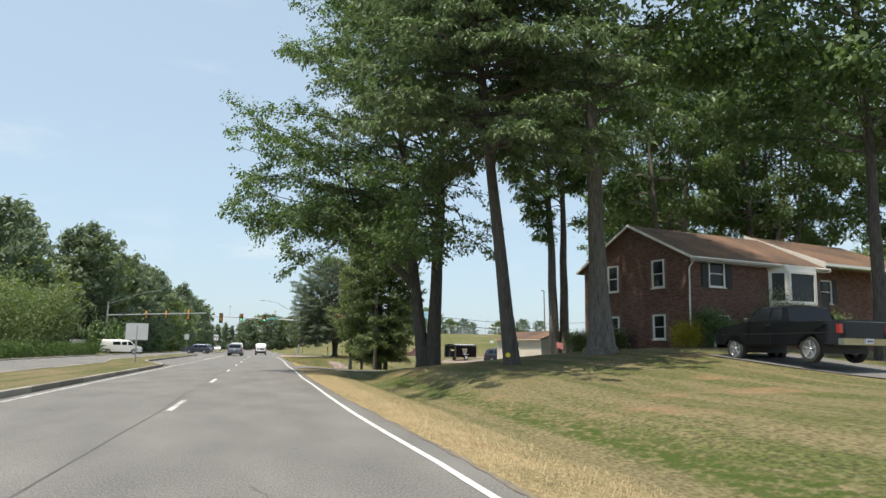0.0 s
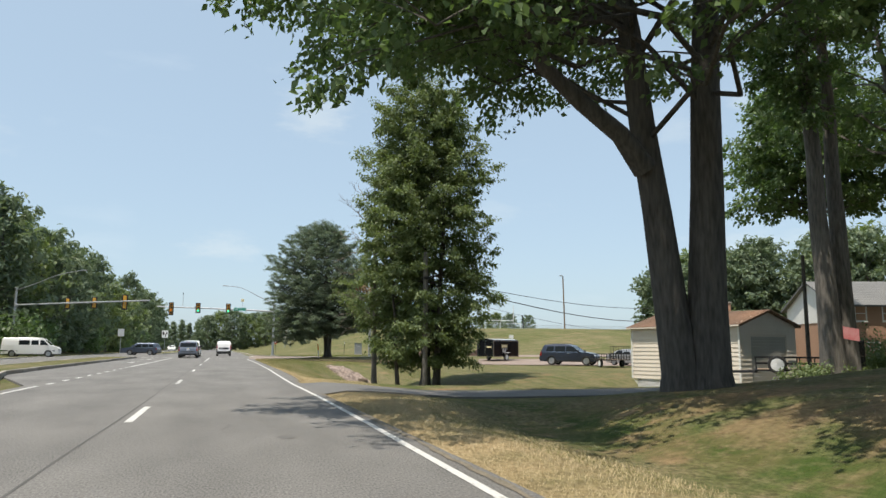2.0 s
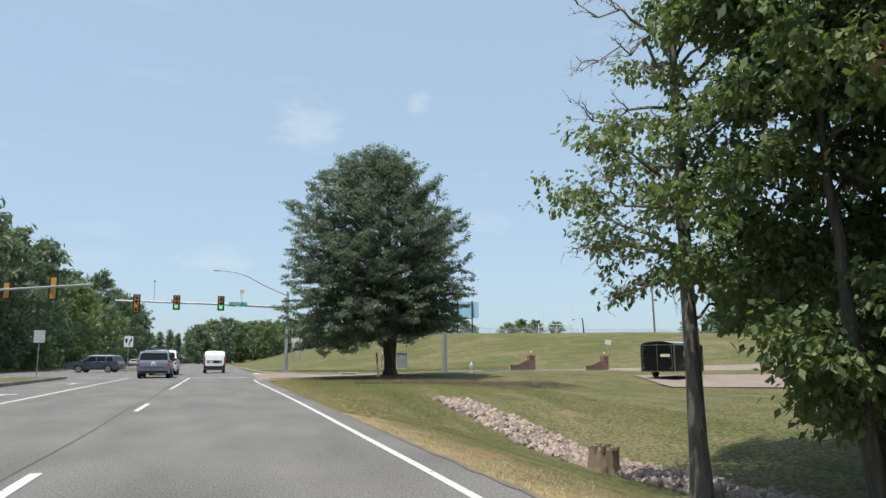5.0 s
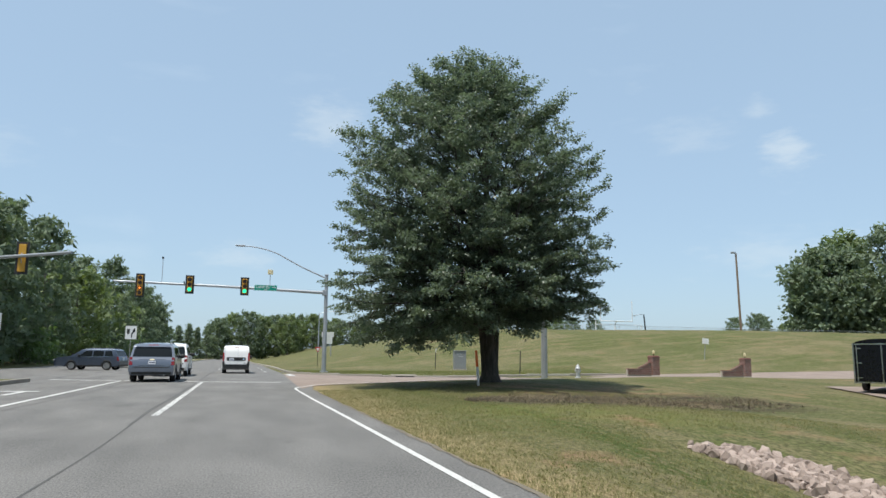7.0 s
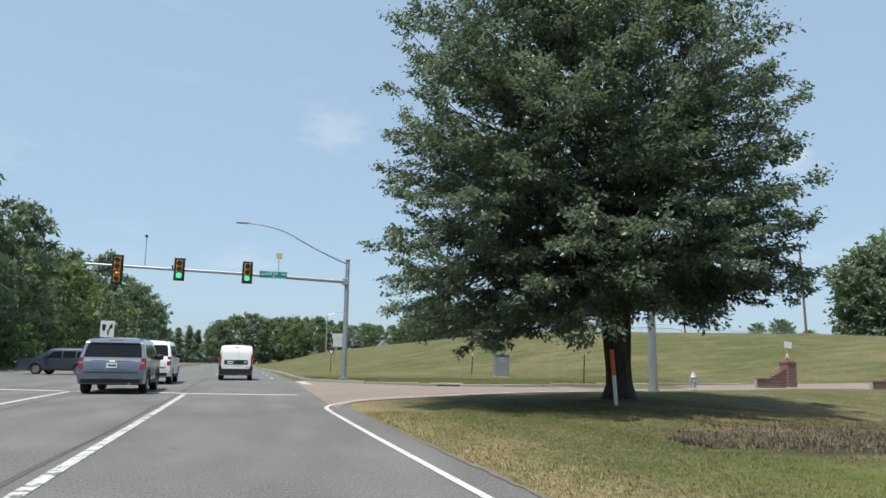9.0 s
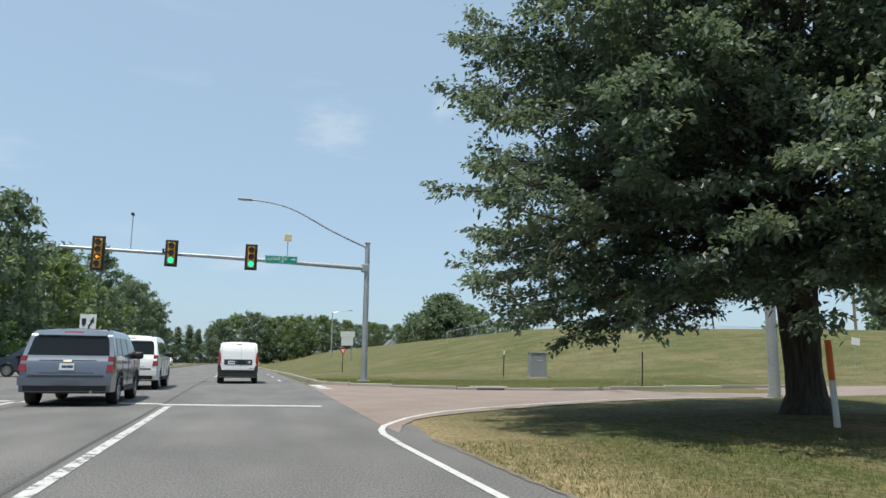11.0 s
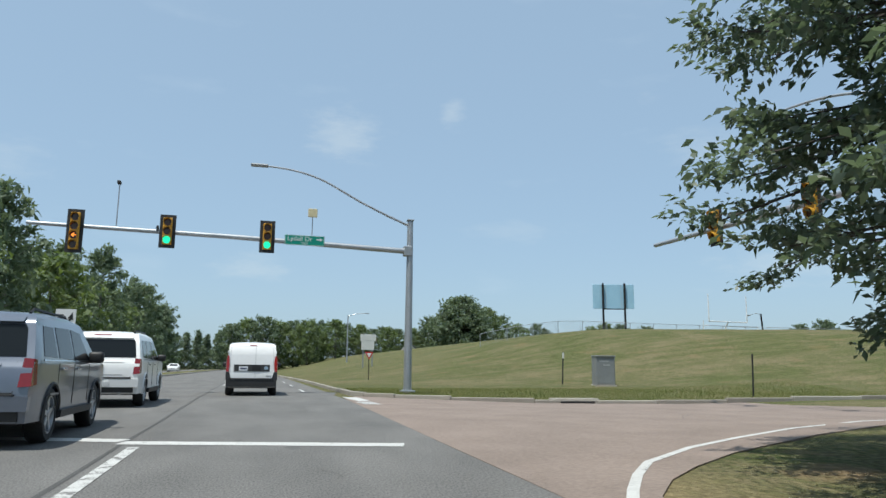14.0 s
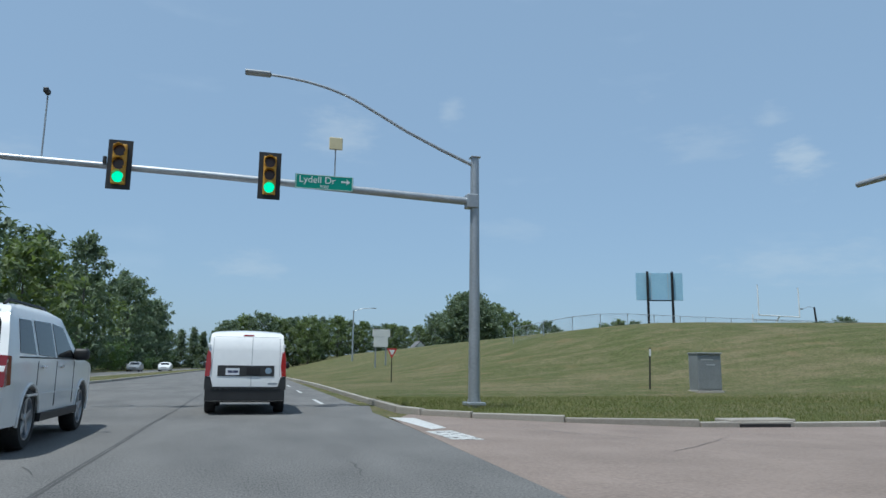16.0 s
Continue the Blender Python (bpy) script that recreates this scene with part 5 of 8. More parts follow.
def sash_window(parent, m, w, h, name="window", label="white double-hung sash window with dark panes"):
    """A double-hung window in its plane: frame proud of the wall, two panes, meeting rail and sill."""
    root = new(name)
    root.parent, root.matrix_basis = parent, m
    tagged(root, label)
    t = 0.085
    bm = bmesh.new()
    for c, s in (((0, 0, h / 2 - t / 2), (w, 0.1, t)), ((0, 0, -h / 2 + t / 2), (w, 0.1, t)), ((-w / 2 + t / 2, 0, 0), (t, 0.098, h - 2 * t)), ((w / 2 - t / 2, 0, 0), (t, 0.098, h - 2 * t)), ((0, 0.01, 0), (w - 2 * t, 0.06, 0.05))):
        box(bm, c, s, bevel=0.006)
    part("window_frame", bm, M["white"], root)
    part("window_sill", boxed((0, -0.05, -h / 2 - 0.03), (w + 0.08, 0.16, 0.05), bevel=0.008), M["white"], root)
    part("pane", boxed((0, 0.03, h / 4 - 0.02), (w - 2 * t, 0.012, h / 2 - t - 0.01)), M["pane"], root)
    part("pane", boxed((0, 0.045, -h / 4 + 0.02), (w - 2 * t, 0.012, h / 2 - t - 0.01)), M["pane"], root)
    return root


RX = Matrix.Rotation(radians(90), 4, 'Z')
gm_ = Matrix(((0, 1, 0, 0), (1, 0, 0, 0), (0, 0, 1, 0), (0, 0, 0, 1)))   # plane x -> house y, thickness -> house x
g_holes = [(1.68, 2.6, 4.72, 6.22), (5.3, 6.22, 4.72, 6.22), (1.68, 2.6, 2.02, 3.32), (5.3, 6.22, 2.02, 3.32)]
part("wall", wall_with_holes(GL, ZB, ZE, g_holes, 0.25, gm_, ZP - 0.1), M["mortar"], house, "gable wall of red-brown brick with pale streaks")
f_holes = [(1.35, 2.5, 4.7, 6.1), (1.75, 2.75, 2.05, 3.3)]
part("wall", wall_with_holes(FL, ZB, ZE, f_holes, 0.25, Matrix.Translation((0.002, 0, 0))), M["mortar"], house, "front wall of red-brown brick")
part("wall", boxed((FL / 2, GL, 3.4), (FL, 0.25, 5.8)), M["mortar"], house)
wing_at, w_holes = Matrix.Translation((FL + 0.05, 1.6, 0)), [(1.9, 3.1, 4.4, 5.8)]
part("wall", boxed((FL + 4.55, GL / 2 + 1.55, 3.5), (9.0, GL - 0.7, 6.0)), M["brick"], house, "brick wing beyond the bay window")
part("wall", wall_with_holes(9.0, 0.4, 6.6, w_holes, 0.24, wing_at), M["mortar"], house)
quads_object("brickwork", brick_quads(9.0, 0.45, 6.55, w_holes, wing_at), M["brick"], house)["kind"] = "stuff"
for a, b, c, d in w_holes:
    sash_window(house, wing_at @ Matrix.Translation(((a + b) / 2, 0, (c + d) / 2)), b - a, d - c)
    for x in (a - 0.27, b + 0.27):
        bm = boxed((x, -0.03, 5.1), (0.44, 0.05, 1.45), bevel=0.006)
        for k in range(16):
            box(bm, (x, -0.065, 4.48 + 0.083 * k), (0.36, 0.025, 0.05))
        part("shutter", bm, M["shutter"], house, "black louvred shutter").matrix_basis = wing_at
picked = []
quads_object("brickwork", brick_quads(GL, ZB, ZE, g_holes, gm_, ZP - 0.12, pick=lambda a, z: 2.7 < a < 5.2 and 3.0 < z < 5.0, picked=picked), M["brick"], house)["kind"] = "stuff"
quads_object("brickwork", brick_quads(FL, ZB, ZE, f_holes, Matrix()), M["brick"], house)["kind"] = "stuff"
one_brick = link_mesh("brick", boxed((0.1015, 0.0, 0.0285), (0.203, 0.014, 0.057), bevel=0.003), M["brick_piece"])
for a, z in picked:
    ob = new("brick", one_brick)
    ob.parent, ob.matrix_basis = house, gm_ @ Matrix.Translation((a, 0.0, z))
for a, b, c, d in g_holes:
    sash_window(house, gm_ @ Matrix.Translation(((a + b) / 2, 0, (c + d) / 2)), b - a, d - c)
for a, b, c, d in f_holes:
    sash_window(house, Matrix.Translation(((a + b) / 2, 0, (c + d) / 2)), b - a, d - c)
for x in (1.08, 2.77):
    bm = boxed((x, -0.03, 5.4), (0.46, 0.05, 1.45), bevel=0.006)
    for k in range(16):
        box(bm, (x, -0.065, 4.78 + 0.083 * k), (0.36, 0.025, 0.05))
    part("shutter", bm, M["shutter"], house, "black louvred shutter")


def gable_roof(parent, x0, x1, y0, y1, ze, zp, over=0.45, t=0.14, material=None, rows=26):
    """Two pitches of shingle courses over x0..x1 with the ridge along x."""
    ym = (y0 + y1) / 2
    for sgn, ye in ((-1, y0), (1, y1)):
        run = abs(ye - ym)
        drop = (zp - ze) / run
        a, b = Vector((x0, ym, zp)), Vector((x0, ye + sgn * over, ze - drop * over))
        deck = part("roof", slabbed([(x0 + 0.01, a.y, a.z - 0.02), (x1 - 0.01, a.y, a.z - 0.02), (x1 - 0.01, b.y - sgn * 0.01, b.z - 0.02), (x0 + 0.01, b.y - sgn * 0.01, b.z - 0.02)], (0, 0, -t)),
                    material or M["shingle"], parent, "brown shingle roof weathered to rust" if not material else "grey shingle roof")
        for k in range(rows):
            p, q = a.lerp(b, k / rows), a.lerp(b, (k + 1) / rows + 0.004)
            part("shingle_course", slabbed([(x0, p.y, p.z + 0.002), (x1, p.y, p.z + 0.002), (x1, q.y, q.z + 0.016), (x0, q.y, q.z + 0.016)], (0, 0, -0.035)), material or M["shingle"], deck)
    return drop


drop = gable_roof(house, -0.28, FL, 0, GL, ZE, ZP)
for sgn, ye in ((-1, 0), (1, GL)):
    yo, zo = ye + sgn * 0.47, ZE - drop * 0.45
    part("rake_board", slabbed([(-0.32, GL / 2, ZP + 0.03), (-0.32, yo, zo + 0.03), (-0.32, yo, zo - 0.10), (-0.32, GL / 2, ZP - 0.10)], (0.06, 0, 0)), M["white"], house, "white painted rake board")
    part("fascia", boxed((FL / 2, yo, zo - 0.08), (FL + 0.6, 0.03, 0.13)), M["white"], house, "white fascia board")
    part("gutter", piped([(-0.3, yo + sgn * 0.07, zo - 0.06), (FL + 0.1, yo + sgn * 0.07, zo - 0.06)], 0.06, 8), M["white"], house, "white gutter")
part("soffit", boxed((FL / 2, -0.24, ZE - drop * 0.45 - 0.19), (FL + 0.5, 0.46, 0.02)), M["white"], house)
part("downpipe", piped([(-0.05, -0.5, ZE - 0.35), (-0.06, -0.12, ZE - 0.75), (-0.06, -0.09, 4), (-0.06, -0.09, 1.9), (-0.08, -0.4, 1.75)], 0.045, 8), M["white"], house, "white downpipe at the corner")
drop2 = gable_roof(house, FL + 0.25, FL + 9.5, 0.3, 10.3, 6.72, 8.75)
part("rake_board", slabbed([(FL + 0.2, 5.3, 8.82), (FL + 0.2, -0.2, 6.58), (FL + 0.2, -0.2, 6.2), (FL + 0.2, 5.3, 8.42)], (0.05, 0, 0)), M["white"], house, "broad white rake board of the wing")
part("fascia", boxed((FL + 4.9, -0.19, 6.44), (9.3, 0.03, 0.16)), M["white"], house)
# bay window
bay = new("bay_window")
bay.parent, bay.matrix_basis = house, Matrix.Translation((7.6, 0, 4.85))
tagged(bay, "white three-sided bay window with dark panes")
outline = [(-1.85, 0), (-1.1, -0.65), (1.1, -0.65), (1.85, 0)]
part("bay_base", slabbed([(x, y, -1.55) for x, y in outline], (0, 0, 0.75)), M["siding"], bay, "cream skirt below the bay")
part("bay_head", slabbed([(x * 1.04, y * 1.04, 0.95) for x, y in outline], (0, 0, 0.32)), M["white"], bay)
for (xa, ya), (xb, yb) in zip(outline, outline[1:]):
    d = Vector((xb - xa, yb - ya, 0))
    m2 = Matrix.Translation(((xa + xb) / 2, (ya + yb) / 2, 0.075)) @ Matrix.Rotation(math.atan2(d.y, d.x), 4, 'Z')
    bm = bmesh.new()
    for c, s in (((0, 0, 0.81), (d.length, 0.12, 0.14)), ((0, 0, -0.81), (d.length, 0.12, 0.14)), ((-d.length / 2 + 0.09, 0, 0), (0.18, 0.118, 1.5)), ((d.length / 2 - 0.09, 0, 0), (0.18, 0.118, 1.5))):
        box(bm, c, s, m2, 0.008)
    part("bay_frame", bm, M["white"], bay)
    part("pane", boxed((0, 0.02, 0), (d.length - 0.34, 0.02, 1.5), m2), M["pane"], bay)
part("front_door", boxed((12.2, 1.46, 3.9), (1.0, 0.06, 2.1), bevel=0.01), M["shutter"], house, "dark front door in shade")
part("downpipe", piped([(14.6, -0.05, 6.3), (14.6, -0.05, 2.0)], 0.06), M["white"], house)


# ---- signal masts ----
def signal_head(parent, m, sections=3, lit=None, arrow=False, backplate=True, name="signal_head"):
    """A signal head with backplate, visors and lenses; faces -y of m."""
    h = 0.355 * sections
    root = new(name)
    root.parent, root.matrix_basis = parent, m
    tagged(root, "yellow traffic signal with a black backplate")
    bm = boxed((0, 0.05, 0), (0.34, 0.2, h), bevel=0.02)
    part("housing", bm, M["signal_yellow"], root)
    if backplate:
        bm = bmesh.new()
        for c, s in (((0, 0.06, h / 2 + 0.065), (0.60, 0.012, 0.13)), ((0, 0.06, -h / 2 - 0.065), (0.60, 0.012, 0.13)), ((-0.235, 0.06, 0), (0.13, 0.012, h)), ((0.235, 0.06, 0), (0.13, 0.012, h))):
            box(bm, c, s)
        part("backplate", bm, M["black"], root)
    for i in range(sections):
        z = h / 2 - 0.1775 - 0.355 * i
        face = slabbed([(x, -0.055, z + y) for x, y, _ in ngon(20, 0.145)], (0, 0.02, 0))
        mm = M["lens_green"] if (lit == i and not arrow) else M["lens_dark"]
        part("lens", face, mm, root, "lit green lens" if mm is M["lens_green"] else "")
        if arrow and lit == i:
            bm = bmesh.new()
            slab(bm, [(-0.10, -0.06, z), (-0.01, -0.06, z + 0.085), (0.025, -0.06, z + 0.055), (-0.03, -0.06, z)], (0, -0.004, 0))
            slab(bm, [(-0.10, -0.0605, z), (-0.03, -0.0605, z), (0.025, -0.0605, z - 0.055), (-0.01, -0.0605, z - 0.085)], (0, -0.004, 0))
            box(bm, (0.03, -0.063, z), (0.13, 0.004, 0.035))
            part("arrow", bm, M["lens_orange"], root, "lit amber arrow")
        bm = bmesh.new()
        n, outer, inner, back = 18, [], [], []
        for k in range(n + 1):
            a = radians(-40) + (math.tau - radians(100)) * k / n
            c, s = math.cos(a), math.sin(a)
            dep = -0.05 - 0.21 * (0.55 + 0.45 * max(0, s))
            outer.append((bm.verts.new((0.152 * c, -0.05, z + 0.152 * s)), bm.verts.new((0.152 * c, dep, z + 0.152 * s))))
            inner.append((bm.verts.new((0.146 * c, -0.05, z + 0.146 * s)), bm.verts.new((0.146 * c, dep, z + 0.146 * s))))
        for k in range(n):
            bm.faces.new((outer[k][0], outer[k + 1][0], outer[k + 1][1], outer[k][1]))
            bm.faces.new((inner[k][0], inner[k][1], inner[k + 1][1], inner[k + 1][0]))
            bm.faces.new((outer[k][1], outer[k + 1][1], inner[k + 1][1], inner[k][1]))
        part("visor", bm, M["signal_yellow"], root)
    part("bracket", piped([(0, 0.16, 0.25), (0, 0.26, 0.1), (0, 0.26, -0.1), (0, 0.16, -0.25)], 0.022, 6), M["galv"], root)
    return root


def mast(label, base, top, arm_z, arm, tip_rise, lamp=None, name="signal_mast"):
    """A steel signal pole with its arm along arm (x, y), and a street-lamp bracket."""
    root = thing(name, label, "traffic signal", Matrix.Translation(base))
    part("pole", piped([(0, 0, -0.1), (0, 0, top * 0.5), (0, 0, top)], [0.17, 0.15, 0.125], 16), M["galv"], root, "galvanised steel pole", smooth=50)
    part("base_plate", boxed((0, 0, 0.04), (0.55, 0.55, 0.08), bevel=0.01), M["galv"], root)
    for a in range(4):
        c, s = 0.2 * math.cos(a * math.pi / 2 + 0.785), 0.2 * math.sin(a * math.pi / 2 + 0.785)
        part("bolt", piped([(c, s, 0.08), (c, s, 0.16)], 0.02, 6), M["steel"], root)
    v = Vector((*arm, 0))
    d = v.normalized()
    part("arm", piped([d * 0.12 + Vector((0, 0, arm_z)), v * 0.5 + Vector((0, 0, arm_z + tip_rise * 0.62)), v + Vector((0, 0, arm_z + tip_rise))], [0.12, 0.10, 0.075], 14), M["galv"], root, "tapered steel mast arm", smooth=50)
    part("arm_clamp", boxed((d.x * 0.1, d.y * 0.1, arm_z), (0.36, 0.36, 0.42), bevel=0.03), M["galv"], root)
    part("pole_cap", boxed((0, 0, top + 0.02), (0.3, 0.3, 0.05), bevel=0.02), M["galv"], root)
    if lamp:
        lv, lz = Vector((*lamp[0], 0)), lamp[1]
        bend = shape_of((0, 0), (0.17, 0.2), (0.34, 0.42), (0.49, 0.65), (0.57, 0.77), (0.64, 0.85), (0.72, 0.915), (0.8, 0.96), (0.9, 0.99), (1, 1))
        pts = [lv * (i / 24) + Vector((0, 0, top - 0.25 + (lz - top + 0.25) * bend(i / 24))) for i in range(25)]
        part("lamp_arm", piped(pts, [0.055 - 0.02 * i / 24 for i in range(25)], 10), M["galv"], root, smooth=50)
        e, ld = pts[-1], lv.normalized()
        ang = math.degrees(math.atan2(ld.y, ld.x))
        head = boxed((0.3, 0, 0), (0.72, 0.3, 0.1), pose(e.x - ld.x * 0.25, e.y - ld.y * 0.25, e.z, 0, 0, ang), bevel=0.04)
        part("lamp_head", head, M["steel"], root, "flat grey street-lamp head")
    return root


mr = mast("galvanised traffic-signal mast with a long arm on the corner", (6.02, 125.1, 0.06), 7.3, 5.95, (-14.9, 0), 0.36, ((-6.4, 0), 9.25))
for x, sec, lit, arrow in ((0.02, 3, 2, False), (-3.8, 3, 2, False), (-7.12, 4, 2, True)):
    signal_head(mr, Matrix.Translation((x - 6.02, -0.36, 6.2 - (0.17 if sec == 4 else 0))), sec, lit, arrow)
board = new("street_sign")
board.parent, board.matrix_basis = mr, Matrix.Translation((1.53 - 6.02, -0.2, 6.15))
tagged(board, "green street-name sign with white letters")
part("panel", boxed((0, 0, 0), (1.62, 0.02, 0.42), bevel=0.008), M["sign_green"], board)
bm = bmesh.new()
for c, s in (((0, -0.012, 0.195), (1.58, 0.004, 0.012)), ((0, -0.012, -0.195), (1.58, 0.004, 0.012)), ((-0.785, -0.012, 0), (0.012, 0.004, 0.39)), ((0.785, -0.012, 0), (0.012, 0.004, 0.39))):
    box(bm, c, s)
part("border", bm, M["sign_white"], board)
text_mesh("lettering", "Lydell Dr", 0.27, Matrix.Translation((-0.2, -0.014, 0.055)) @ Matrix.Rotation(radians(90), 4, 'X'), M["sign_white"], board)
text_mesh("lettering", "9000", 0.12, Matrix.Translation((0.0, -0.014, -0.13)) @ Matrix.Rotation(radians(90), 4, 'X'), M["sign_white"], board)
bm = boxed((0.55, -0.013, 0.05), (0.16, 0.004, 0.045))
slab(bm, [(0.62, -0.011, 0.13), (0.72, -0.011, 0.05), (0.62, -0.011, -0.03)], (0, -0.004, 0))
part("arrow", bm, M["sign_white"], board)
part("antenna_panel", boxed((1.83 - 6.02, -0.05, 7.36), (0.38, 0.08, 0.36), bevel=0.02), M["cream"], mr, "small cream antenna panel")
part("antenna_rod", piped([(1.83 - 6.02, 0, 6.1), (1.83 - 6.02, 0, 7.3)], 0.02, 6), M["galv"], mr)
part("camera_rod", piped([(-5.73 - 6.02, 0, 6.2), (-5.73 - 6.02, 0, 8.0)], 0.022, 6), M["galv"], mr)
part("detector_camera", boxed((-5.73 - 6.02, -0.1, 8.08), (0.13, 0.3, 0.13), bevel=0.03), M["black"], mr, "small dark detector camera")
part("sensor", boxed((-4.2 - 6.02, -0.1, 6.35), (0.09, 0.12, 0.2), bevel=0.02), M["black"], mr)

ml = mast("galvanised traffic-signal mast across the junction with a lamp", (-24.2, 120.8, 0.1), 7.9, 5.85, (15.9, -12.1), 0.2, ((9.0, -11.0), 9.2))
for u, sec in ((0.40, 3), (0.60, 3), (0.82, 4)):
    signal_head(ml, Matrix.Translation((15.9 * u + 0.1, -12.1 * u + 0.25, 5.95)) @ Matrix.Rotation(radians(180), 4, 'Z'), sec)
m2 = mast("galvanised traffic-signal mast on the corner lawn", (15.6, 106.2, 0.08), 7.4, 5.95, (-1.05, 13.4), -0.2, ((-0.6, 7.2), 8.9))
for u in (0.72, 0.42):
    signal_head(m2, Matrix.Translation((-1.05 * u - 0.3, 13.4 * u, 5.8)) @ Matrix.Rotation(radians(-84), 4, 'Z'), 3)
part("camera_rod", piped([(-0.6, 7.9, 5.8), (-0.6, 7.9, 7.35)], 0.022, 6), M["galv"], m2)
part("detector_camera", boxed((-0.6, 7.9, 7.42), (0.16, 0.36, 0.13), bevel=0.03), M["sign_white"], m2, "small white detector camera")


# ---- vehicles ----
def lathe(bm, prof, n=28, axis_x=True):
    """Turns (r, x) points about the x axis."""
    rings = []
    for r, x in prof:
        rings.append([bm.verts.new((x, r * math.cos(k * math.tau / n), r * math.sin(k * math.tau / n))) for k in range(n)])
    for a, b in zip(rings, rings[1:]):
        for k in range(n):
            bm.faces.new((a[k], a[(k + 1) % n], b[(k + 1) % n], b[k]))
    return bm


def wheel(parent, x, y, r, w, spokes=5, rim_mat=None, cover=False):
    s = 1 if x > 0 else -1
    k = r / 0.35
    bm = lathe(bmesh.new(), [(0.22 * k, -w / 2), (r * 0.93, -w / 2), (r, -w * 0.36), (r, w * 0.36), (r * 0.93, w / 2), (0.245 * k, w / 2), (0.235 * k, w * 0.3), (0.22 * k, -w / 2)])
    ob = part("wheel", bm, M["tyre"], parent, smooth=40)
    ob.matrix_basis = Matrix.Translation((x, y, r)) @ (Matrix() if s > 0 else Matrix.Rotation(math.pi, 4, 'Z'))
    bm = bmesh.new()
    lathe(bm, [(0.247 * k, w * 0.47), (0.225 * k, w * 0.47), (0.215 * k, w * 0.18), (0.03, w * 0.16)] if not cover else [(0.247 * k, w * 0.47), (0.2 * k, w * 0.5), (0.05, w * 0.44), (0.01, w * 0.44)], 24)
    for i in range(0 if cover else spokes):
        a = i * math.tau / spokes
        m = Matrix.Rotation(a, 4, 'X') @ Matrix.Translation((w * 0.34, 0, 0.125 * k))
        box(bm, (0, 0, 0), (0.035, 0.07 * k, 0.21 * k), m, 0.008)
    lathe(bm, [(0.06 * k, w * 0.40), (0.05 * k, w * 0.46), (0.005, w * 0.46)], 12)
    part("rim", bm, rim_mat or M["rim"], ob, "silver wheel rim", smooth=40)
    return ob


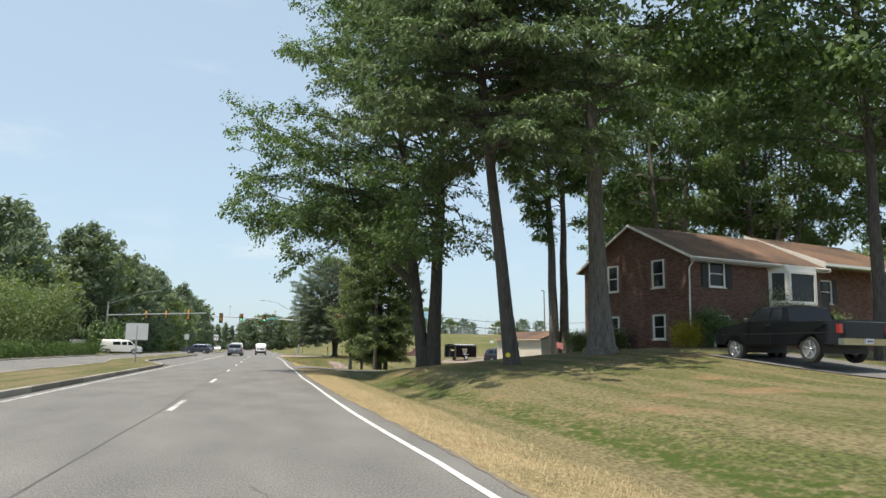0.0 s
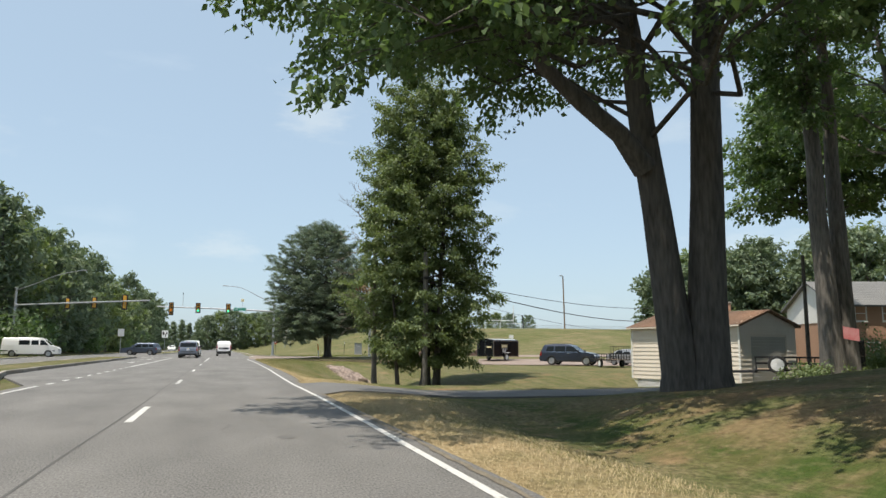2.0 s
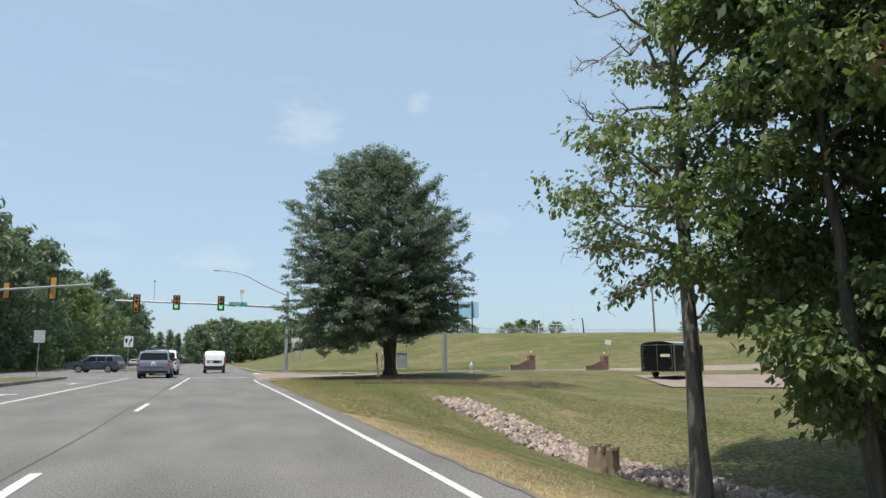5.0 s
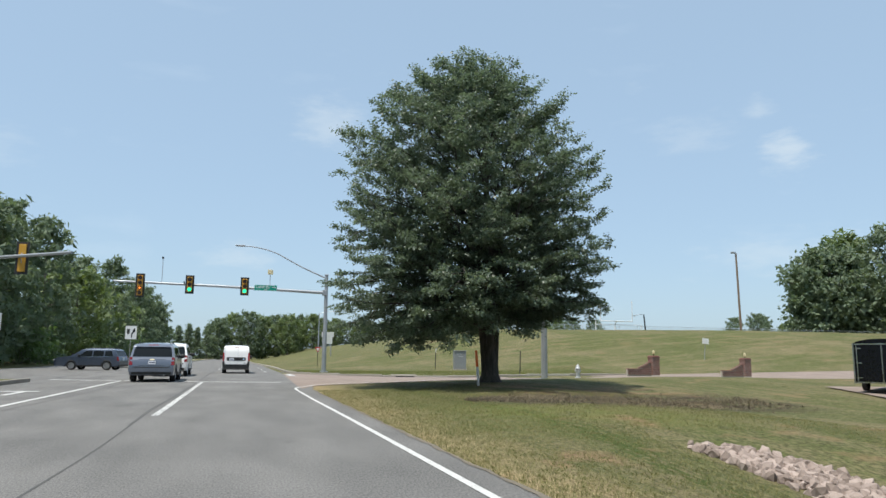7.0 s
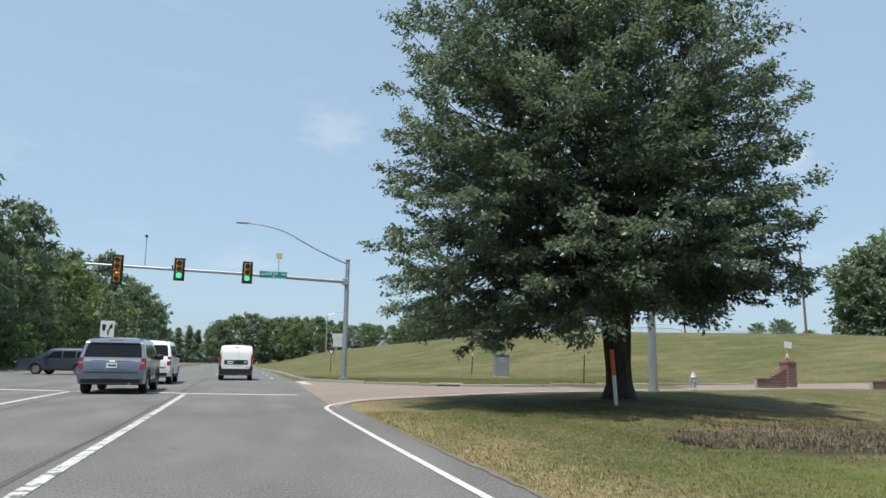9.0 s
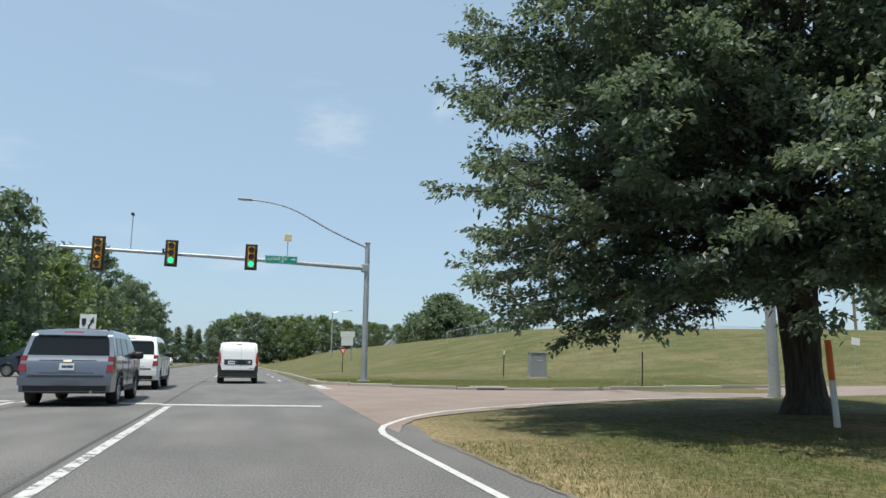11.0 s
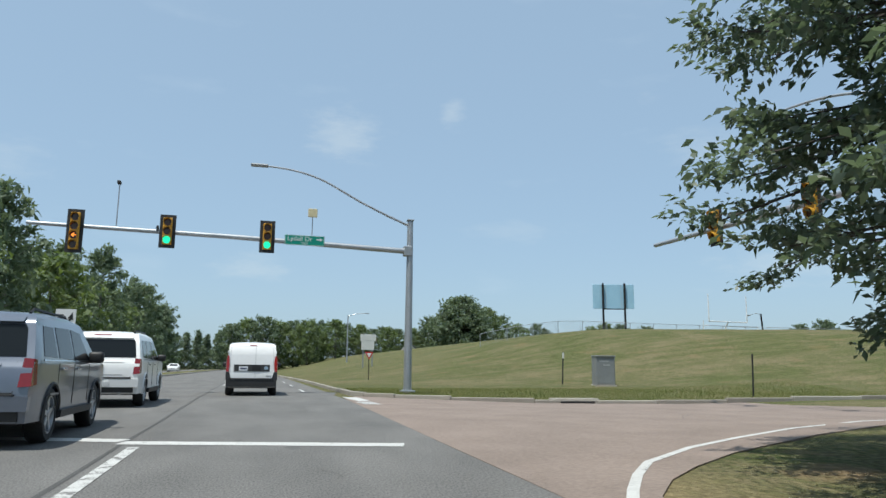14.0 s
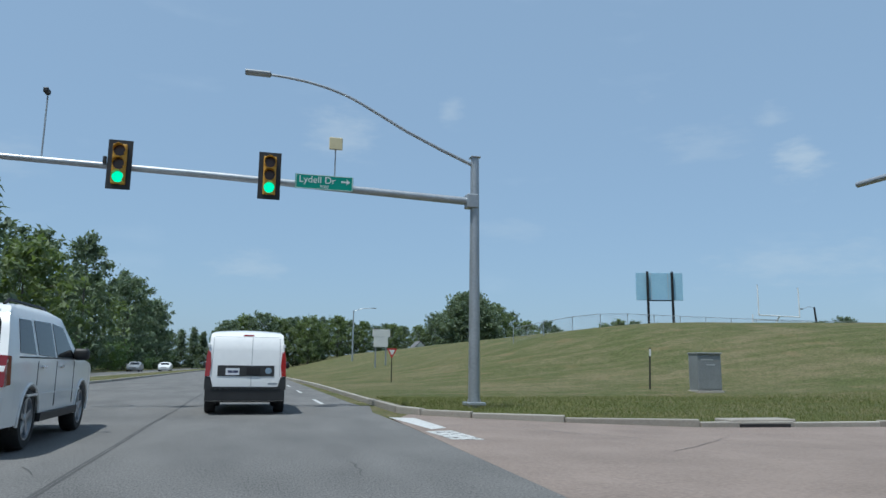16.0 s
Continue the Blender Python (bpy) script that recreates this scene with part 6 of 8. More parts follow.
class Car:
    """A vehicle on the ground plane, forward along +y, built from its side outline."""

    def __init__(self, name, label, category, m, length, width, outline, paint, belt, tumble=0.16, wheels=(0.2, 0.8), wheel_r=0.36, arch=0.07, sill=0.24, group="", nose=0.10, tail=0.05, clad=None):
        self.L, self.W, self.belt, self.tumble, self.nose, self.tailc = length, width, belt, tumble, nose, tail
        self.H = max(z for _, z in outline)
        self.root = thing(name, label, category, m, group)
        self.o = [(y - length / 2, z) for y, z in outline]
        self.wy = [w * length - length / 2 for w in wheels]
        ra = wheel_r + arch
        bottom = []
        for wy in sorted(self.wy, reverse=True):
            a0 = math.acos(min(1.0, max(-1, (sill - wheel_r) / ra)))
            for i in range(11):
                a = math.pi / 2 - a0 + (2 * a0) * i / 10 if False else a0 - 2 * a0 * i / 10
                bottom.append((wy + ra * math.sin(a), wheel_r + ra * math.cos(a)))
        pts = self.o + [(self.o[-1][0] - 0.02, sill)] + bottom + [(self.o[0][0] + 0.02, sill)]
        bm = bmesh.new()
        vs = [bm.verts.new((0, y, z)) for y, z in pts]
        f = bm.faces.new(vs)
        bmesh.ops.triangulate(bm, faces=[f], ngon_method='EAR_CLIP')
        ys = [-length / 2 + length * i / 14 for i in range(1, 14)]
        zs = [sill + 0.12, belt - 0.22, belt - 0.04, belt, belt + (self.H - belt) * 0.5, self.H - 0.10, self.H - 0.04]
        for axis, vals in ((1, ys), (2, zs)):
            for v in vals:
                co, no = [0, 0, 0], [0, 0, 0]
                co[axis], no[axis] = v, 1
                bmesh.ops.bisect_plane(bm, geom=bm.verts[:] + bm.edges[:] + bm.faces[:], plane_co=co, plane_no=no)
        side = bm.faces[:]
        edge = [e for e in bm.edges if len(e.link_faces) == 1]
        ring = {v for e in edge for v in e.verts}
        dup = bmesh.ops.duplicate(bm, geom=side)
        vmap = dup["vert_map"]
        cols = 6
        orig = list({v for f2 in side for v in f2.verts})
        rails = {}
        for v in orig:
            o = vmap[v]
            y, z = v.co.y, v.co.z
            w = self.w(y, z)
            o.co.x, v.co.x = w, -w
            if v in ring:
                mids = []
                for i in range(1, cols):
                    u = -1 + 2 * i / cols
                    crown = 0.035 * (1 - u * u) if z > self.H - 0.12 else 0.0
                    mids.append(bm.verts.new((w * u, y, z + crown * min(1.0, (z - self.H + 0.12) / 0.08))))
                rails[v] = [v, *mids, o]
        for e in edge:
            a, b = e.verts
            for i in range(cols):
                bm.faces.new((rails[a][i], rails[a][i + 1], rails[b][i + 1], rails[b][i]))
        self.body = part("body", bm, paint, self.root, smooth=38)
        for wy in self.wy:
            for s in (-1, 1):
                wheel(self.root, s * (width / 2 - 0.125), wy, wheel_r, 0.235)
        part("underbody", boxed((0, 0, sill + 0.06), (width * 0.8, length * 0.86, 0.2)), M["black"], self.root, "dark underbody")
        for wy in self.wy:
            part("wheel_well", boxed((0, wy, wheel_r + 0.12), (width - 0.18, 2 * ra - 0.06, wheel_r * 1.15)), M["black"], self.root)

    def w(self, y, z):
        t = max(0.0, (z - self.belt) / (self.H - self.belt))
        v = self.W / 2 * (1 - self.tumble * t)
        if z > self.H - 0.105:
            v -= 0.05 * ((z - self.H + 0.105) / 0.105) ** 1.5 * 1.6
        v -= 0.03 * max(0.0, (0.5 - z) / 0.3)
        u = y / (self.L / 2)
        if u > 0.72:
            v *= 1 - self.nose * ((u - 0.72) / 0.28) ** 2
        if u < -0.86:
            v *= 1 - self.tailc * ((-u - 0.86) / 0.14) ** 2
        return v

    def rear_y(self, z):
        r = []
        for y, zz in self.o:
            if r and zz <= r[-1][0]:
                break
            r.append((zz, y))
        return float(np.interp(z, [a for a, _ in r], [b for _, b in r]))

    def front_y(self, z, lo):
        r = []
        for y, zz in reversed(self.o):
            if r and zz < r[-1][0]:
                break
            r.append((zz, y))
        return float(np.interp(z, [a for a, _ in r], [b for _, b in r]))

    def side(self, name, poly, material, label="", out=0.006, thick=0.03, sides=(-1, 1)):
        """A panel on the side: points (y, z) from the rear."""
        for s in sides:
            bm = bmesh.new()
            pts = [(y - self.L / 2, z) for y, z in poly]
            a = [bm.verts.new((s * (self.w(y, z) + out), y, z)) for y, z in pts]
            b = [bm.verts.new((s * (self.w(y, z) + out - thick), y, z)) for y, z in pts]
            bm.faces.new(a)
            bm.faces.new(b[::-1])
            for i in range(len(a)):
                j = (i + 1) % len(a)
                bm.faces.new((a[i], b[i], b[j], a[j]))
            bmesh.ops.triangulate(bm, faces=bm.faces)
            part(name, bm, material, self.root, label)

    def back(self, name, poly, material, label="", out=0.008, thick=0.03, parent=None):
        """A panel on the tail: points (x, z)."""
        return part(name, slabbed_y([(x, self.rear_y(z) - out, z) for x, z in poly], thick), material, parent or self.root, label)

    def front(self, name, poly, material, label="", out=0.008, thick=0.03):
        return part(name, slabbed_y([(x, self.front_y(z, 0) + out, z) for x, z in poly], -thick), material, self.root, label)

    def plate(self, x, z, w=0.305, h=0.152, out=0.02):
        root = self.back("number_plate", rect(x, z, w, h), M["plate"], "small pale number plate", out, 0.012)
        y = self.rear_y(z) - out - 0.003
        for sx, w in ((-0.055, 0.10), (0.065, 0.12)):
            part("bar", boxed((x + sx, y, z), (w, 0.004, 0.055)), M["plate_ink"], root)

    def mirror(self, y, z, material):
        for s in (-1, 1):
            x = s * (self.w(y - self.L / 2, z) + 0.12)
            part("mirror", boxed((x, y - self.L / 2, z), (0.24, 0.13, 0.19), bevel=0.05), material, self.root, smooth=50)

    def handle(self, y, z, material):
        for s in (-1, 1):
            part("door_handle", boxed((s * (self.w(y - self.L / 2, z) + 0.02), y - self.L / 2, z), (0.03, 0.2, 0.035), bevel=0.01), material, self.root)

    def seam(self, pts, material=None):
        for s in (-1, 1):
            line = [(s * (self.w(y - self.L / 2, z) + 0.001), y - self.L / 2, z) for y, z in pts]
            part("door_seam", piped(line, 0.006, 4), material or M["black"], self.root)


def slabbed_y(poly, thick):
    return slabbed(poly, (0, thick, 0))


def rect(x, z, w, h):
    return [(x - w / 2, z - h / 2), (x + w / 2, z - h / 2), (x + w / 2, z + h / 2), (x - w / 2, z + h / 2)]


# White delivery van in the near lane.
van = Car("delivery_van", "white delivery van with black lower trim, seen from behind", "van", pose(-0.31, 122.4 + 2.37, 0.006), 4.74, 1.83,
          [(0.0, 0.34), (0.0, 0.62), (0.03, 0.95), (0.09, 1.45), (0.16, 1.74), (0.30, 1.85), (0.8, 1.90), (2.2, 1.90), (2.9, 1.84), (3.35, 1.66), (3.85, 1.22), (4.4, 1.05), (4.66, 0.86), (4.74, 0.6), (4.72, 0.34)],
          M["car_white"], 1.05, 0.115, (0.185, 0.80), 0.33, 0.05, 0.30)
van.back("bumper", rect(0, 0.44, 1.76, 0.26), M["black"], "black plastic rear bumper", 0.07, 0.12)
van.back("bumper_step", rect(0, 0.60, 1.50, 0.05), M["black"], "", 0.085, 0.1)
van.back("tail_trim", rect(0.0, 0.985, 1.26, 0.24), M["black"], "black handle strip with plate recess", 0.012, 0.03)
van.plate(-0.30, 0.965)
van.back("door_latch", rect(0.16, 0.985, 0.30, 0.16), M["black_metal"], "", 0.03, 0.03)
van.back("badge", [(0.50 + 0.075 * math.cos(i * 0.524), 0.985 + 0.075 * math.sin(i * 0.524)) for i in range(12)], M["chrome"], "round chrome badge", 0.02, 0.01)
van.back("badge", rect(0.60, 0.70, 0.2, 0.035), M["steel"], "small grey badge", 0.006, 0.01)
van.back("high_brake_light", rect(0.02, 1.80, 0.24, 0.035), M["tail"], "red high brake light", 0.02, 0.03)
for s in (-1, 1):
    van.back("tail_lamp", [(s * 0.80, 0.86), (s * 0.90, 0.86), (s * 0.885, 1.30), (s * 0.86, 1.44), (s * 0.80, 1.40), (s * 0.775, 1.1)], M["tail_lit"], "tall lit red tail lamp", 0.02, 0.06)
    van.back("corner_trim", [(s * 0.70, 0.56), (s * 0.905, 0.56), (s * 0.90, 0.86), (s * 0.78, 0.84)], M["black"], "black corner trim", 0.01, 0.05)
    part("hinge", boxed((s * 0.84, van.rear_y(1.5) - 0.01, 1.55), (0.05, 0.05, 0.09), bevel=0.01), M["car_white"], van.root)
zs = [0.62, 0.75, 0.86, 1.11, 1.2, 1.3, 1.45, 1.55, 1.65, 1.74]
part("door_gap", piped([(0.12, van.rear_y(z) - 0.001, z) for z in zs], 0.006, 6), M["steel"], van.root)
part("door_gap", piped([(x, van.rear_y(1.76) - 0.001, 1.76) for x in (-0.72, 0.0, 0.72)], 0.006, 6), M["steel"], van.root)
for s in (-1, 1):
    part("door_gap", piped([(s * (0.755 - 0.03 * max(0, z - 1.3)), van.rear_y(z) - 0.001, z) for z in zs[2:]], 0.005, 6), M["steel"], van.root)
van.side("side_trim", [(0.05, 0.32), (0.62, 0.34), (0.62, 0.6), (0.05, 0.86)], M["black"], "black side cladding", 0.01)
van.side("side_trim", [(1.45, 0.34), (3.2, 0.34), (3.2, 0.52), (1.45, 0.52)], M["black"], "", 0.01)
van.side("side_window", [(2.55, 1.08), (3.62, 1.08), (3.25, 1.58), (2.6, 1.62)], M["glass"], "dark cab window")
van.front("windscreen", [(-0.72, 1.25), (0.72, 1.25), (0.66, 1.62), (-0.66, 1.62)], M["glass"])
van.mirror(3.45, 1.12, M["black"])
van.seam([(2.45, 0.4), (2.45, 1.7)])


def big_suv(name, label, m, paint, lit, length=5.18, width=2.02, height=1.89, group="", rails=True):
    k = height / 1.89
    c = Car(name, label, "suv", m, length, width,
            [(0.02, 0.45 * k), (0.0, 0.62 * k), (0.05, 1.05 * k), (0.12, 1.18 * k), (0.36, 1.72 * k), (0.52, 1.83 * k), (1.2, 1.89 * k), (2.4, 1.885 * k), (2.95, 1.80 * k), (3.75, 1.22 * k), (4.5, 1.13 * k), (5.0, 1.02 * k), (5.16, 0.8 * k), (5.14, 0.42 * k)],
            paint, 1.14 * k, 0.17, (0.205, 0.785), 0.395 * k, 0.05, 0.34 * k)
    sc = length / 5.18

    def P(pts):
        return [(y * sc, z * k) for y, z in pts]
    hw = width / 2
    c.back("rear_window", [(-hw * .86, 1.23 * k), (hw * .86, 1.23 * k), (hw * .80, 1.62 * k), (hw * .77, 1.68 * k), (-hw * .77, 1.68 * k), (-hw * .80, 1.62 * k)], M["glass"], "dark rear window")
    c.back("tailgate_trim", rect(0, 1.12 * k, hw * 1.2, 0.022), paint, "", 0.016)
    c.back("tailgate_trim", rect(0, 0.80 * k, hw * 1.15, 0.012), M["black"], "", 0.004)
    c.back("tailgate_gap", rect(0, 0.735 * k, hw * 1.55, 0.022), M["black"], "dark gap above the bumper", 0.004)
    for s in (-1, 1):
        c.back("tailgate_gap", rect(s * hw * .775, 0.95 * k, 0.012, 0.42 * k), M["black"], "", 0.003)
    c.back("bumper", [(-hw * .97, 0.50 * k), (hw * .97, 0.50 * k), (hw * .98, 0.70 * k), (-hw * .98, 0.70 * k)], paint, "painted rear bumper", 0.06, 0.12)
    c.back("bumper_step", rect(0, 0.715 * k, width * 0.80, 0.018), M["black"], "dark bumper step", 0.066, 0.1)
    c.back("hitch_cover", rect(0, 0.58 * k, hw * 0.62, 0.11 * k), paint, "", 0.072, 0.03)
    c.back("lower_bumper", rect(0, 0.43 * k, width * 0.86, 0.13 * k), M["black"], "black lower bumper", 0.02, 0.12)
    part("exhaust", piped([(hw * .55, -length / 2 + 0.5, 0.36 * k), (hw * .55, -length / 2 - 0.02, 0.35 * k)], 0.035, 8), M["steel"], c.root)
    c.plate(0.0, 0.95 * k)
    c.back("badge", rect(0, 1.09 * k, 0.17, 0.05), M["cream"], "small gold badge", 0.022, 0.01)
    for s in (-1, 1):
        c.back("tail_lamp", [(s * hw * .83, 0.82 * k), (s * hw * .985, 0.83 * k), (s * hw * .97, 1.20 * k), (s * hw * .85, 1.21 * k)], M["tail"], "red tail lamp", 0.03, 0.1)
    c.side("tail_lamp_side", P([(0.02, 0.83), (0.20, 0.85), (0.19, 1.19), (0.13, 1.20)]), M["tail"], "red lamp wrapping the corner", 0.012)
    for wy in c.wy:
        for s in (-1, 1):
            ra = 0.395 * k + 0.055
            pts = []
            for i in range(13):
                a = -1.75 + 3.5 * i / 12
                y, z = wy + ra * math.sin(a), 0.395 * k + ra * math.cos(a)
                pts.append((s * (c.w(y, z) + 0.004), y, z))
            part("wheel_arch", piped(pts, 0.022, 6), paint if lit else M["black"], c.root)
    c.side("window_trim", P([(0.5, 1.175), (3.5, 1.175), (3.5, 1.195), (0.5, 1.195)]), M["chrome"] if not lit else M["black"], "thin trim below the side windows", 0.008, 0.02)
    c.side("side_crease", P([(0.9, 0.68), (3.9, 0.68), (3.9, 0.71), (0.9, 0.71)]), paint, "", 0.012, 0.03)
    c.back("high_brake_light", rect(0, 1.80 * k, 0.4, 0.03), M["tail"], "", 0.03, 0.05)
    c.back("spoiler", rect(0, 1.75 * k, width * 0.74, 0.06), paint, "", 0.06, 0.16)
    for poly in ([(0.55, 1.24), (1.25, 1.22), (1.25, 1.68), (0.72, 1.68)], [(1.38, 1.22), (2.25, 1.20), (2.25, 1.70), (1.38, 1.69)], [(2.35, 1.20), (3.45, 1.20), (2.95, 1.66), (2.35, 1.70)]):
        c.side("side_window", P(poly), M["glass"], "dark side window")
    c.side("sill_trim", P([(1.45, 0.33), (3.6, 0.33), (3.6, 0.44), (1.45, 0.44)]), M["black"], "black running board", 0.06, 0.1)
    c.front("windscreen", [(-hw * .8, 1.30 * k), (hw * .8, 1.30 * k), (hw * .72, 1.72 * k), (-hw * .72, 1.72 * k)], M["glass"])
    for s in (-1, 1):
        c.front("headlight", [(s * hw * .5, 0.82 * k), (s * hw * .88, 0.82 * k), (s * hw * .88, 0.98 * k), (s * hw * .5, 0.95 * k)], M["headlight"])
    c.front("grille", [(-hw * .45, 0.6 * k), (hw * .45, 0.6 * k), (hw * .45, 0.95 * k), (-hw * .45, 0.95 * k)], M["black"])
    c.mirror(3.42 * sc, 1.26 * k, M["black"])
    c.handle(1.55 * sc, 1.06 * k, M["chrome"])
    c.handle(2.55 * sc, 1.06 * k, M["chrome"])
    for y in (1.32, 2.30, 3.40):
        c.seam(P([(y, 0.5), (y, 1.14)]))
    if rails:
        for s in (-1, 1):
            x = s * hw * 0.70
            part("roof_rail", piped([(x, -length / 2 + 0.7, 1.86 * k), (x, -length / 2 + 0.85, 1.93 * k), (x, -length / 2 + 2.5, 1.93 * k), (x, -length / 2 + 2.7, 1.86 * k)], 0.022, 6), M["black_metal"], c.root)
    return c


big_suv("white_suv", "large white suv with dark rear window in the next lane", pose(-4.02, 114.7 + 2.59, 0.006), M["car_white"], True)
big_suv("grey_suv", "blue-grey metallic suv with chrome handles in the next lane", pose(-3.92, 105.2 + 2.45, 0.006), M["car_grey"], False, 4.85, 1.95, 1.74)
big_suv("blue_crossover", "dark blue crossover crossing the junction", pose(-11.2, 133.4, 0.0, 0, 0, 76), M["car_blue"], False, 4.7, 1.9, 1.68)
big_suv("navy_suv", "dark navy suv parked behind the lawn", pose(30.3, 84.9, ground_z(30.3, 84.9) + 0.05, 0, 0, -134), M["car_navy"], False, 5.6, 2.0, 1.88)


def sedan(name, label, m, paint, length=4.75, width=1.82):
    c = Car(name, label, "car", m, length, width,
            [(0.03, 0.42), (0.0, 0.6), (0.05, 0.9), (0.7, 0.98), (1.25, 1.34), (1.9, 1.44), (2.5, 1.43), (3.4, 0.98), (4.2, 0.88), (4.65, 0.72), (4.74, 0.5), (4.72, 0.32)],
            paint, 0.94, 0.2, (0.21, 0.80), 0.32, 0.05, 0.24)
    hw = width / 2
    for poly in ([(1.05, 1.0), (2.0, 0.99), (2.0, 1.36), (1.45, 1.34)], [(2.1, 0.99), (3.15, 0.99), (2.55, 1.36), (2.1, 1.37)]):
        c.side("side_window", poly, M["glass"], "dark side window")
    c.front("windscreen", [(-hw * .75, 1.03), (hw * .75, 1.03), (hw * .64, 1.38), (-hw * .64, 1.38)], M["glass"])
    c.front("grille", rect(0, 0.55, 0.9, 0.16), M["black"])
    for s in (-1, 1):
        c.front("headlight", rect(s * hw * 0.7, 0.72, 0.36, 0.12), M["headlight"])
        c.back("tail_lamp", rect(s * hw * 0.75, 0.8, 0.36, 0.14), M["tail"])
    c.mirror(3.2, 1.0, paint)
    return c


sedan("grey_sedan", "grey sedan parked nose-out on the gravel", pose(35.3, 82.9, ground_z(35.3, 82.9) + 0.05, 0, 0, -163), M["car_silver"])
for x, y, p in ((-13.6, 232, "car_white"), (-16.8, 222, "car_silver")):
    sedan("oncoming_car", "pale oncoming car far down the road", pose(x, y, 0.0, 0, 0, 180), M[p])


def pickup(name, label, m, paint, length=5.9, width=2.0, k=1.0):
    c = Car(name, label, "pickup truck", m, length, width,
            [(0.02, 0.62), (0.0, 0.75), (0.0, 1.27), (0.08, 1.31), (2.0, 1.32), (2.06, 1.36), (2.2, 1.84), (2.4, 1.90), (3.35, 1.88), (3.6, 1.80), (4.15, 1.36), (5.1, 1.26), (5.6, 1.16), (5.86, 0.98), (5.88, 0.6), (5.84, 0.48)],
            paint, 1.33, 0.17, (0.205, 0.80), 0.42, 0.09, 0.58)
    hw = width / 2
    part("load_bed", boxed((0, -length / 2 + 1.0, 1.325), (width * 0.8, 1.75, 0.03)), M["black"], c.root, "dark open load bed")
    c.back("tail_gate", rect(0, 1.02, width * 0.74, 0.46), paint, "black tailgate", 0.01, 0.03)
    c.back("bumper", rect(0, 0.66, width * 0.98, 0.2), M["chrome"], "chrome rear bumper", 0.16, 0.2)
    c.plate(0.0, 0.68, out=0.19)
    for s in (-1, 1):
        c.back("tail_lamp", rect(s * hw * 0.91, 1.06, 0.13, 0.28), M["tail_lit"] if k > 1 else M["tail"], "orange-red tail lamp", 0.012, 0.12)
        c.front("headlight", rect(s * hw * 0.68, 0.98, 0.36, 0.2), M["headlight"])
    c.front("grille", rect(0, 0.92, 1.0, 0.34), M["chrome"])
    c.front("bumper", rect(0, 0.60, width * 0.92, 0.18), M["chrome"], "chrome front bumper", 0.08, 0.1)
    for poly in ([(2.35, 1.38), (2.85, 1.38), (2.85, 1.80), (2.42, 1.80)], [(2.95, 1.38), (4.0, 1.38), (3.6, 1.76), (2.95, 1.80)]):
        c.side("side_window", poly, M["glass"], "dark side window")
    c.side("trim_strip", [(0.4, 0.93), (5.4, 0.93), (5.4, 0.96), (0.4, 0.96)], M["black_metal"], "thin dark side strip", 0.012)
    c.front("windscreen", [(-hw * .8, 1.40), (hw * .8, 1.40), (hw * .7, 1.78), (-hw * .7, 1.78)], M["glass"])
    c.mirror(3.9, 1.42, M["black"])
    c.handle(2.95, 1.22, M["black_metal"])
    c.seam([(2.9, 0.55), (2.9, 1.34)])
    c.seam([(4.0, 0.55), (4.0, 1.34)])
    return c


TX, TY = 17.9, 18.5
pickup("black_pickup", "shiny black pickup truck parked in the yard", pose(TX, TY, ground_z(TX, TY) + 0.05, 0, 0, 3), M["car_black"], k=1.1)
pickup("white_pickup", "white pickup truck parked behind the trailer", pose(39.2, 84.7, ground_z(39.2, 84.7) + 0.05, 0, 0, -165), M["car_white"])

pv = Car("passenger_van", "white passenger van waiting at the side street", "van", pose(-20.4, 113.4, 0.0, 0, 0, -88), 5.6, 2.0,
         [(0.0, 0.4), (0.0, 0.7), (0.04, 1.2), (0.10, 1.9), (0.22, 2.05), (2.5, 2.08), (3.7, 2.04), (4.1, 1.9), (4.75, 1.25), (5.3, 1.08), (5.55, 0.9), (5.58, 0.4)], M["car_white"], 1.25, 0.1, (0.2, 0.82), 0.35, 0.06, 0.32)
for poly in ([(1.7, 1.3), (2.75, 1.3), (2.75, 1.78), (1.7, 1.78)], [(2.9, 1.3), (3.6, 1.3), (3.6, 1.78), (2.9, 1.78)], [(3.75, 1.28), (4.6, 1.28), (4.1, 1.78), (3.75, 1.8)]):
    pv.side("side_window", poly, M["glass"], "dark side window")
pv.side("side_trim", [(0.2, 0.62), (5.2, 0.62), (5.2, 0.72), (0.2, 0.72)], M["black"], "grey rub strip", 0.012)
pv.front("windscreen", [(-0.8, 1.3), (0.8, 1.3), (0.74, 1.85), (-0.74, 1.85)], M["glass"])
pv.mirror(4.4, 1.35, M["black"])


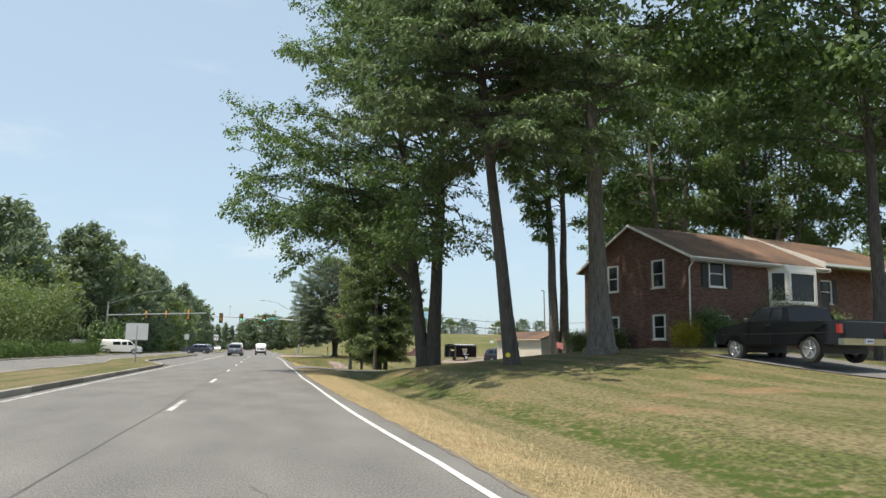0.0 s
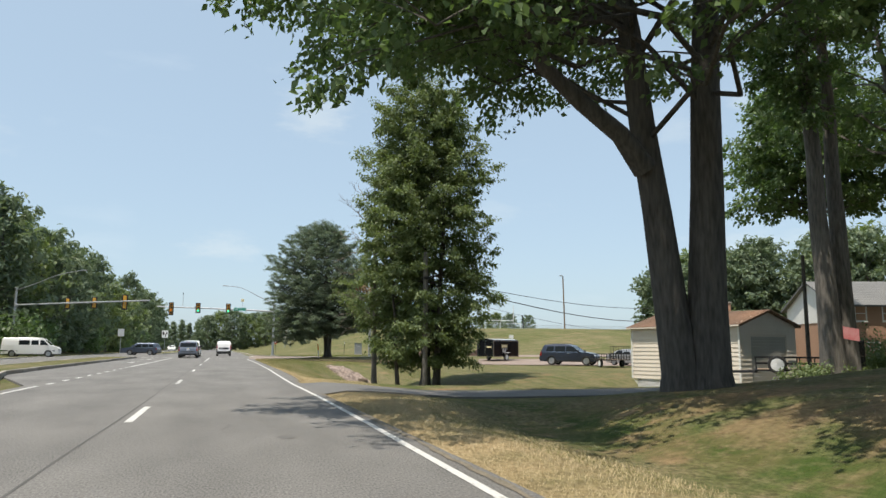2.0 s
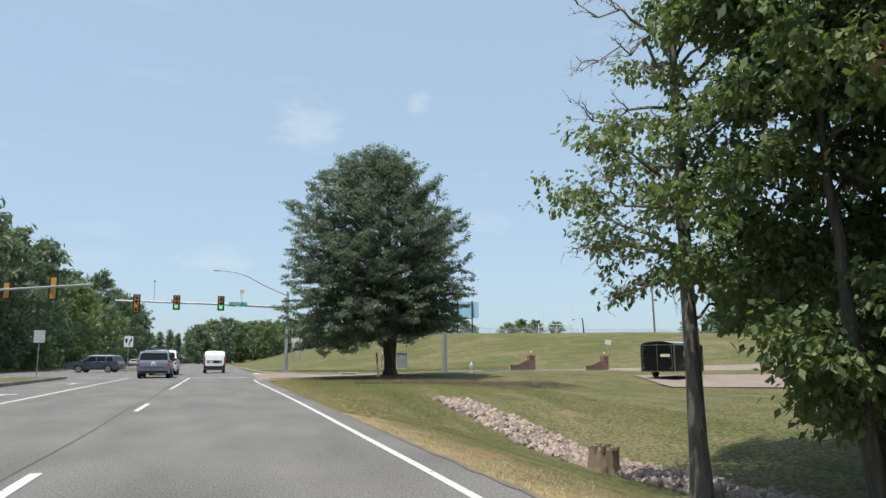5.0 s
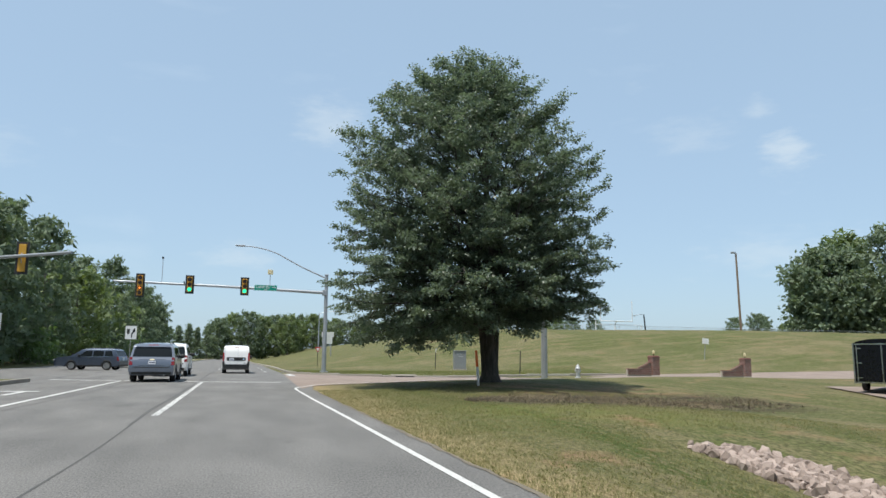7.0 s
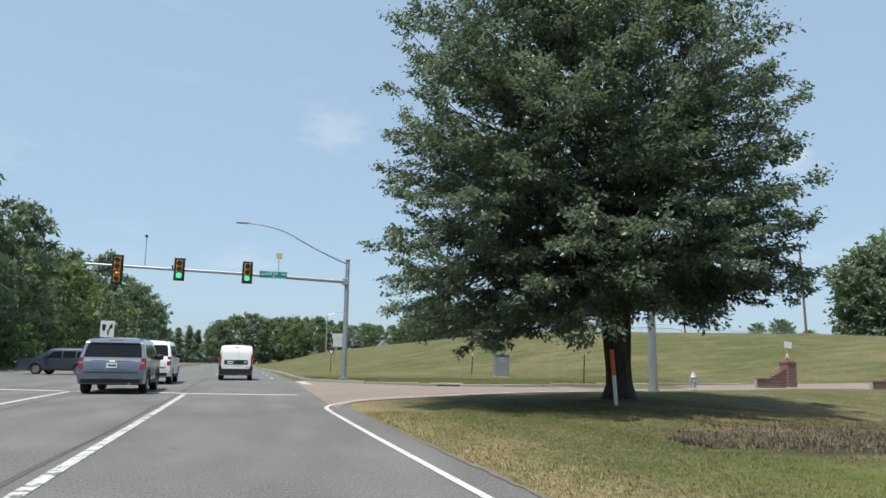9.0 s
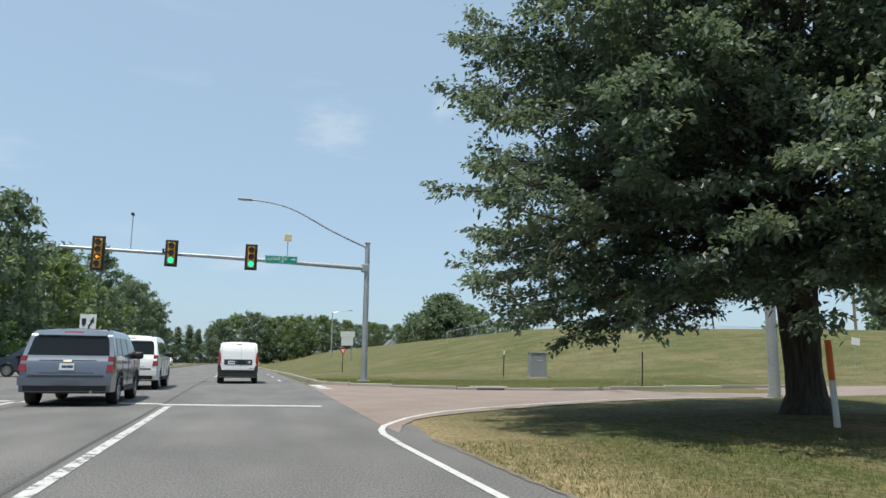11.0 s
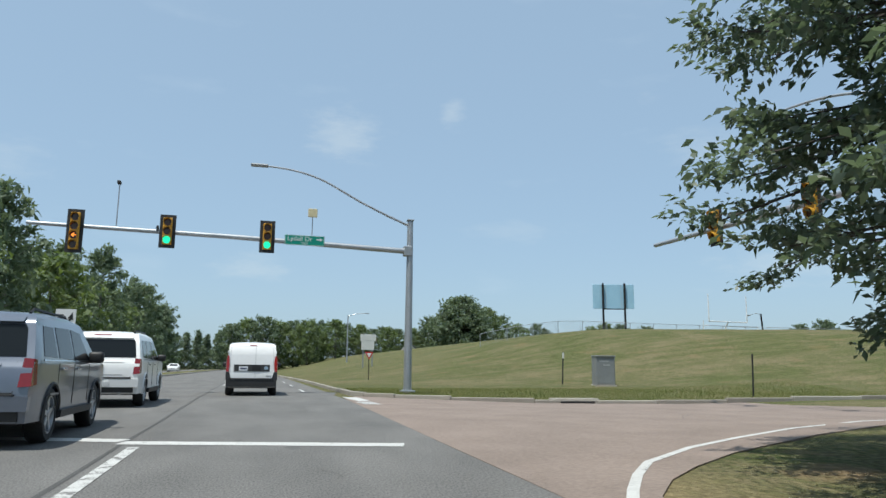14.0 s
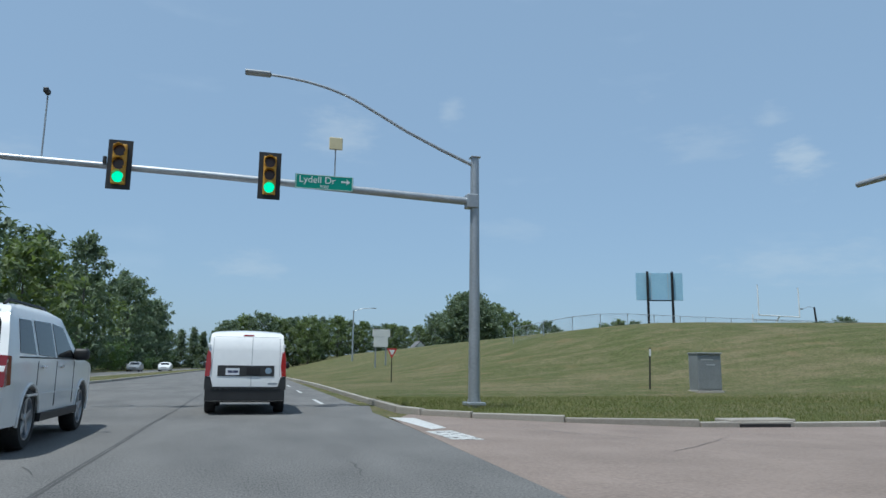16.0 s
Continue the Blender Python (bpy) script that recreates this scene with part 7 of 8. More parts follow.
# ---- trailers ----
def cargo_trailer(m):
    r = thing("cargo_trailer", "black enclosed cargo trailer with bright trim", "trailer", m)
    arch = [(-1.05, 0.38), (1.05, 0.38), (1.05, 2.0), (0.85, 2.11), (0.45, 2.18), (0, 2.2), (-0.45, 2.18), (-0.85, 2.11), (-1.05, 2.0)]
    part("box_body", slabbed([(x, -2.1, z) for x, z in arch], (0, 4.2, 0)), M["car_black"], r)
    part("roof_skin", slabbed([(x, -2.05, z + 0.004) for x, z in arch[3:8]] + [(x, -2.05, z - 0.03) for x, z in arch[7:2:-1]], (0, 4.1, 0)), M["sign_back"], r, "pale metal roof")
    bm = bmesh.new()
    for sx in (-1, 1):
        for sy in (-1, 1):
            box(bm, (sx * 1.05, sy * 2.1, 1.2), (0.06, 0.06, 1.62))
        box(bm, (sx * 1.06, 0, 0.39), (0.04, 4.2, 0.06))
        box(bm, (sx * 1.06, 0, 1.99), (0.04, 4.2, 0.05))
    for z in (0.41, 1.98):
        box(bm, (0, -2.115, z), (2.0, 0.04, 0.05))
    box(bm, (0, -2.135, 1.2), (0.05, 0.03, 1.56))
    for x in (-0.92, 0.92):
        box(bm, (x, -2.14, 1.2), (0.035, 0.02, 1.5))
        for z in (0.6, 1.2, 1.8):
            box(bm, (x * 0.93, -2.14, z), (0.22, 0.02, 0.04))
    part("corner_trim", bm, M["chrome"], r, "bright aluminium trim")
    part("rear_door", boxed((-0.5, -2.115, 1.25), (0.92, 0.03, 1.6)), M["car_black"], r)
    part("rear_door", boxed((0.5, -2.115, 1.25), (0.92, 0.03, 1.6)), M["car_black"], r)
    part("door_bar", piped([(0.0, -2.15, 0.45), (0.0, -2.15, 2.05)], 0.018, 6), M["chrome"], r)
    part("side_door", boxed((1.062, 1.0, 1.2), (0.02, 0.8, 1.5)), M["car_black"], r)
    part("decal", boxed((1.064, -0.3, 1.45), (0.012, 0.95, 0.28)), M["cream"], r, "cream lettering panel")
    bm = bmesh.new()
    for k in range(3):
        box(bm, (1.064, -0.3, 1.18 - 0.13 * k), (0.012, 0.85 - 0.15 * k, 0.05))
    part("bar", bm, M["sign_white"], r)
    part("decal", boxed((0.5, -2.135, 1.35), (0.6, 0.012, 0.16)), M["cream"], r)
    part("mudguard", boxed((1.14, -0.1, 0.78), (0.2, 0.95, 0.05), bevel=0.02), M["sign_white"], r, "white mudguard")
    for s in (-1, 1):
        wheel(r, s * 1.12, -0.1, 0.34, 0.2, rim_mat=M["sign_white"], cover=True)
    part("drawbar", piped([(0.6, 2.0, 0.5), (0, 3.2, 0.5), (-0.6, 2.0, 0.5)], 0.04, 6), M["black_metal"], r)
    return r


cargo_trailer(pose(26.95, 95.0, ground_z(26.95, 95.0) + 0.05, 0, 0, -59))


def utility_trailer(m, spare=False, name="utility_trailer"):
    r = thing(name, "black open utility trailer with mesh sides", "trailer", m)
    part("deck", boxed((0, 0, 0.62), (1.7, 3.4, 0.06)), M["wood"], r, "worn timber deck")
    bm = bmesh.new()
    for sx in (-0.88, 0.88):
        for z in (0.6, 0.85, 1.08):
            box(bm, (sx, 0, z), (0.05, 3.5, 0.05))
        for i in range(8):
            box(bm, (sx, -1.72 + 3.44 * i / 7, 0.84), (0.04, 0.04, 0.5))
    for sy in (1.75,):
        for z in (0.6, 1.08):
            box(bm, (0, sy, z), (1.76, 0.05, 0.05))
    part("side_rail", bm, M["black_metal"], r)
    bm = bmesh.new()
    for i in range(8):
        box(bm, (-0.8 + 1.6 * i / 7, -1.85, 1.15), (0.035, 0.035, 1.1))
    for z in (0.62, 1.15, 1.7):
        box(bm, (0, -1.85, z), (1.66, 0.035, 0.035))
    part("ramp_gate", bm, M["black_metal"], r, "raised black ramp gate")
    for s in (-1, 1):
        wheel(r, s * 0.98, -0.2, 0.33, 0.19, rim_mat=M["sign_white"], cover=True)
        part("mudguard", boxed((s * 0.99, -0.2, 0.70), (0.24, 0.9, 0.04), bevel=0.015), M["black_metal"], r)
    part("drawbar", piped([(0.7, 1.7, 0.55), (0, 2.9, 0.5), (-0.7, 1.7, 0.55)], 0.04, 6), M["black_metal"], r)
    if spare:
        sw = wheel(r, -0.97, 1.1, 0.33, 0.18, rim_mat=M["sign_white"], cover=True)
        sw.matrix_basis = Matrix.Translation((-1.0, 1.0, 0.82)) @ Matrix.Rotation(math.pi, 4, 'Z')
    return r


utility_trailer(pose(30.7, 78.8, ground_z(30.7, 78.8) + 0.02, 0, 0, -4))
utility_trailer(pose(20.6, 46.8, ground_z(20.6, 46.8) + 0.05, 0, 0, 50), True)


# ---- the garden shed ----
S0 = Vector((20.35, 58.4, 0))
su = Vector((21.9 - 20.35, 51.9 - 58.4, 0)).normalized()
sv = Vector((-su.y, su.x, 0))
sm = Matrix(((su.x, sv.x, 0, S0.x), (su.y, sv.y, 0, S0.y), (0, 0, 1, -0.33), (0, 0, 0, 1)))
shed = thing("garden_shed", "cream vinyl-sided shed with brown shingle roof and roll-up door", "shed", sm)
SL, SW, SH, SP = 6.65, 4.0, 2.71, 3.36


def siding(w, z0, z1, m, course=0.2, holes=(), gable=None, t=0.02, lip=0.012):
    bm = bmesh.new()
    z = z0
    top = gable or z1
    while z < top - 0.02:
        lo, hi = 0.0, w
        if z + course > z1 and gable:
            k = (z + course * 0.7 - z1) / (gable - z1)
            lo, hi = max(0, w / 2 * k), min(w, w - w / 2 * k)
        cuts = [lo, hi]
        spans = [(lo, hi)]
        for a, b, c, d in holes:
            if z + course > c and z < d:
                spans = [s for x0, x1 in spans for s in ((x0, min(x1, a)), (max(x0, b), x1)) if s[1] - s[0] > 0.01]
        zt = min(z + course, top)
        for x0, x1 in spans:
            if x1 - x0 > 0.02:
                slab(bm, [(x0, -t - lip, z), (x1, -t - lip, z), (x1, -t, zt), (x0, -t, zt)], (0, t, 0))
        z += course
    bmesh.ops.transform(bm, matrix=m, verts=bm.verts)
    return bm


# long wall in plane y=0 facing -y of the shed frame
fl = Matrix(((1, 0, 0, 0), (0, 1, 0, 0), (0, 0, 1, 0), (0, 0, 0, 1)))
w_hole = [(2.75, 3.45, 1.73, 2.43)]
part("wall", wall_with_holes(SL, 0, SH, w_hole, 0.1, fl), M["siding"], shed)
part("siding_board", siding(SL, 0.0, SH, fl, 0.2, w_hole, lip=0.022), M["siding"], shed, "cream horizontal siding")["kind"] = "stuff"
sash_window(shed, Matrix.Translation((3.1, -0.03, 2.08)), 0.74, 0.74, label="small white sash window")
gmx = Matrix(((0, -1, 0, SL), (1, 0, 0, 0), (0, 0, 1, 0), (0, 0, 0, 1)))
part("wall", wall_with_holes(SW, 0, SH, [(0.75, 3.25, 0.0, 2.1)], 0.1, gmx, SP - 0.05), M["siding"], shed)
part("siding_board", siding(SW, 0.0, SH, gmx, 0.2, [(0.7, 3.3, 0.0, 2.15)], SP - 0.05, lip=0.022), M["siding"], shed)["kind"] = "stuff"
roll = part("roll_door", boxed((SL - 0.05, SW / 2, 1.07), (0.03, 2.5, 2.12)), M["door_grey"], shed, "grey slatted roll-up door")
slat_mesh = link_mesh("slat", boxed((0, 0, 0), (0.04, 2.5, 0.135), bevel=0.01), M["door_grey"])
for k in range(14):
    ob = new("slat", slat_mesh)
    ob.parent, ob.matrix_basis = roll, Matrix.Translation((SL - 0.02, SW / 2, 0.08 + 0.15 * k))
part("wall", boxed((SL / 2, SW, SH / 2), (SL, 0.1, SH)), M["siding"], shed)
part("wall", slabbed([(0, 0.1, 0), (0, SW, 0), (0, SW, SH), (0, SW / 2, SP - 0.05), (0, 0.1, SH)], (0.1, 0, 0)), M["siding"], shed)
sd = gable_roof(shed, -0.15, SL + 0.2, 0, SW, SH, SP, 0.25, 0.08, rows=14)
part("fascia", boxed((SL / 2, -0.26, SH - sd * 0.25 - 0.05), (SL + 0.35, 0.03, 0.07)), M["siding"], shed)
for s in (0.02, SL - 0.02):
    part("corner_board", boxed((s, -0.055, SH / 2), (0.1, 0.04, SH)), M["white"], shed)
bm = bmesh.new()
for i in range(int(SL / 0.13) + 1):
    for sg in (-1, 1):
        z0, z1 = (-0.72, 0.0) if sg > 0 else (0.0, -0.72)
        x = min(i * 0.13, SL - 0.72)
        slab(bm, [(x, 0.01 + 0.008 * sg, z0), (x + 0.055, 0.01 + 0.008 * sg, z0), (x + 0.725, 0.01 + 0.008 * sg, z1), (x + 0.67, 0.01 + 0.008 * sg, z1)], (0, 0.006, 0))
part("lattice", bm, M["sign_white"], shed, "white lattice skirt")["kind"] = "stuff"
# Black block added behind the lattice as the shade below the floor.
part("underfloor", boxed((SL / 2, SW / 2 + 0.1, -0.4), (SL - 0.1, SW - 0.3, 0.8)), M["black"], shed, "black block standing in for the shade under the floor")

# ---- the tan brick house ----
tm = pose(41.7, 84.6, -0.75, 0, 0, -40)
tan = thing("tan_house", "tan brick house with white gable and brick chimney", "house", tm)
# local: gable wall along +x from the corner, the house runs to +y
t_holes = [(2.9, 3.75, 1.6, 2.95)]
part("wall", wall_with_holes(9.5, 0, 3.1, t_holes, 0.25, Matrix()), M["tan_brick"], tan, "tan brick gable wall")
part("wall", boxed((0.125, 8.0, 1.55), (0.25, 15.5, 3.1)), M["tan_brick"], tan)
part("wall", boxed((9.4, 8.0, 1.55), (0.25, 15.5, 3.1)), M["tan_brick"], tan)
part("gable_siding", siding(9.5, 3.1, 3.12, Matrix(), 0.2, (), 5.35, lip=0.03), M["white"], tan, "white gable siding")["kind"] = "stuff"
part("gable_wall", slabbed([(0, 0, 3.1), (9.5, 0, 3.1), (4.75, 0, 5.3)], (0, 0.2, 0)), M["white"], tan)
sash_window(tan, Matrix.Translation((3.32, 0, 2.27)), 0.85, 1.35)
tr = Matrix(((0, 1, 0, 0), (1, 0, 0, 0), (0, 0, 1, 0), (0, 0, 0, 1)))
rt = new("roof_frame")
rt.parent, rt.matrix_basis = tan, tr
gable_roof(rt, -0.4, 16, 0, 9.5, 3.1, 5.35, 0.4, 0.12, M["shingle_grey"], 16)
for a, b in ((-0.42, 4.75), (9.92, 4.75)):
    z0, z1 = 3.1 - 0.42 * 2.25 / 4.75, 5.4
    part("rake_board", slabbed([(a, -0.42, z0), (b, -0.42, z1), (b, -0.42, z1 - 0.2), (a, -0.42, z0 - 0.2)], (0, 0.05, 0)), M["white"], tan)
part("chimney", boxed((4.2, 3.2, 5.5), (0.75, 0.75, 1.9), bevel=0.02), M["tan_brick"], tan, "tan brick chimney")
part("chimney_cap", boxed((4.2, 3.2, 6.5), (0.9, 0.9, 0.12), bevel=0.02), M["kerb"], tan)
part("downpipe", piped([(-0.2, -0.1, 2.9), (-0.06, -0.1, 2.5), (-0.06, -0.1, 0.2), (-0.6, -0.3, 0.05)], 0.05), M["white"], tan)

# Neighbouring two-storey house seen between the trunks.
nh = thing("neighbour_house", "pink brick house with white gable beyond the shed", "house", pose(43.5, 67.5, -0.3, 0, 0, -20))
part("wall", boxed((4.5, 4.5, 1.4), (9, 9, 2.8)), M["tan_brick"], nh, "pinkish brick lower walls")
part("upper_wall", boxed((4.5, 4.5, 3.9), (9, 9, 2.2)), M["tan_brick"], nh)
part("gable_wall", slabbed([(-0.01, 0, 3.6), (-0.01, 9, 3.6), (-0.01, 9, 5.0), (-0.01, 4.5, 7.0), (-0.01, 0, 5.0)], (-0.03, 0, 0)), M["white"], nh, "white boarded gable")
gable_roof(nh, -0.4, 9.4, 0, 9, 5.0, 7.0, 0.4, 0.12, M["shingle_grey"], 14)
for x in (1.6, 3.6, 6.5):
    sash_window(nh, Matrix.Translation((x, 0, 4.2)), 0.9, 1.2)
sash_window(nh, Matrix.Translation((2.4, 0, 1.5)), 0.9, 1.2)
part("front_door", boxed((4.3, -0.02, 1.05), (0.95, 0.05, 2.1)), M["white"], nh)


# ---- signs, posts and street things ----
def post_sign(name, label, x, y, z, w, h, face, turn=0, lean=0, post="steel", base=None, r=0.03, shape=None):
    """A panel on a post; the panel's middle is z above the ground."""
    g = ground_z(x, y) if base is None else base
    root = thing(name, label, "sign", pose(x, y, g, 0, lean, turn))
    part("post", piped([(0, 0.03, -0.2), (0, 0.03, z + h * 0.4)], r, 8), M[post], root)
    pts = shape or [(-w / 2, -h / 2), (w / 2, -h / 2), (w / 2, h / 2), (-w / 2, h / 2)]
    part("panel", slabbed([(a, -0.012, z + b) for a, b in pts], (0, 0.018, 0)), M[face], root)
    return root


post_sign("road_sign", "blank metal back of a large road sign on the median", -8.6, 51.3, 2.15, 1.5, 1.15, "sign_back", -6, base=0.1, r=0.06)
post_sign("road_sign", "grey back of a small road sign on the median", -10.6, 106.0, 2.5, 0.62, 0.76, "sign_back", 0, base=0.1)
ks = post_sign("keep_sign", "white keep sign with black arrow on the median nose", -7.95, 128.3, 2.75, 0.78, 0.98, "sign_white", 0, base=0.1)
bm = bmesh.new()
slab(bm, [(0.02, -0.016, 2.38), (0.10, -0.016, 2.38), (0.10, -0.016, 2.62), (0.24, -0.016, 2.82), (0.16, -0.016, 2.86), (0.02, -0.016, 2.66)], (0, -0.004, 0))
slab(bm, [(0.08, -0.016, 2.86), (0.30, -0.016, 2.78), (0.26, -0.016, 3.12)], (0, -0.004, 0))
slab(bm, [(-0.30, -0.016, 3.02), (-0.08, -0.016, 3.02), (-0.10, -0.016, 2.72), (-0.19, -0.016, 2.58), (-0.28, -0.016, 2.72)], (0, -0.004, 0))
part("symbol", bm, M["black"], ks)
tri = [(-0.30, 0.22), (-0.27, 0.26), (0.27, 0.26), (0.30, 0.22), (0.03, -0.27), (-0.03, -0.27)]
ys = post_sign("yield_sign", "red and white yield sign on a dark post", 7.9, 147.5, 1.72, 0.56, 0.5, "sign_red", 0, shape=tri, post="black_metal")
part("symbol", slabbed([(a * 0.55, -0.016, 1.745 + b * 0.55) for a, b in tri], (0, -0.004, 0)), M["sign_white"], ys)
post_sign("small_sign", "small white sign on a leaning post below the hill", 42.6, 130.0, 1.75, 0.72, 0.52, "sign_white", 0, 6)
post_sign("white_board", "low white board sign beside the hedge", -27.8, 119.4, 1.5, 2.4, 0.95, "sign_white", 20, base=0.1)
for x, y in ((17.2, 134.4), (20.6, 122.2)):
    d = thing("marker_post", "thin dark utility marker post in the grass", "post", pose(x, y, ground_z(x, y), 0, 2, 0))
    part("stake", boxed((0, 0, 0.9), (0.07, 0.025, 1.9)), M["black"], d)
    if x < 20:
        part("label_plate", boxed((0, -0.015, 1.65), (0.08, 0.02, 0.32)), M["sign_white"], d)
st = thing("marker_stake", "white marker stake with orange top leaning by the oak", "post", pose(8.65, 96.6, ground_z(8.65, 96.6), 2, -5, 0))
part("stake", piped([(0, 0, -0.1), (0, 0, 0.72)], 0.05, 10), M["sign_white"], st)
part("stake_top", piped([(0, 0, 0.72), (0, 0, 1.33)], 0.05, 10), M["orange"], st, "orange upper half")

cab = thing("utility_cabinet", "grey steel utility cabinet on a pad in the grass", "cabinet", pose(19.1, 133.0, ground_z(19.1, 133.0), 0, 0, -8))
part("pad", boxed((0, 0, 0.0), (1.2, 1.0, 0.12), bevel=0.02), M["kerb"], cab)
part("housing", boxed((0, 0, 0.87), (1.08, 0.85, 1.62), bevel=0.02), M["cabinet"], cab)
part("lid", boxed((0, -0.03, 1.66), (1.14, 0.95, 0.06), bevel=0.015), M["cabinet"], cab)
part("door", boxed((0, -0.435, 0.82), (0.98, 0.02, 1.38), bevel=0.006), M["cabinet"], cab)
part("label_plate", boxed((-0.1, -0.448, 1.38), (0.55, 0.008, 0.05)), M["sign_back"], cab)
part("label_plate", boxed((0.05, -0.448, 1.16), (0.4, 0.008, 0.05)), M["sign_back"], cab)

hy = thing("fire_hydrant", "pale silver fire hydrant on the lawn", "hydrant", pose(17.9, 106.9, ground_z(17.9, 106.9) + 0.02) @ Matrix.Diagonal((0.82, 0.82, 0.94, 1)))
bm = lathe(bmesh.new(), [(0.001, 0), (0.19, 0), (0.19, 0.05), (0.12, 0.07), (0.12, 0.5), (0.17, 0.52), (0.17, 0.57), (0.13, 0.6), (0.1, 0.72), (0.04, 0.76), (0.035, 0.82), (0.001, 0.82)], 18)
bmesh.ops.rotate(bm, verts=bm.verts, matrix=Matrix.Rotation(radians(-90), 3, 'Y'))
part("barrel", bm, M["sign_back"], hy, smooth=40)
for s in (-1, 1):
    part("nozzle", piped([(0, 0, 0.42), (s * 0.2, 0, 0.42)], 0.065, 10), M["sign_back"], hy)
part("nozzle", piped([(0, 0, 0.38), (0, -0.2, 0.38)], 0.085, 10), M["sign_back"], hy)


def gate_pier(x, y, turn):
    """A brick gate pier with a stepped wing wall and a lantern, laid brick by brick."""
    g = thing("gate_pier", "red brick gate pier with stepped wing wall and lantern", "gate pier", pose(x, y, ground_z(x, y) + 0.12, 0, 0, turn) @ Matrix.Diagonal((0.80, 0.80, 0.86, 1)), "gate piers")
    part("core", boxed((0, 0, 0.55), (0.56, 0.56, 1.2)), M["pale_mortar"], g)
    steps = ((-0.28, -0.60, 0.74), (-0.60, -0.84, 0.64), (-0.84, -1.08, 0.54), (-1.08, -1.32, 0.44), (-1.32, -2.3, 0.34))
    bm = bmesh.new()
    for x1, x0, z in steps:
        box(bm, ((x0 + x1) / 2, 0, (z - 0.1) / 2), (x1 - x0, 0.18, z + 0.1))
    part("wing", bm, M["pale_mortar"], g)
    for k, (x1, x0, z) in enumerate(steps):
        part("coping", boxed(((x0 + x1) / 2, 0, z + 0.03), (x1 - x0 + 0.01, 0.26, 0.062), bevel=0.008), M["pier_brick"], g)
    bm = bmesh.new()
    for row in range(15):
        z = 0.04 + 0.075 * row
        for k in range(3):
            off = -0.19 + 0.19 * k + (0.03 if row % 2 else -0.03)
            for sg in (-1, 1):
                box(bm, (off, sg * 0.282, z), (0.160, 0.022, 0.050))
                box(bm, (sg * 0.282, off, z), (0.022, 0.160, 0.050))
        xx = -0.40 - (0.1 if row % 2 else 0)
        while xx > -2.25:
            if z + 0.03 < [h for x1, x0, h in steps if x0 <= xx - 0.06][0]:
                for sg in (-1, 1):
                    box(bm, (xx, sg * 0.095, z), (0.160, 0.022, 0.050))
            xx -= 0.19
    part("brick_face", bm, M["pier_brick"], g, "rows of red brick")["kind"] = "stuff"
    part("cap", boxed((0, 0, 1.17), (0.66, 0.66, 0.065), bevel=0.012), M["pier_brick"], g)
    part("cap", boxed((0, 0, 1.232), (0.54, 0.54, 0.06), bevel=0.012), M["pier_brick"], g)
    part("lamp_post", piped([(0, 0, 1.24), (0, 0, 1.38)], 0.03, 6), M["black_metal"], g)
    part("lantern", piped([(0, 0, 1.37), (0, 0, 1.42), (0, 0, 1.56), (0, 0, 1.63)], [0.04, 0.085, 0.075, 0.015], 8), M["cream"], g, "small gold lantern")


gate_pier(22.85, 107.2, 5)
gate_pier(29.45, 107.7, 5)

# light pole on the hill
lp = thing("light_pole", "tall grey light pole on the hill crest", "street lamp", pose(60.9, 147.8, ground_z(60.9, 147.8), 0, -1.2, 0))
part("pole", piped([(0, 0, -0.3), (0, 0, 9.9)], [0.15, 0.11], 10), M["wood"], lp)
part("lamp_head", boxed((-0.4, 0, 10.0), (0.6, 0.35, 0.22), bevel=0.06), M["steel"], lp)
lf = thing("street_lamp", "tall street lamp with short arm far down the road", "street lamp", pose(16.1, 225, ground_z(16.1, 225)))
part("pole", piped([(0, 0, -0.3), (0, 0, 7.2 + 1.2)], [0.14, 0.09], 8), M["galv"], lf)
part("lamp_arm", piped([(0, 0, 8.2), (1.5, 0, 8.7), (3.2, 0, 8.8)], 0.05, 6), M["galv"], lf)
part("lamp_head", boxed((3.4, 0, 8.8), (0.8, 0.3, 0.14), bevel=0.04), M["steel"], lf)

# scoreboard seen from behind
bb = thing("scoreboard", "pale blue scoreboard back on two dark posts", "scoreboard", pose(38.3, 167.5, ground_z(38.3, 167.5), 0, 0, -16))
for x in (-1.2, 1.2):
    part("post", boxed((x, -0.25, 2.75), (0.2, 0.2, 5.9)), M["black_metal"], bb)
part("panel", boxed((0, 0, 4.25), (4.55, 0.16, 2.7), bevel=0.02), M["blue_board"], bb)
for x in (-0.82, 0.82):
    part("panel_joint", boxed((x, -0.085, 4.25), (0.03, 0.02, 2.7)), M["sign_back"], bb)
part("brace", boxed((0, -0.2, 2.85), (2.4, 0.1, 0.1)), M["black_metal"], bb)

gp = thing("goal_posts", "white field goal posts beyond the hill crest", "goal", pose(59.2, 176.0, ground_z(59.2, 176.0), 0, 0, 7))
for x in (-3.15, 3.15):
    part("upright", piped([(x, 0, 2.5), (x, 0, 6.0)], [0.075, 0.06], 8), M["sign_white"], gp)
part("crossbar", piped([(-3.15, 0, 2.5), (3.15, 0, 2.5)], 0.07, 8), M["sign_white"], gp)
part("crossbar", piped([(-4.0, 0.1, 1.95), (5.0, 0.1, 1.95)], 0.045, 8), M["sign_white"], gp)
for x in (-4.0, 5.0):
    part("post", piped([(x, 0.1, -0.2), (x, 0.1, 2.55 if x < 0 else 1.95)], 0.06, 8), M["sign_white"], gp)
part("post", piped([(0, 0.5, -0.2), (0, 0.5, 1.9), (0, 0, 2.5)], 0.09, 8), M["sign_white"], gp)
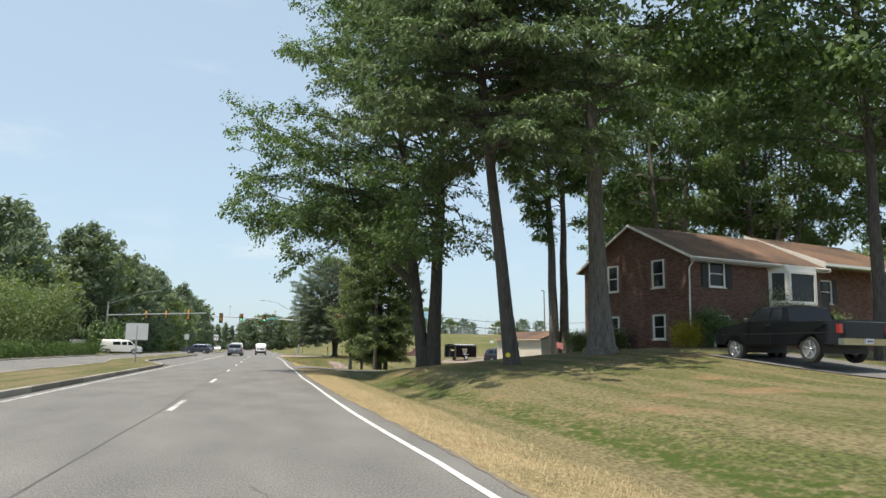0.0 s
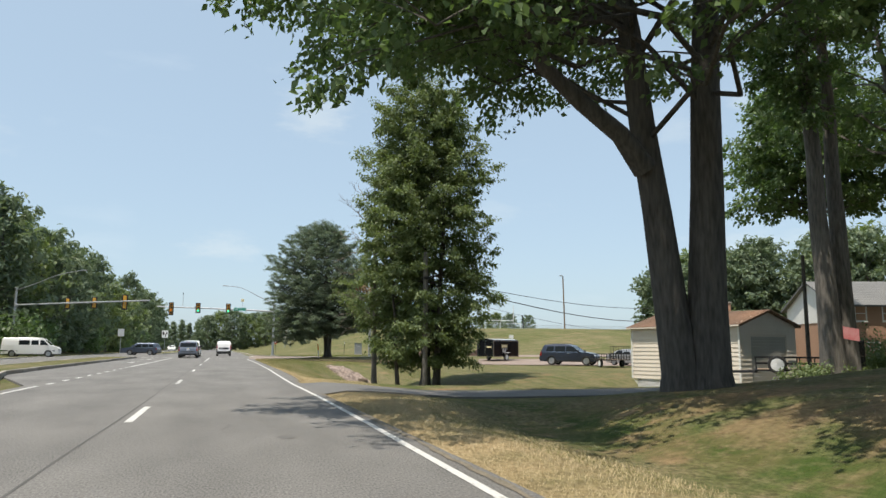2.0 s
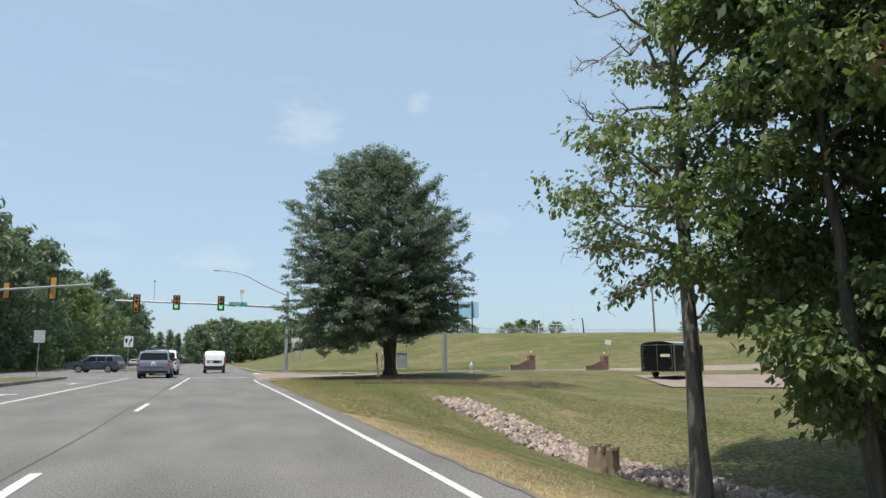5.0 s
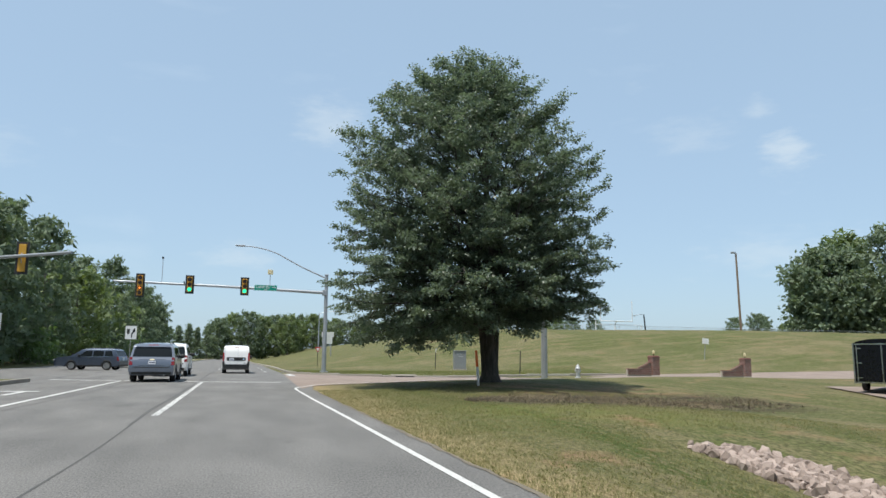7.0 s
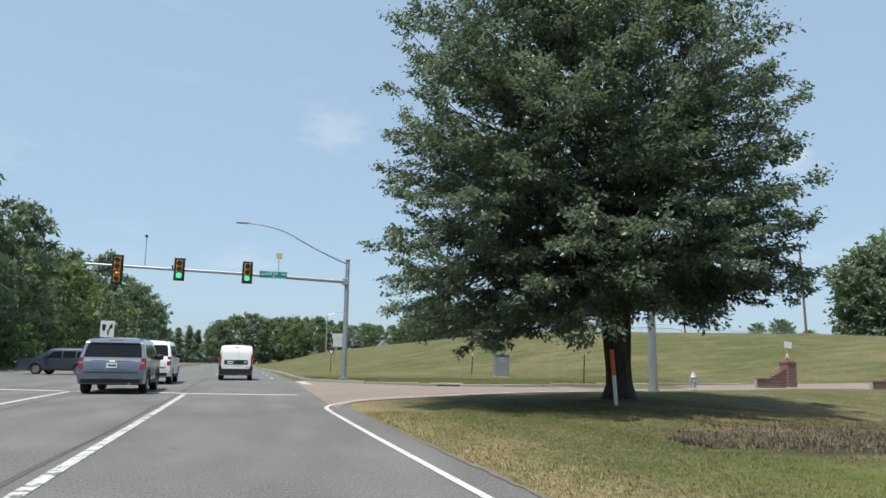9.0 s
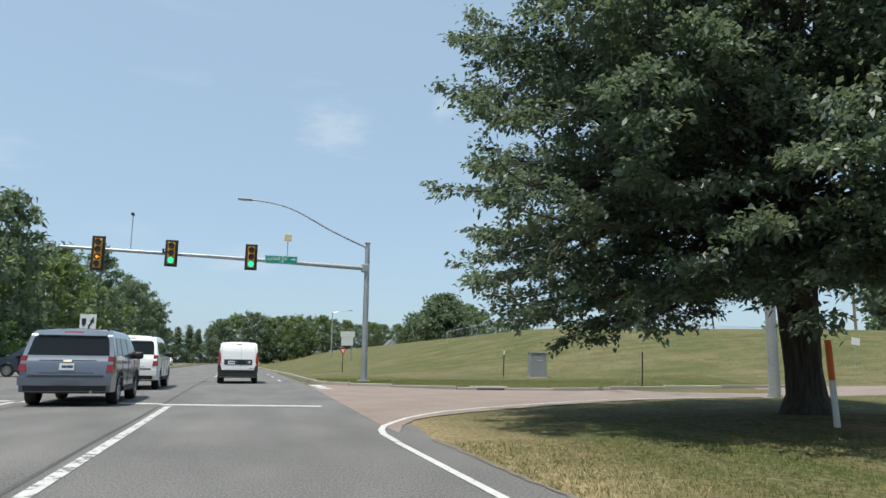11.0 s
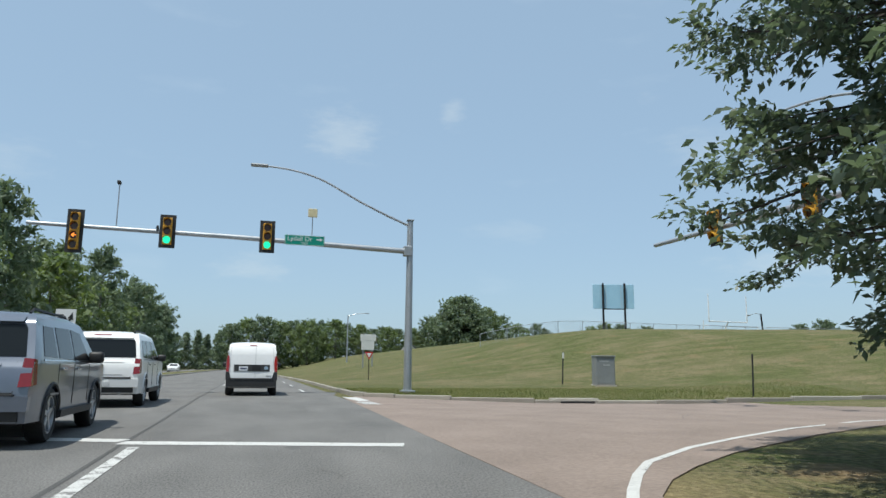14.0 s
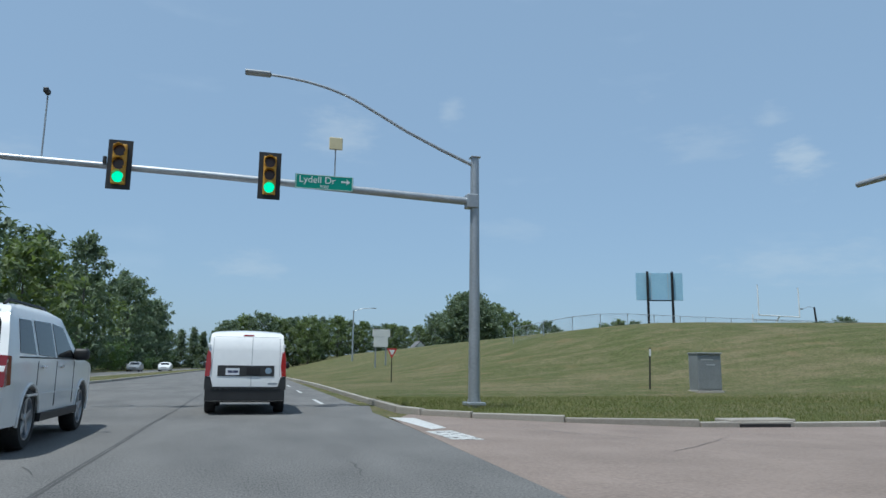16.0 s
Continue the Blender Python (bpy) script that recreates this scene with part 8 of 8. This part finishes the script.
fl = thing("field_lamp", "short leaning lamp post with a curved arm by the field", "street lamp", pose(64.9, 176.5, ground_z(64.9, 176.5), 0, -5, 0))
part("pole", piped([(0, 0, -0.3), (0, 0, 3.75)], [0.13, 0.11], 8), M["black_metal"], fl)
part("lamp_arm", piped([(0, 0, 3.65), (-0.7, 0, 3.85), (-1.7, 0, 3.7)], 0.035, 6), M["galv"], fl)
part("lamp_head", boxed((-1.85, 0, 3.65), (0.4, 0.22, 0.16), bevel=0.04), M["steel"], fl)

# chain-link fence along the hill's crest
fence = thing("chain_link_fence", "galvanised chain-link fence along the hill crest", "fence")
fpts = [(12 + 3.0 * i, 160 + 6 * math.sin(min(1.0, i / 12) * 1.4)) for i in range(3, 40)]
for i, (x, y) in enumerate(fpts):
    z = ground_z(x, y)
    part("fence_post", piped([(x, y, z - 0.1), (x, y, z + 1.25)], 0.035, 6), M["galv"], fence)
rail = bmesh.new()
mesh_wire = bmesh.new()
for (x0, y0), (x1, y1) in zip(fpts, fpts[1:]):
    a, b = Vector((x0, y0, ground_z(x0, y0))), Vector((x1, y1, ground_z(x1, y1)))
    pipe(rail, [a + Vector((0, 0, 1.22)), b + Vector((0, 0, 1.22))], 0.025, 5)
    for k in range(14):
        u, v = k / 14, min(1.0, (k + 5) / 14)
        pipe(mesh_wire, [a.lerp(b, u) + Vector((0, 0, 0.05)), a.lerp(b, v) + Vector((0, 0, 1.2))], 0.004, 3, caps=False)
        pipe(mesh_wire, [a.lerp(b, u) + Vector((0, 0, 1.2)), a.lerp(b, v) + Vector((0, 0, 0.05))], 0.004, 3, caps=False)
part("top_rail", rail, M["galv"], fence)
part("wire_mesh", mesh_wire, M["galv"], fence)["kind"] = "stuff"

# stepped white sign board behind the shoulder of the hill, and a far white gable
mb = thing("sign_board", "white stepped sign board with rusty edges beyond the hill", "sign", pose(12.25, 176.0, ground_z(12.25, 176.0), 0, 0, 4))
part("panel", boxed((0.0, 0, 3.28), (1.75, 0.22, 0.72), bevel=0.015), M["white"], mb)
part("panel", boxed((-0.04, 0, 2.42), (1.42, 0.2, 1.0), bevel=0.015), M["white"], mb)
for x in (-0.55, 0.5):
    part("post", boxed((x, 0.02, 0.95), (0.12, 0.12, 2.1)), M["steel"], mb)
part("edge_strip", boxed((0.9, 0, 3.05), (0.06, 0.24, 0.5)), M["wood"], mb, "rusty brown edge")
part("edge_strip", boxed((-0.62, 0, 3.68), (0.4, 0.24, 0.06)), M["wood"], mb, "rusty brown edge")
gb = thing("far_gable", "small white gabled building far behind the hill", "building", pose(30.0, 235, 2.35))
part("wall", slabbed([(-1.35, 0, 0), (1.35, 0, 0), (1.35, 0, 2.0), (0, 0, 3.35), (-1.35, 0, 2.0)], (0, 4, 0)), M["white"], gb)
for sg in (-1, 1):
    part("roof", slabbed([(0, -0.2, 3.42), (sg * 1.55, -0.2, 1.88), (sg * 1.55, 4.2, 1.88), (0, 4.2, 3.42)], (0, 0, 0.1)), M["shingle_grey"], gb)

# utility poles and cables
up = thing("utility_pole", "weathered wooden utility pole inside the tree clump", "pole", Matrix.Translation(on_ground(9.75, 61.3)))
part("pole", piped([(0, 0, -0.4), (0, 0, 7.7)], [0.15, 0.12], 12), M["bark"], up, smooth=50)
part("cable_clamp", boxed((0.05, 0, 6.3), (0.34, 0.3, 0.16), bevel=0.03), M["black_metal"], up)
up2 = thing("utility_pole", "dark wooden utility pole behind the shed", "pole", Matrix.Translation(on_ground(38.8, 65.7)))
part("pole", piped([(0, 0, -0.4), (0, 0, 8.2)], [0.16, 0.12], 10), M["dark_bark"], up2)
for za, end, sag, r in ((6.35, (46.0, 88.5, 5.6), 0.8, 0.020), (6.2, (46.0, 90.0, 4.2), 0.9, 0.030), (5.6, (46.0, 91.0, 3.4), 1.0, 0.012)):
    a, b = Vector((9.75, 61.3, ground_z(9.75, 61.3) + za)), Vector(end)
    pts = [a.lerp(b, i / 14) - Vector((0, 0, sag * math.sin(math.pi * i / 14))) for i in range(15)]
    solo("cable", piped(pts, r, 5), M["wire"], "black overhead service cable to the tan house", "cable", group="overhead cables")

# reflector and flag on the trunks
rf = thing("tree_reflector", "round yellow reflector nailed to a tree trunk", "reflector", pose(9.68, 24.92, 1.14, 90, 0, -25))
part("disc", slabbed(ngon(18, 0.10), (0, 0, 0.02)), M["yellow"], rf)
fg = thing("garden_flag", "small red and white striped flag on a tree", "flag", pose(20.2, 44.7, ground_z(20.2, 44.7) + 1.9, 0, 0, -35))
part("stick", piped([(0, 0.25, -0.2), (0, -0.3, 0.35)], 0.012, 5), M["wood"], fg)
bm = bmesh.new()
for k in range(7):
    slab(bm, [(0.02, -0.3, 0.32 - 0.06 * k), (0.5, -0.35, 0.22 - 0.06 * k), (0.5, -0.35, 0.16 - 0.06 * k), (0.02, -0.3, 0.26 - 0.06 * k)], (0, 0.008, 0))
part("cloth", bm, M["flag"], fg)

stump = thing("tree_stump", "cut grey tree stump beside the rocks", "stump", Matrix.Translation(on_ground(8.3, 71.0)))
part("bole", piped([(0, 0, -0.2), (0, 0, 0.12), (0.02, 0, 0.50)], [0.46, 0.36, 0.33], 14), M["wood"], stump)
part("cut_face", slabbed(ngon(14, 0.31, 0.502), (0, 0, 0.008)), M["wood"], stump)
for k in range(9):
    a = k * math.tau / 9
    part("splinter", boxed((0.29 * math.cos(a) + 0.02, 0.29 * math.sin(a), 0.53), (0.09, 0.12, 0.05 + 0.11 * abs(math.sin(2.3 * k))), bevel=0.01), M["wood"], stump)


# ---- shrubs and hedge ----
def shrub(name, label, x, y, w, d, h, leaf, seed, size=0.09, n=4200, z=None, group=""):
    rs = np.random.RandomState(seed)
    g = ground_z(x, y) if z is None else z
    root = thing(name, label, "shrub", Matrix.Translation((x, y, g)), group)
    k = 40
    c = np.stack([(rs.random(k) - 0.5) * w * 0.75, (rs.random(k) - 0.5) * d * 0.75, h * (0.18 + 0.7 * rs.random(k))], 1)
    wood = bmesh.new()
    for q in c[:14]:
        pipe(wood, [(0, 0, -0.05), (q[0] * 0.5, q[1] * 0.5, q[2] * 0.6), tuple(q)], [0.03, 0.02, 0.008], 5, caps=False)
    part("stem", wood, M["bark"], root)
    quads_object("foliage", leaf_points(rs, c, np.full(k, min(w, d, h) * 0.36), n // k, size, 0.9), leaf, root)
    return root


shrub("yellow_bush", "golden-yellow rounded bush at the house corner", 20.0, 28.2, 1.25, 1.2, 1.15, M["bush_yellow"], 1, 0.07, 5000)
shrub("dark_shrub", "dark evergreen shrub against the brick front wall", 21.5, 28.0, 2.0, 1.4, 1.9, M["leaf_dark"], 2, 0.09, 7000)
shrub("dark_shrub", "dark evergreen shrub beside the front window", 24.6, 28.6, 1.8, 1.3, 1.7, M["leaf_dark"], 3, 0.09, 5000)
shrub("tall_shrub", "tall airy shrub before the bay window", 25.4, 28.2, 2.4, 1.4, 3.4, M["leaf"], 4, 0.08, 1500)
shrub("dark_shrub", "dark shrub near the front door", 30.2, 30.0, 2.4, 1.4, 1.9, M["leaf_dark"], 5, 0.09, 5000)
shrub("low_shrub", "low green shrub below the gable window", 18.6, 33.2, 1.3, 1.5, 1.1, M["leaf"], 6, 0.08, 4000)
shrub("low_shrub", "low green shrub below the gable window", 17.9, 36.0, 1.4, 1.7, 1.2, M["leaf"], 7, 0.08, 4000)
shrub("flower_bed", "flower bed greenery round the twin trees", 20.2, 45.4, 4.2, 2.0, 0.8, M["leaf_light"], 8, 0.09, 6000)
shrub("flower_bed", "tall weeds beside the open trailer", 23.6, 46.4, 2.6, 1.6, 1.3, M["leaf"], 9, 0.1, 4000)
shrub("dark_shrub", "dark shrub behind the twin trees", 27.5, 49.5, 3.0, 2.0, 2.2, M["leaf_dark"], 10, 0.1, 5000)

rs = np.random.RandomState(12)
hedge = thing("hedge", "clipped dark green hedge beside the far carriageway", "hedge", Matrix.Translation((-21.5, 0, 0.05)))
hc = np.stack([(rs.random(900) - 0.5) * 2.2, 48 + 54 * rs.random(900), 0.15 + 1.15 * rs.random(900)], 1)
quads_object("foliage", leaf_points(rs, hc, np.full(900, 0.42), 26, 0.14, 0.8), M["hedge"], hedge)["kind"] = "stuff"
stems = bmesh.new()
for k in range(50):
    y = 48.5 + 53 * k / 49
    pipe(stems, [(0, y, -0.1), (0.1 * math.sin(k), y + 0.1, 0.9)], [0.04, 0.015], 5)
part("stem", stems, M["bark"], hedge)["kind"] = "stuff"
for k, (x, y, w) in enumerate(((-27, 76, 8), (-28, 86, 8), (-26.5, 95, 7), (-29, 66, 8), (-30, 56, 8))):
    shrub("small_tree", "spreading light green tree behind the hedge", x, y, w, w, 7.6, M["leaf_light"], 20 + k, 0.24, 11000, group="light trees behind the hedge")

# understorey at the foot of the wood
for k in range(16):
    y = 122 + 13 * k
    shrub("understorey", "dark undergrowth at the edge of the wood", -23.5 - 2.5 * (k % 3), y, 6, 12, 4.5, M["leaf_dark"], 40 + k, 0.4, 2600, group="undergrowth of the wood")


# ---- riprap ----
rip = thing("riprap", "pale pinkish rock lining along the ditch", "rocks")
rr = random.Random(6)
stones = []
for k in range(6):
    bm = bmesh.new()
    bmesh.ops.create_icosphere(bm, subdivisions=1, radius=1.0)
    for v in bm.verts:
        v.co *= rr.uniform(0.72, 1.15)
    stones.append(link_mesh("rock", bm, M["rock"]))
line = [(7.85, 81.3), (8.2, 80.2), (8.6, 78.0), (8.8, 75.0), (9.0, 71.5), (9.3, 68.0), (9.7, 65.0)]


def rock_place():
    u = rr.random() * (len(line) - 1)
    j = int(u)
    x = line[j][0] + (line[j + 1][0] - line[j][0]) * (u - j) + rr.uniform(-1, 1) * (0.4 + 0.28 * min(u, 1.5) - 0.09 * max(u - 3.0, 0))
    y = line[j][1] + (line[j + 1][1] - line[j][1]) * (u - j) + rr.gauss(0, 0.2)
    s = rr.uniform(0.06, 0.145)
    m = pose(x, y, ground_z(x, y) + s * rr.uniform(-0.25, 0.4), rr.uniform(0, 360), rr.uniform(0, 360), rr.uniform(0, 360))
    return y, m @ Matrix.Diagonal((s * rr.uniform(0.9, 1.5), s, s * rr.uniform(0.6, 0.9), 1))


heap_v, heap_f, single = [], [], 0
for k in range(2300):
    y, m = rock_place()
    me = rr.choice(stones)
    if y < 73.5 and single < 290:
        ob = new("rock", me)
        ob.parent, ob.matrix_basis = rip, m
        single += 1
    else:
        base = len(heap_v)
        heap_v += [m @ v.co for v in me.vertices]
        heap_f += [[base + i for i in p.vertices] for p in me.polygons]
M["rock_fill"] = mat("riprap_heap", (0.205, 0.158, 0.132), (0.375, 0.300, 0.260), 0.9, (1.5, 14), 0.5, 0.6, 20, island=0.45)
hm2 = bpy.data.meshes.new("rock_fill")
hm2.from_pydata([tuple(v) for v in heap_v], [], heap_f)
hm2.materials.append(M["rock_fill"])
ob = new("rock_fill", hm2)
ob.parent = rip
ob["kind"] = "stuff"


# ---- grass blades beside the road ----
def blades(name, n, area, lo, hi, material, seed, label, wide=1.0, tuft=0):
    rs = np.random.RandomState(seed)
    x0, x1, y0, y1 = area
    x = x0 + (x1 - x0) * rs.random(n) ** 1.4
    y = y0 + (y1 - y0) * rs.random(n)
    if name == "dead_grass":
        y = 90.6 + 0.17 * (x - 9.0) + 1.15 * rs.normal(size=n) * np.minimum(1.0, (x - x0 + 0.6) / 3.5)
    if tuft:
        x, y = np.repeat(x[::tuft], tuft)[:n] + 0.035 * rs.normal(size=n), np.repeat(y[::tuft], tuft)[:n] + 0.035 * rs.normal(size=n)
    z = np.array([ground_z(a, b) for a, b in zip(x, y)])
    keep = ~((y > 43.7) & (y < 49.0) & (x > 2)) & ~((x > 7.4) & (x < 11.6) & (y > 61) & (y < 83) & (x > 7.4)) & ~((y > 97) & (y < 112) & (x < 2.6 + (y - 97) * 1.5)) & ~((y > 58) & (rs.random(len(x)) > np.exp(-((x - 2.45) / 1.0) ** 2) * (x > 2.42)) & (lo == 0.02)) & ~((np.abs(y - 90.6 - 0.17 * (x - 9.0)) < 1.8) & (x > 6.6) & (rs.random(len(x)) < 0.9) & (name != "dead_grass")) & ~((x > 8.6) & (np.abs(y - 95.9 - 0.1 * (x - 11)) < 0.9)) & ~((y > 112) & (y < 119.45 + 0.5 * np.maximum(0, 9.3 - x)))
    x, y, z = x[keep], y[keep], z[keep]
    n = len(x)
    h = (lo + (hi - lo) * rs.random(n)) * (0.6 + 0.8 * rs.random(n))
    a = rs.random(n) * math.tau
    w = (0.0016 + 0.0016 * rs.random(n)) * wide
    p = np.stack([x, y, z], 1)
    s = np.stack([np.cos(a), np.sin(a), np.zeros(n)], 1) * w[:, None]
    tip = p + np.stack([np.cos(a + 1.3) * h * 0.8, np.sin(a + 1.3) * h * 0.8, h], 1)
    ob = quads_object(name, np.stack([p - s, p + s, tip], 1), material, n=3)
    return tagged(ob, label, "grass", kind="stuff")


M["blade_dry"] = mat("blade_dry", (0.33, 0.265, 0.145), (0.56, 0.455, 0.275), 0.9, (0.4, 5), island=0.5)
M["blade_green"] = mat("blade_green", (0.12, 0.14, 0.035), (0.28, 0.25, 0.09), 0.85, (0.4, 5), island=0.5, translucent=(0.12, 0.16, 0.03))
blades("verge_grass", 170000, (2.03, 4.8, 0, 106), 0.02, 0.055, M["blade_dry"], 1, "dry straw-coloured grass along the road edge")
blades("lawn_blades", 60000, (3.4, 12.0, 0, 72), 0.015, 0.045, M["blade_green"], 2, "short green lawn grass beyond the verge")
M["blade_tuft"] = mat("blade_tuft", (0.095, 0.108, 0.036), (0.300, 0.268, 0.120), 0.85, (0.9, 6), 0.3, island=0.5, translucent=(0.16, 0.17, 0.05))
M["blade_dead"] = mat("blade_dead", (0.045, 0.038, 0.026), (0.235, 0.190, 0.120), 0.9, (0.8, 6), 0.3, island=0.5)
blades("tufted_grass", 150000, (2.5, 14.0, 73, 97), 0.018, 0.046, M["blade_tuft"], 3, "tufted olive grass on the corner lawn", 2.0, 4)
blades("dead_grass", 30000, (6.2, 18.0, 87.8, 91.6), 0.03, 0.095, M["blade_dead"], 4, "clumps of brown dead grass on the lawn bank", 2.4, 9)
M["blade_hill"] = mat("blade_hill", (0.09, 0.12, 0.03), (0.24, 0.22, 0.085), 0.85, (0.4, 5), island=0.5, translucent=(0.12, 0.16, 0.03))
blades("corner_grass", 60000, (4.2, 30.0, 119.6, 131), 0.05, 0.13, M["blade_hill"], 5, "longer unmown grass behind the corner kerb", 2.5)
sp = thing("signal_pole", "second galvanised pole with a signal at the side street", "traffic signal", pose(-26.7, 141.0, 0.1))
part("pole", piped([(0, 0, -0.1), (0, 0, 6.6)], [0.13, 0.1], 10), M["galv"], sp)
part("housing", boxed((-0.4, -0.1, 5.6), (0.8, 0.4, 1.0), bevel=0.03), M["signal_yellow"], sp)
part("backplate", boxed((-0.4, 0.12, 5.6), (0.95, 0.02, 1.2)), M["black"], sp)
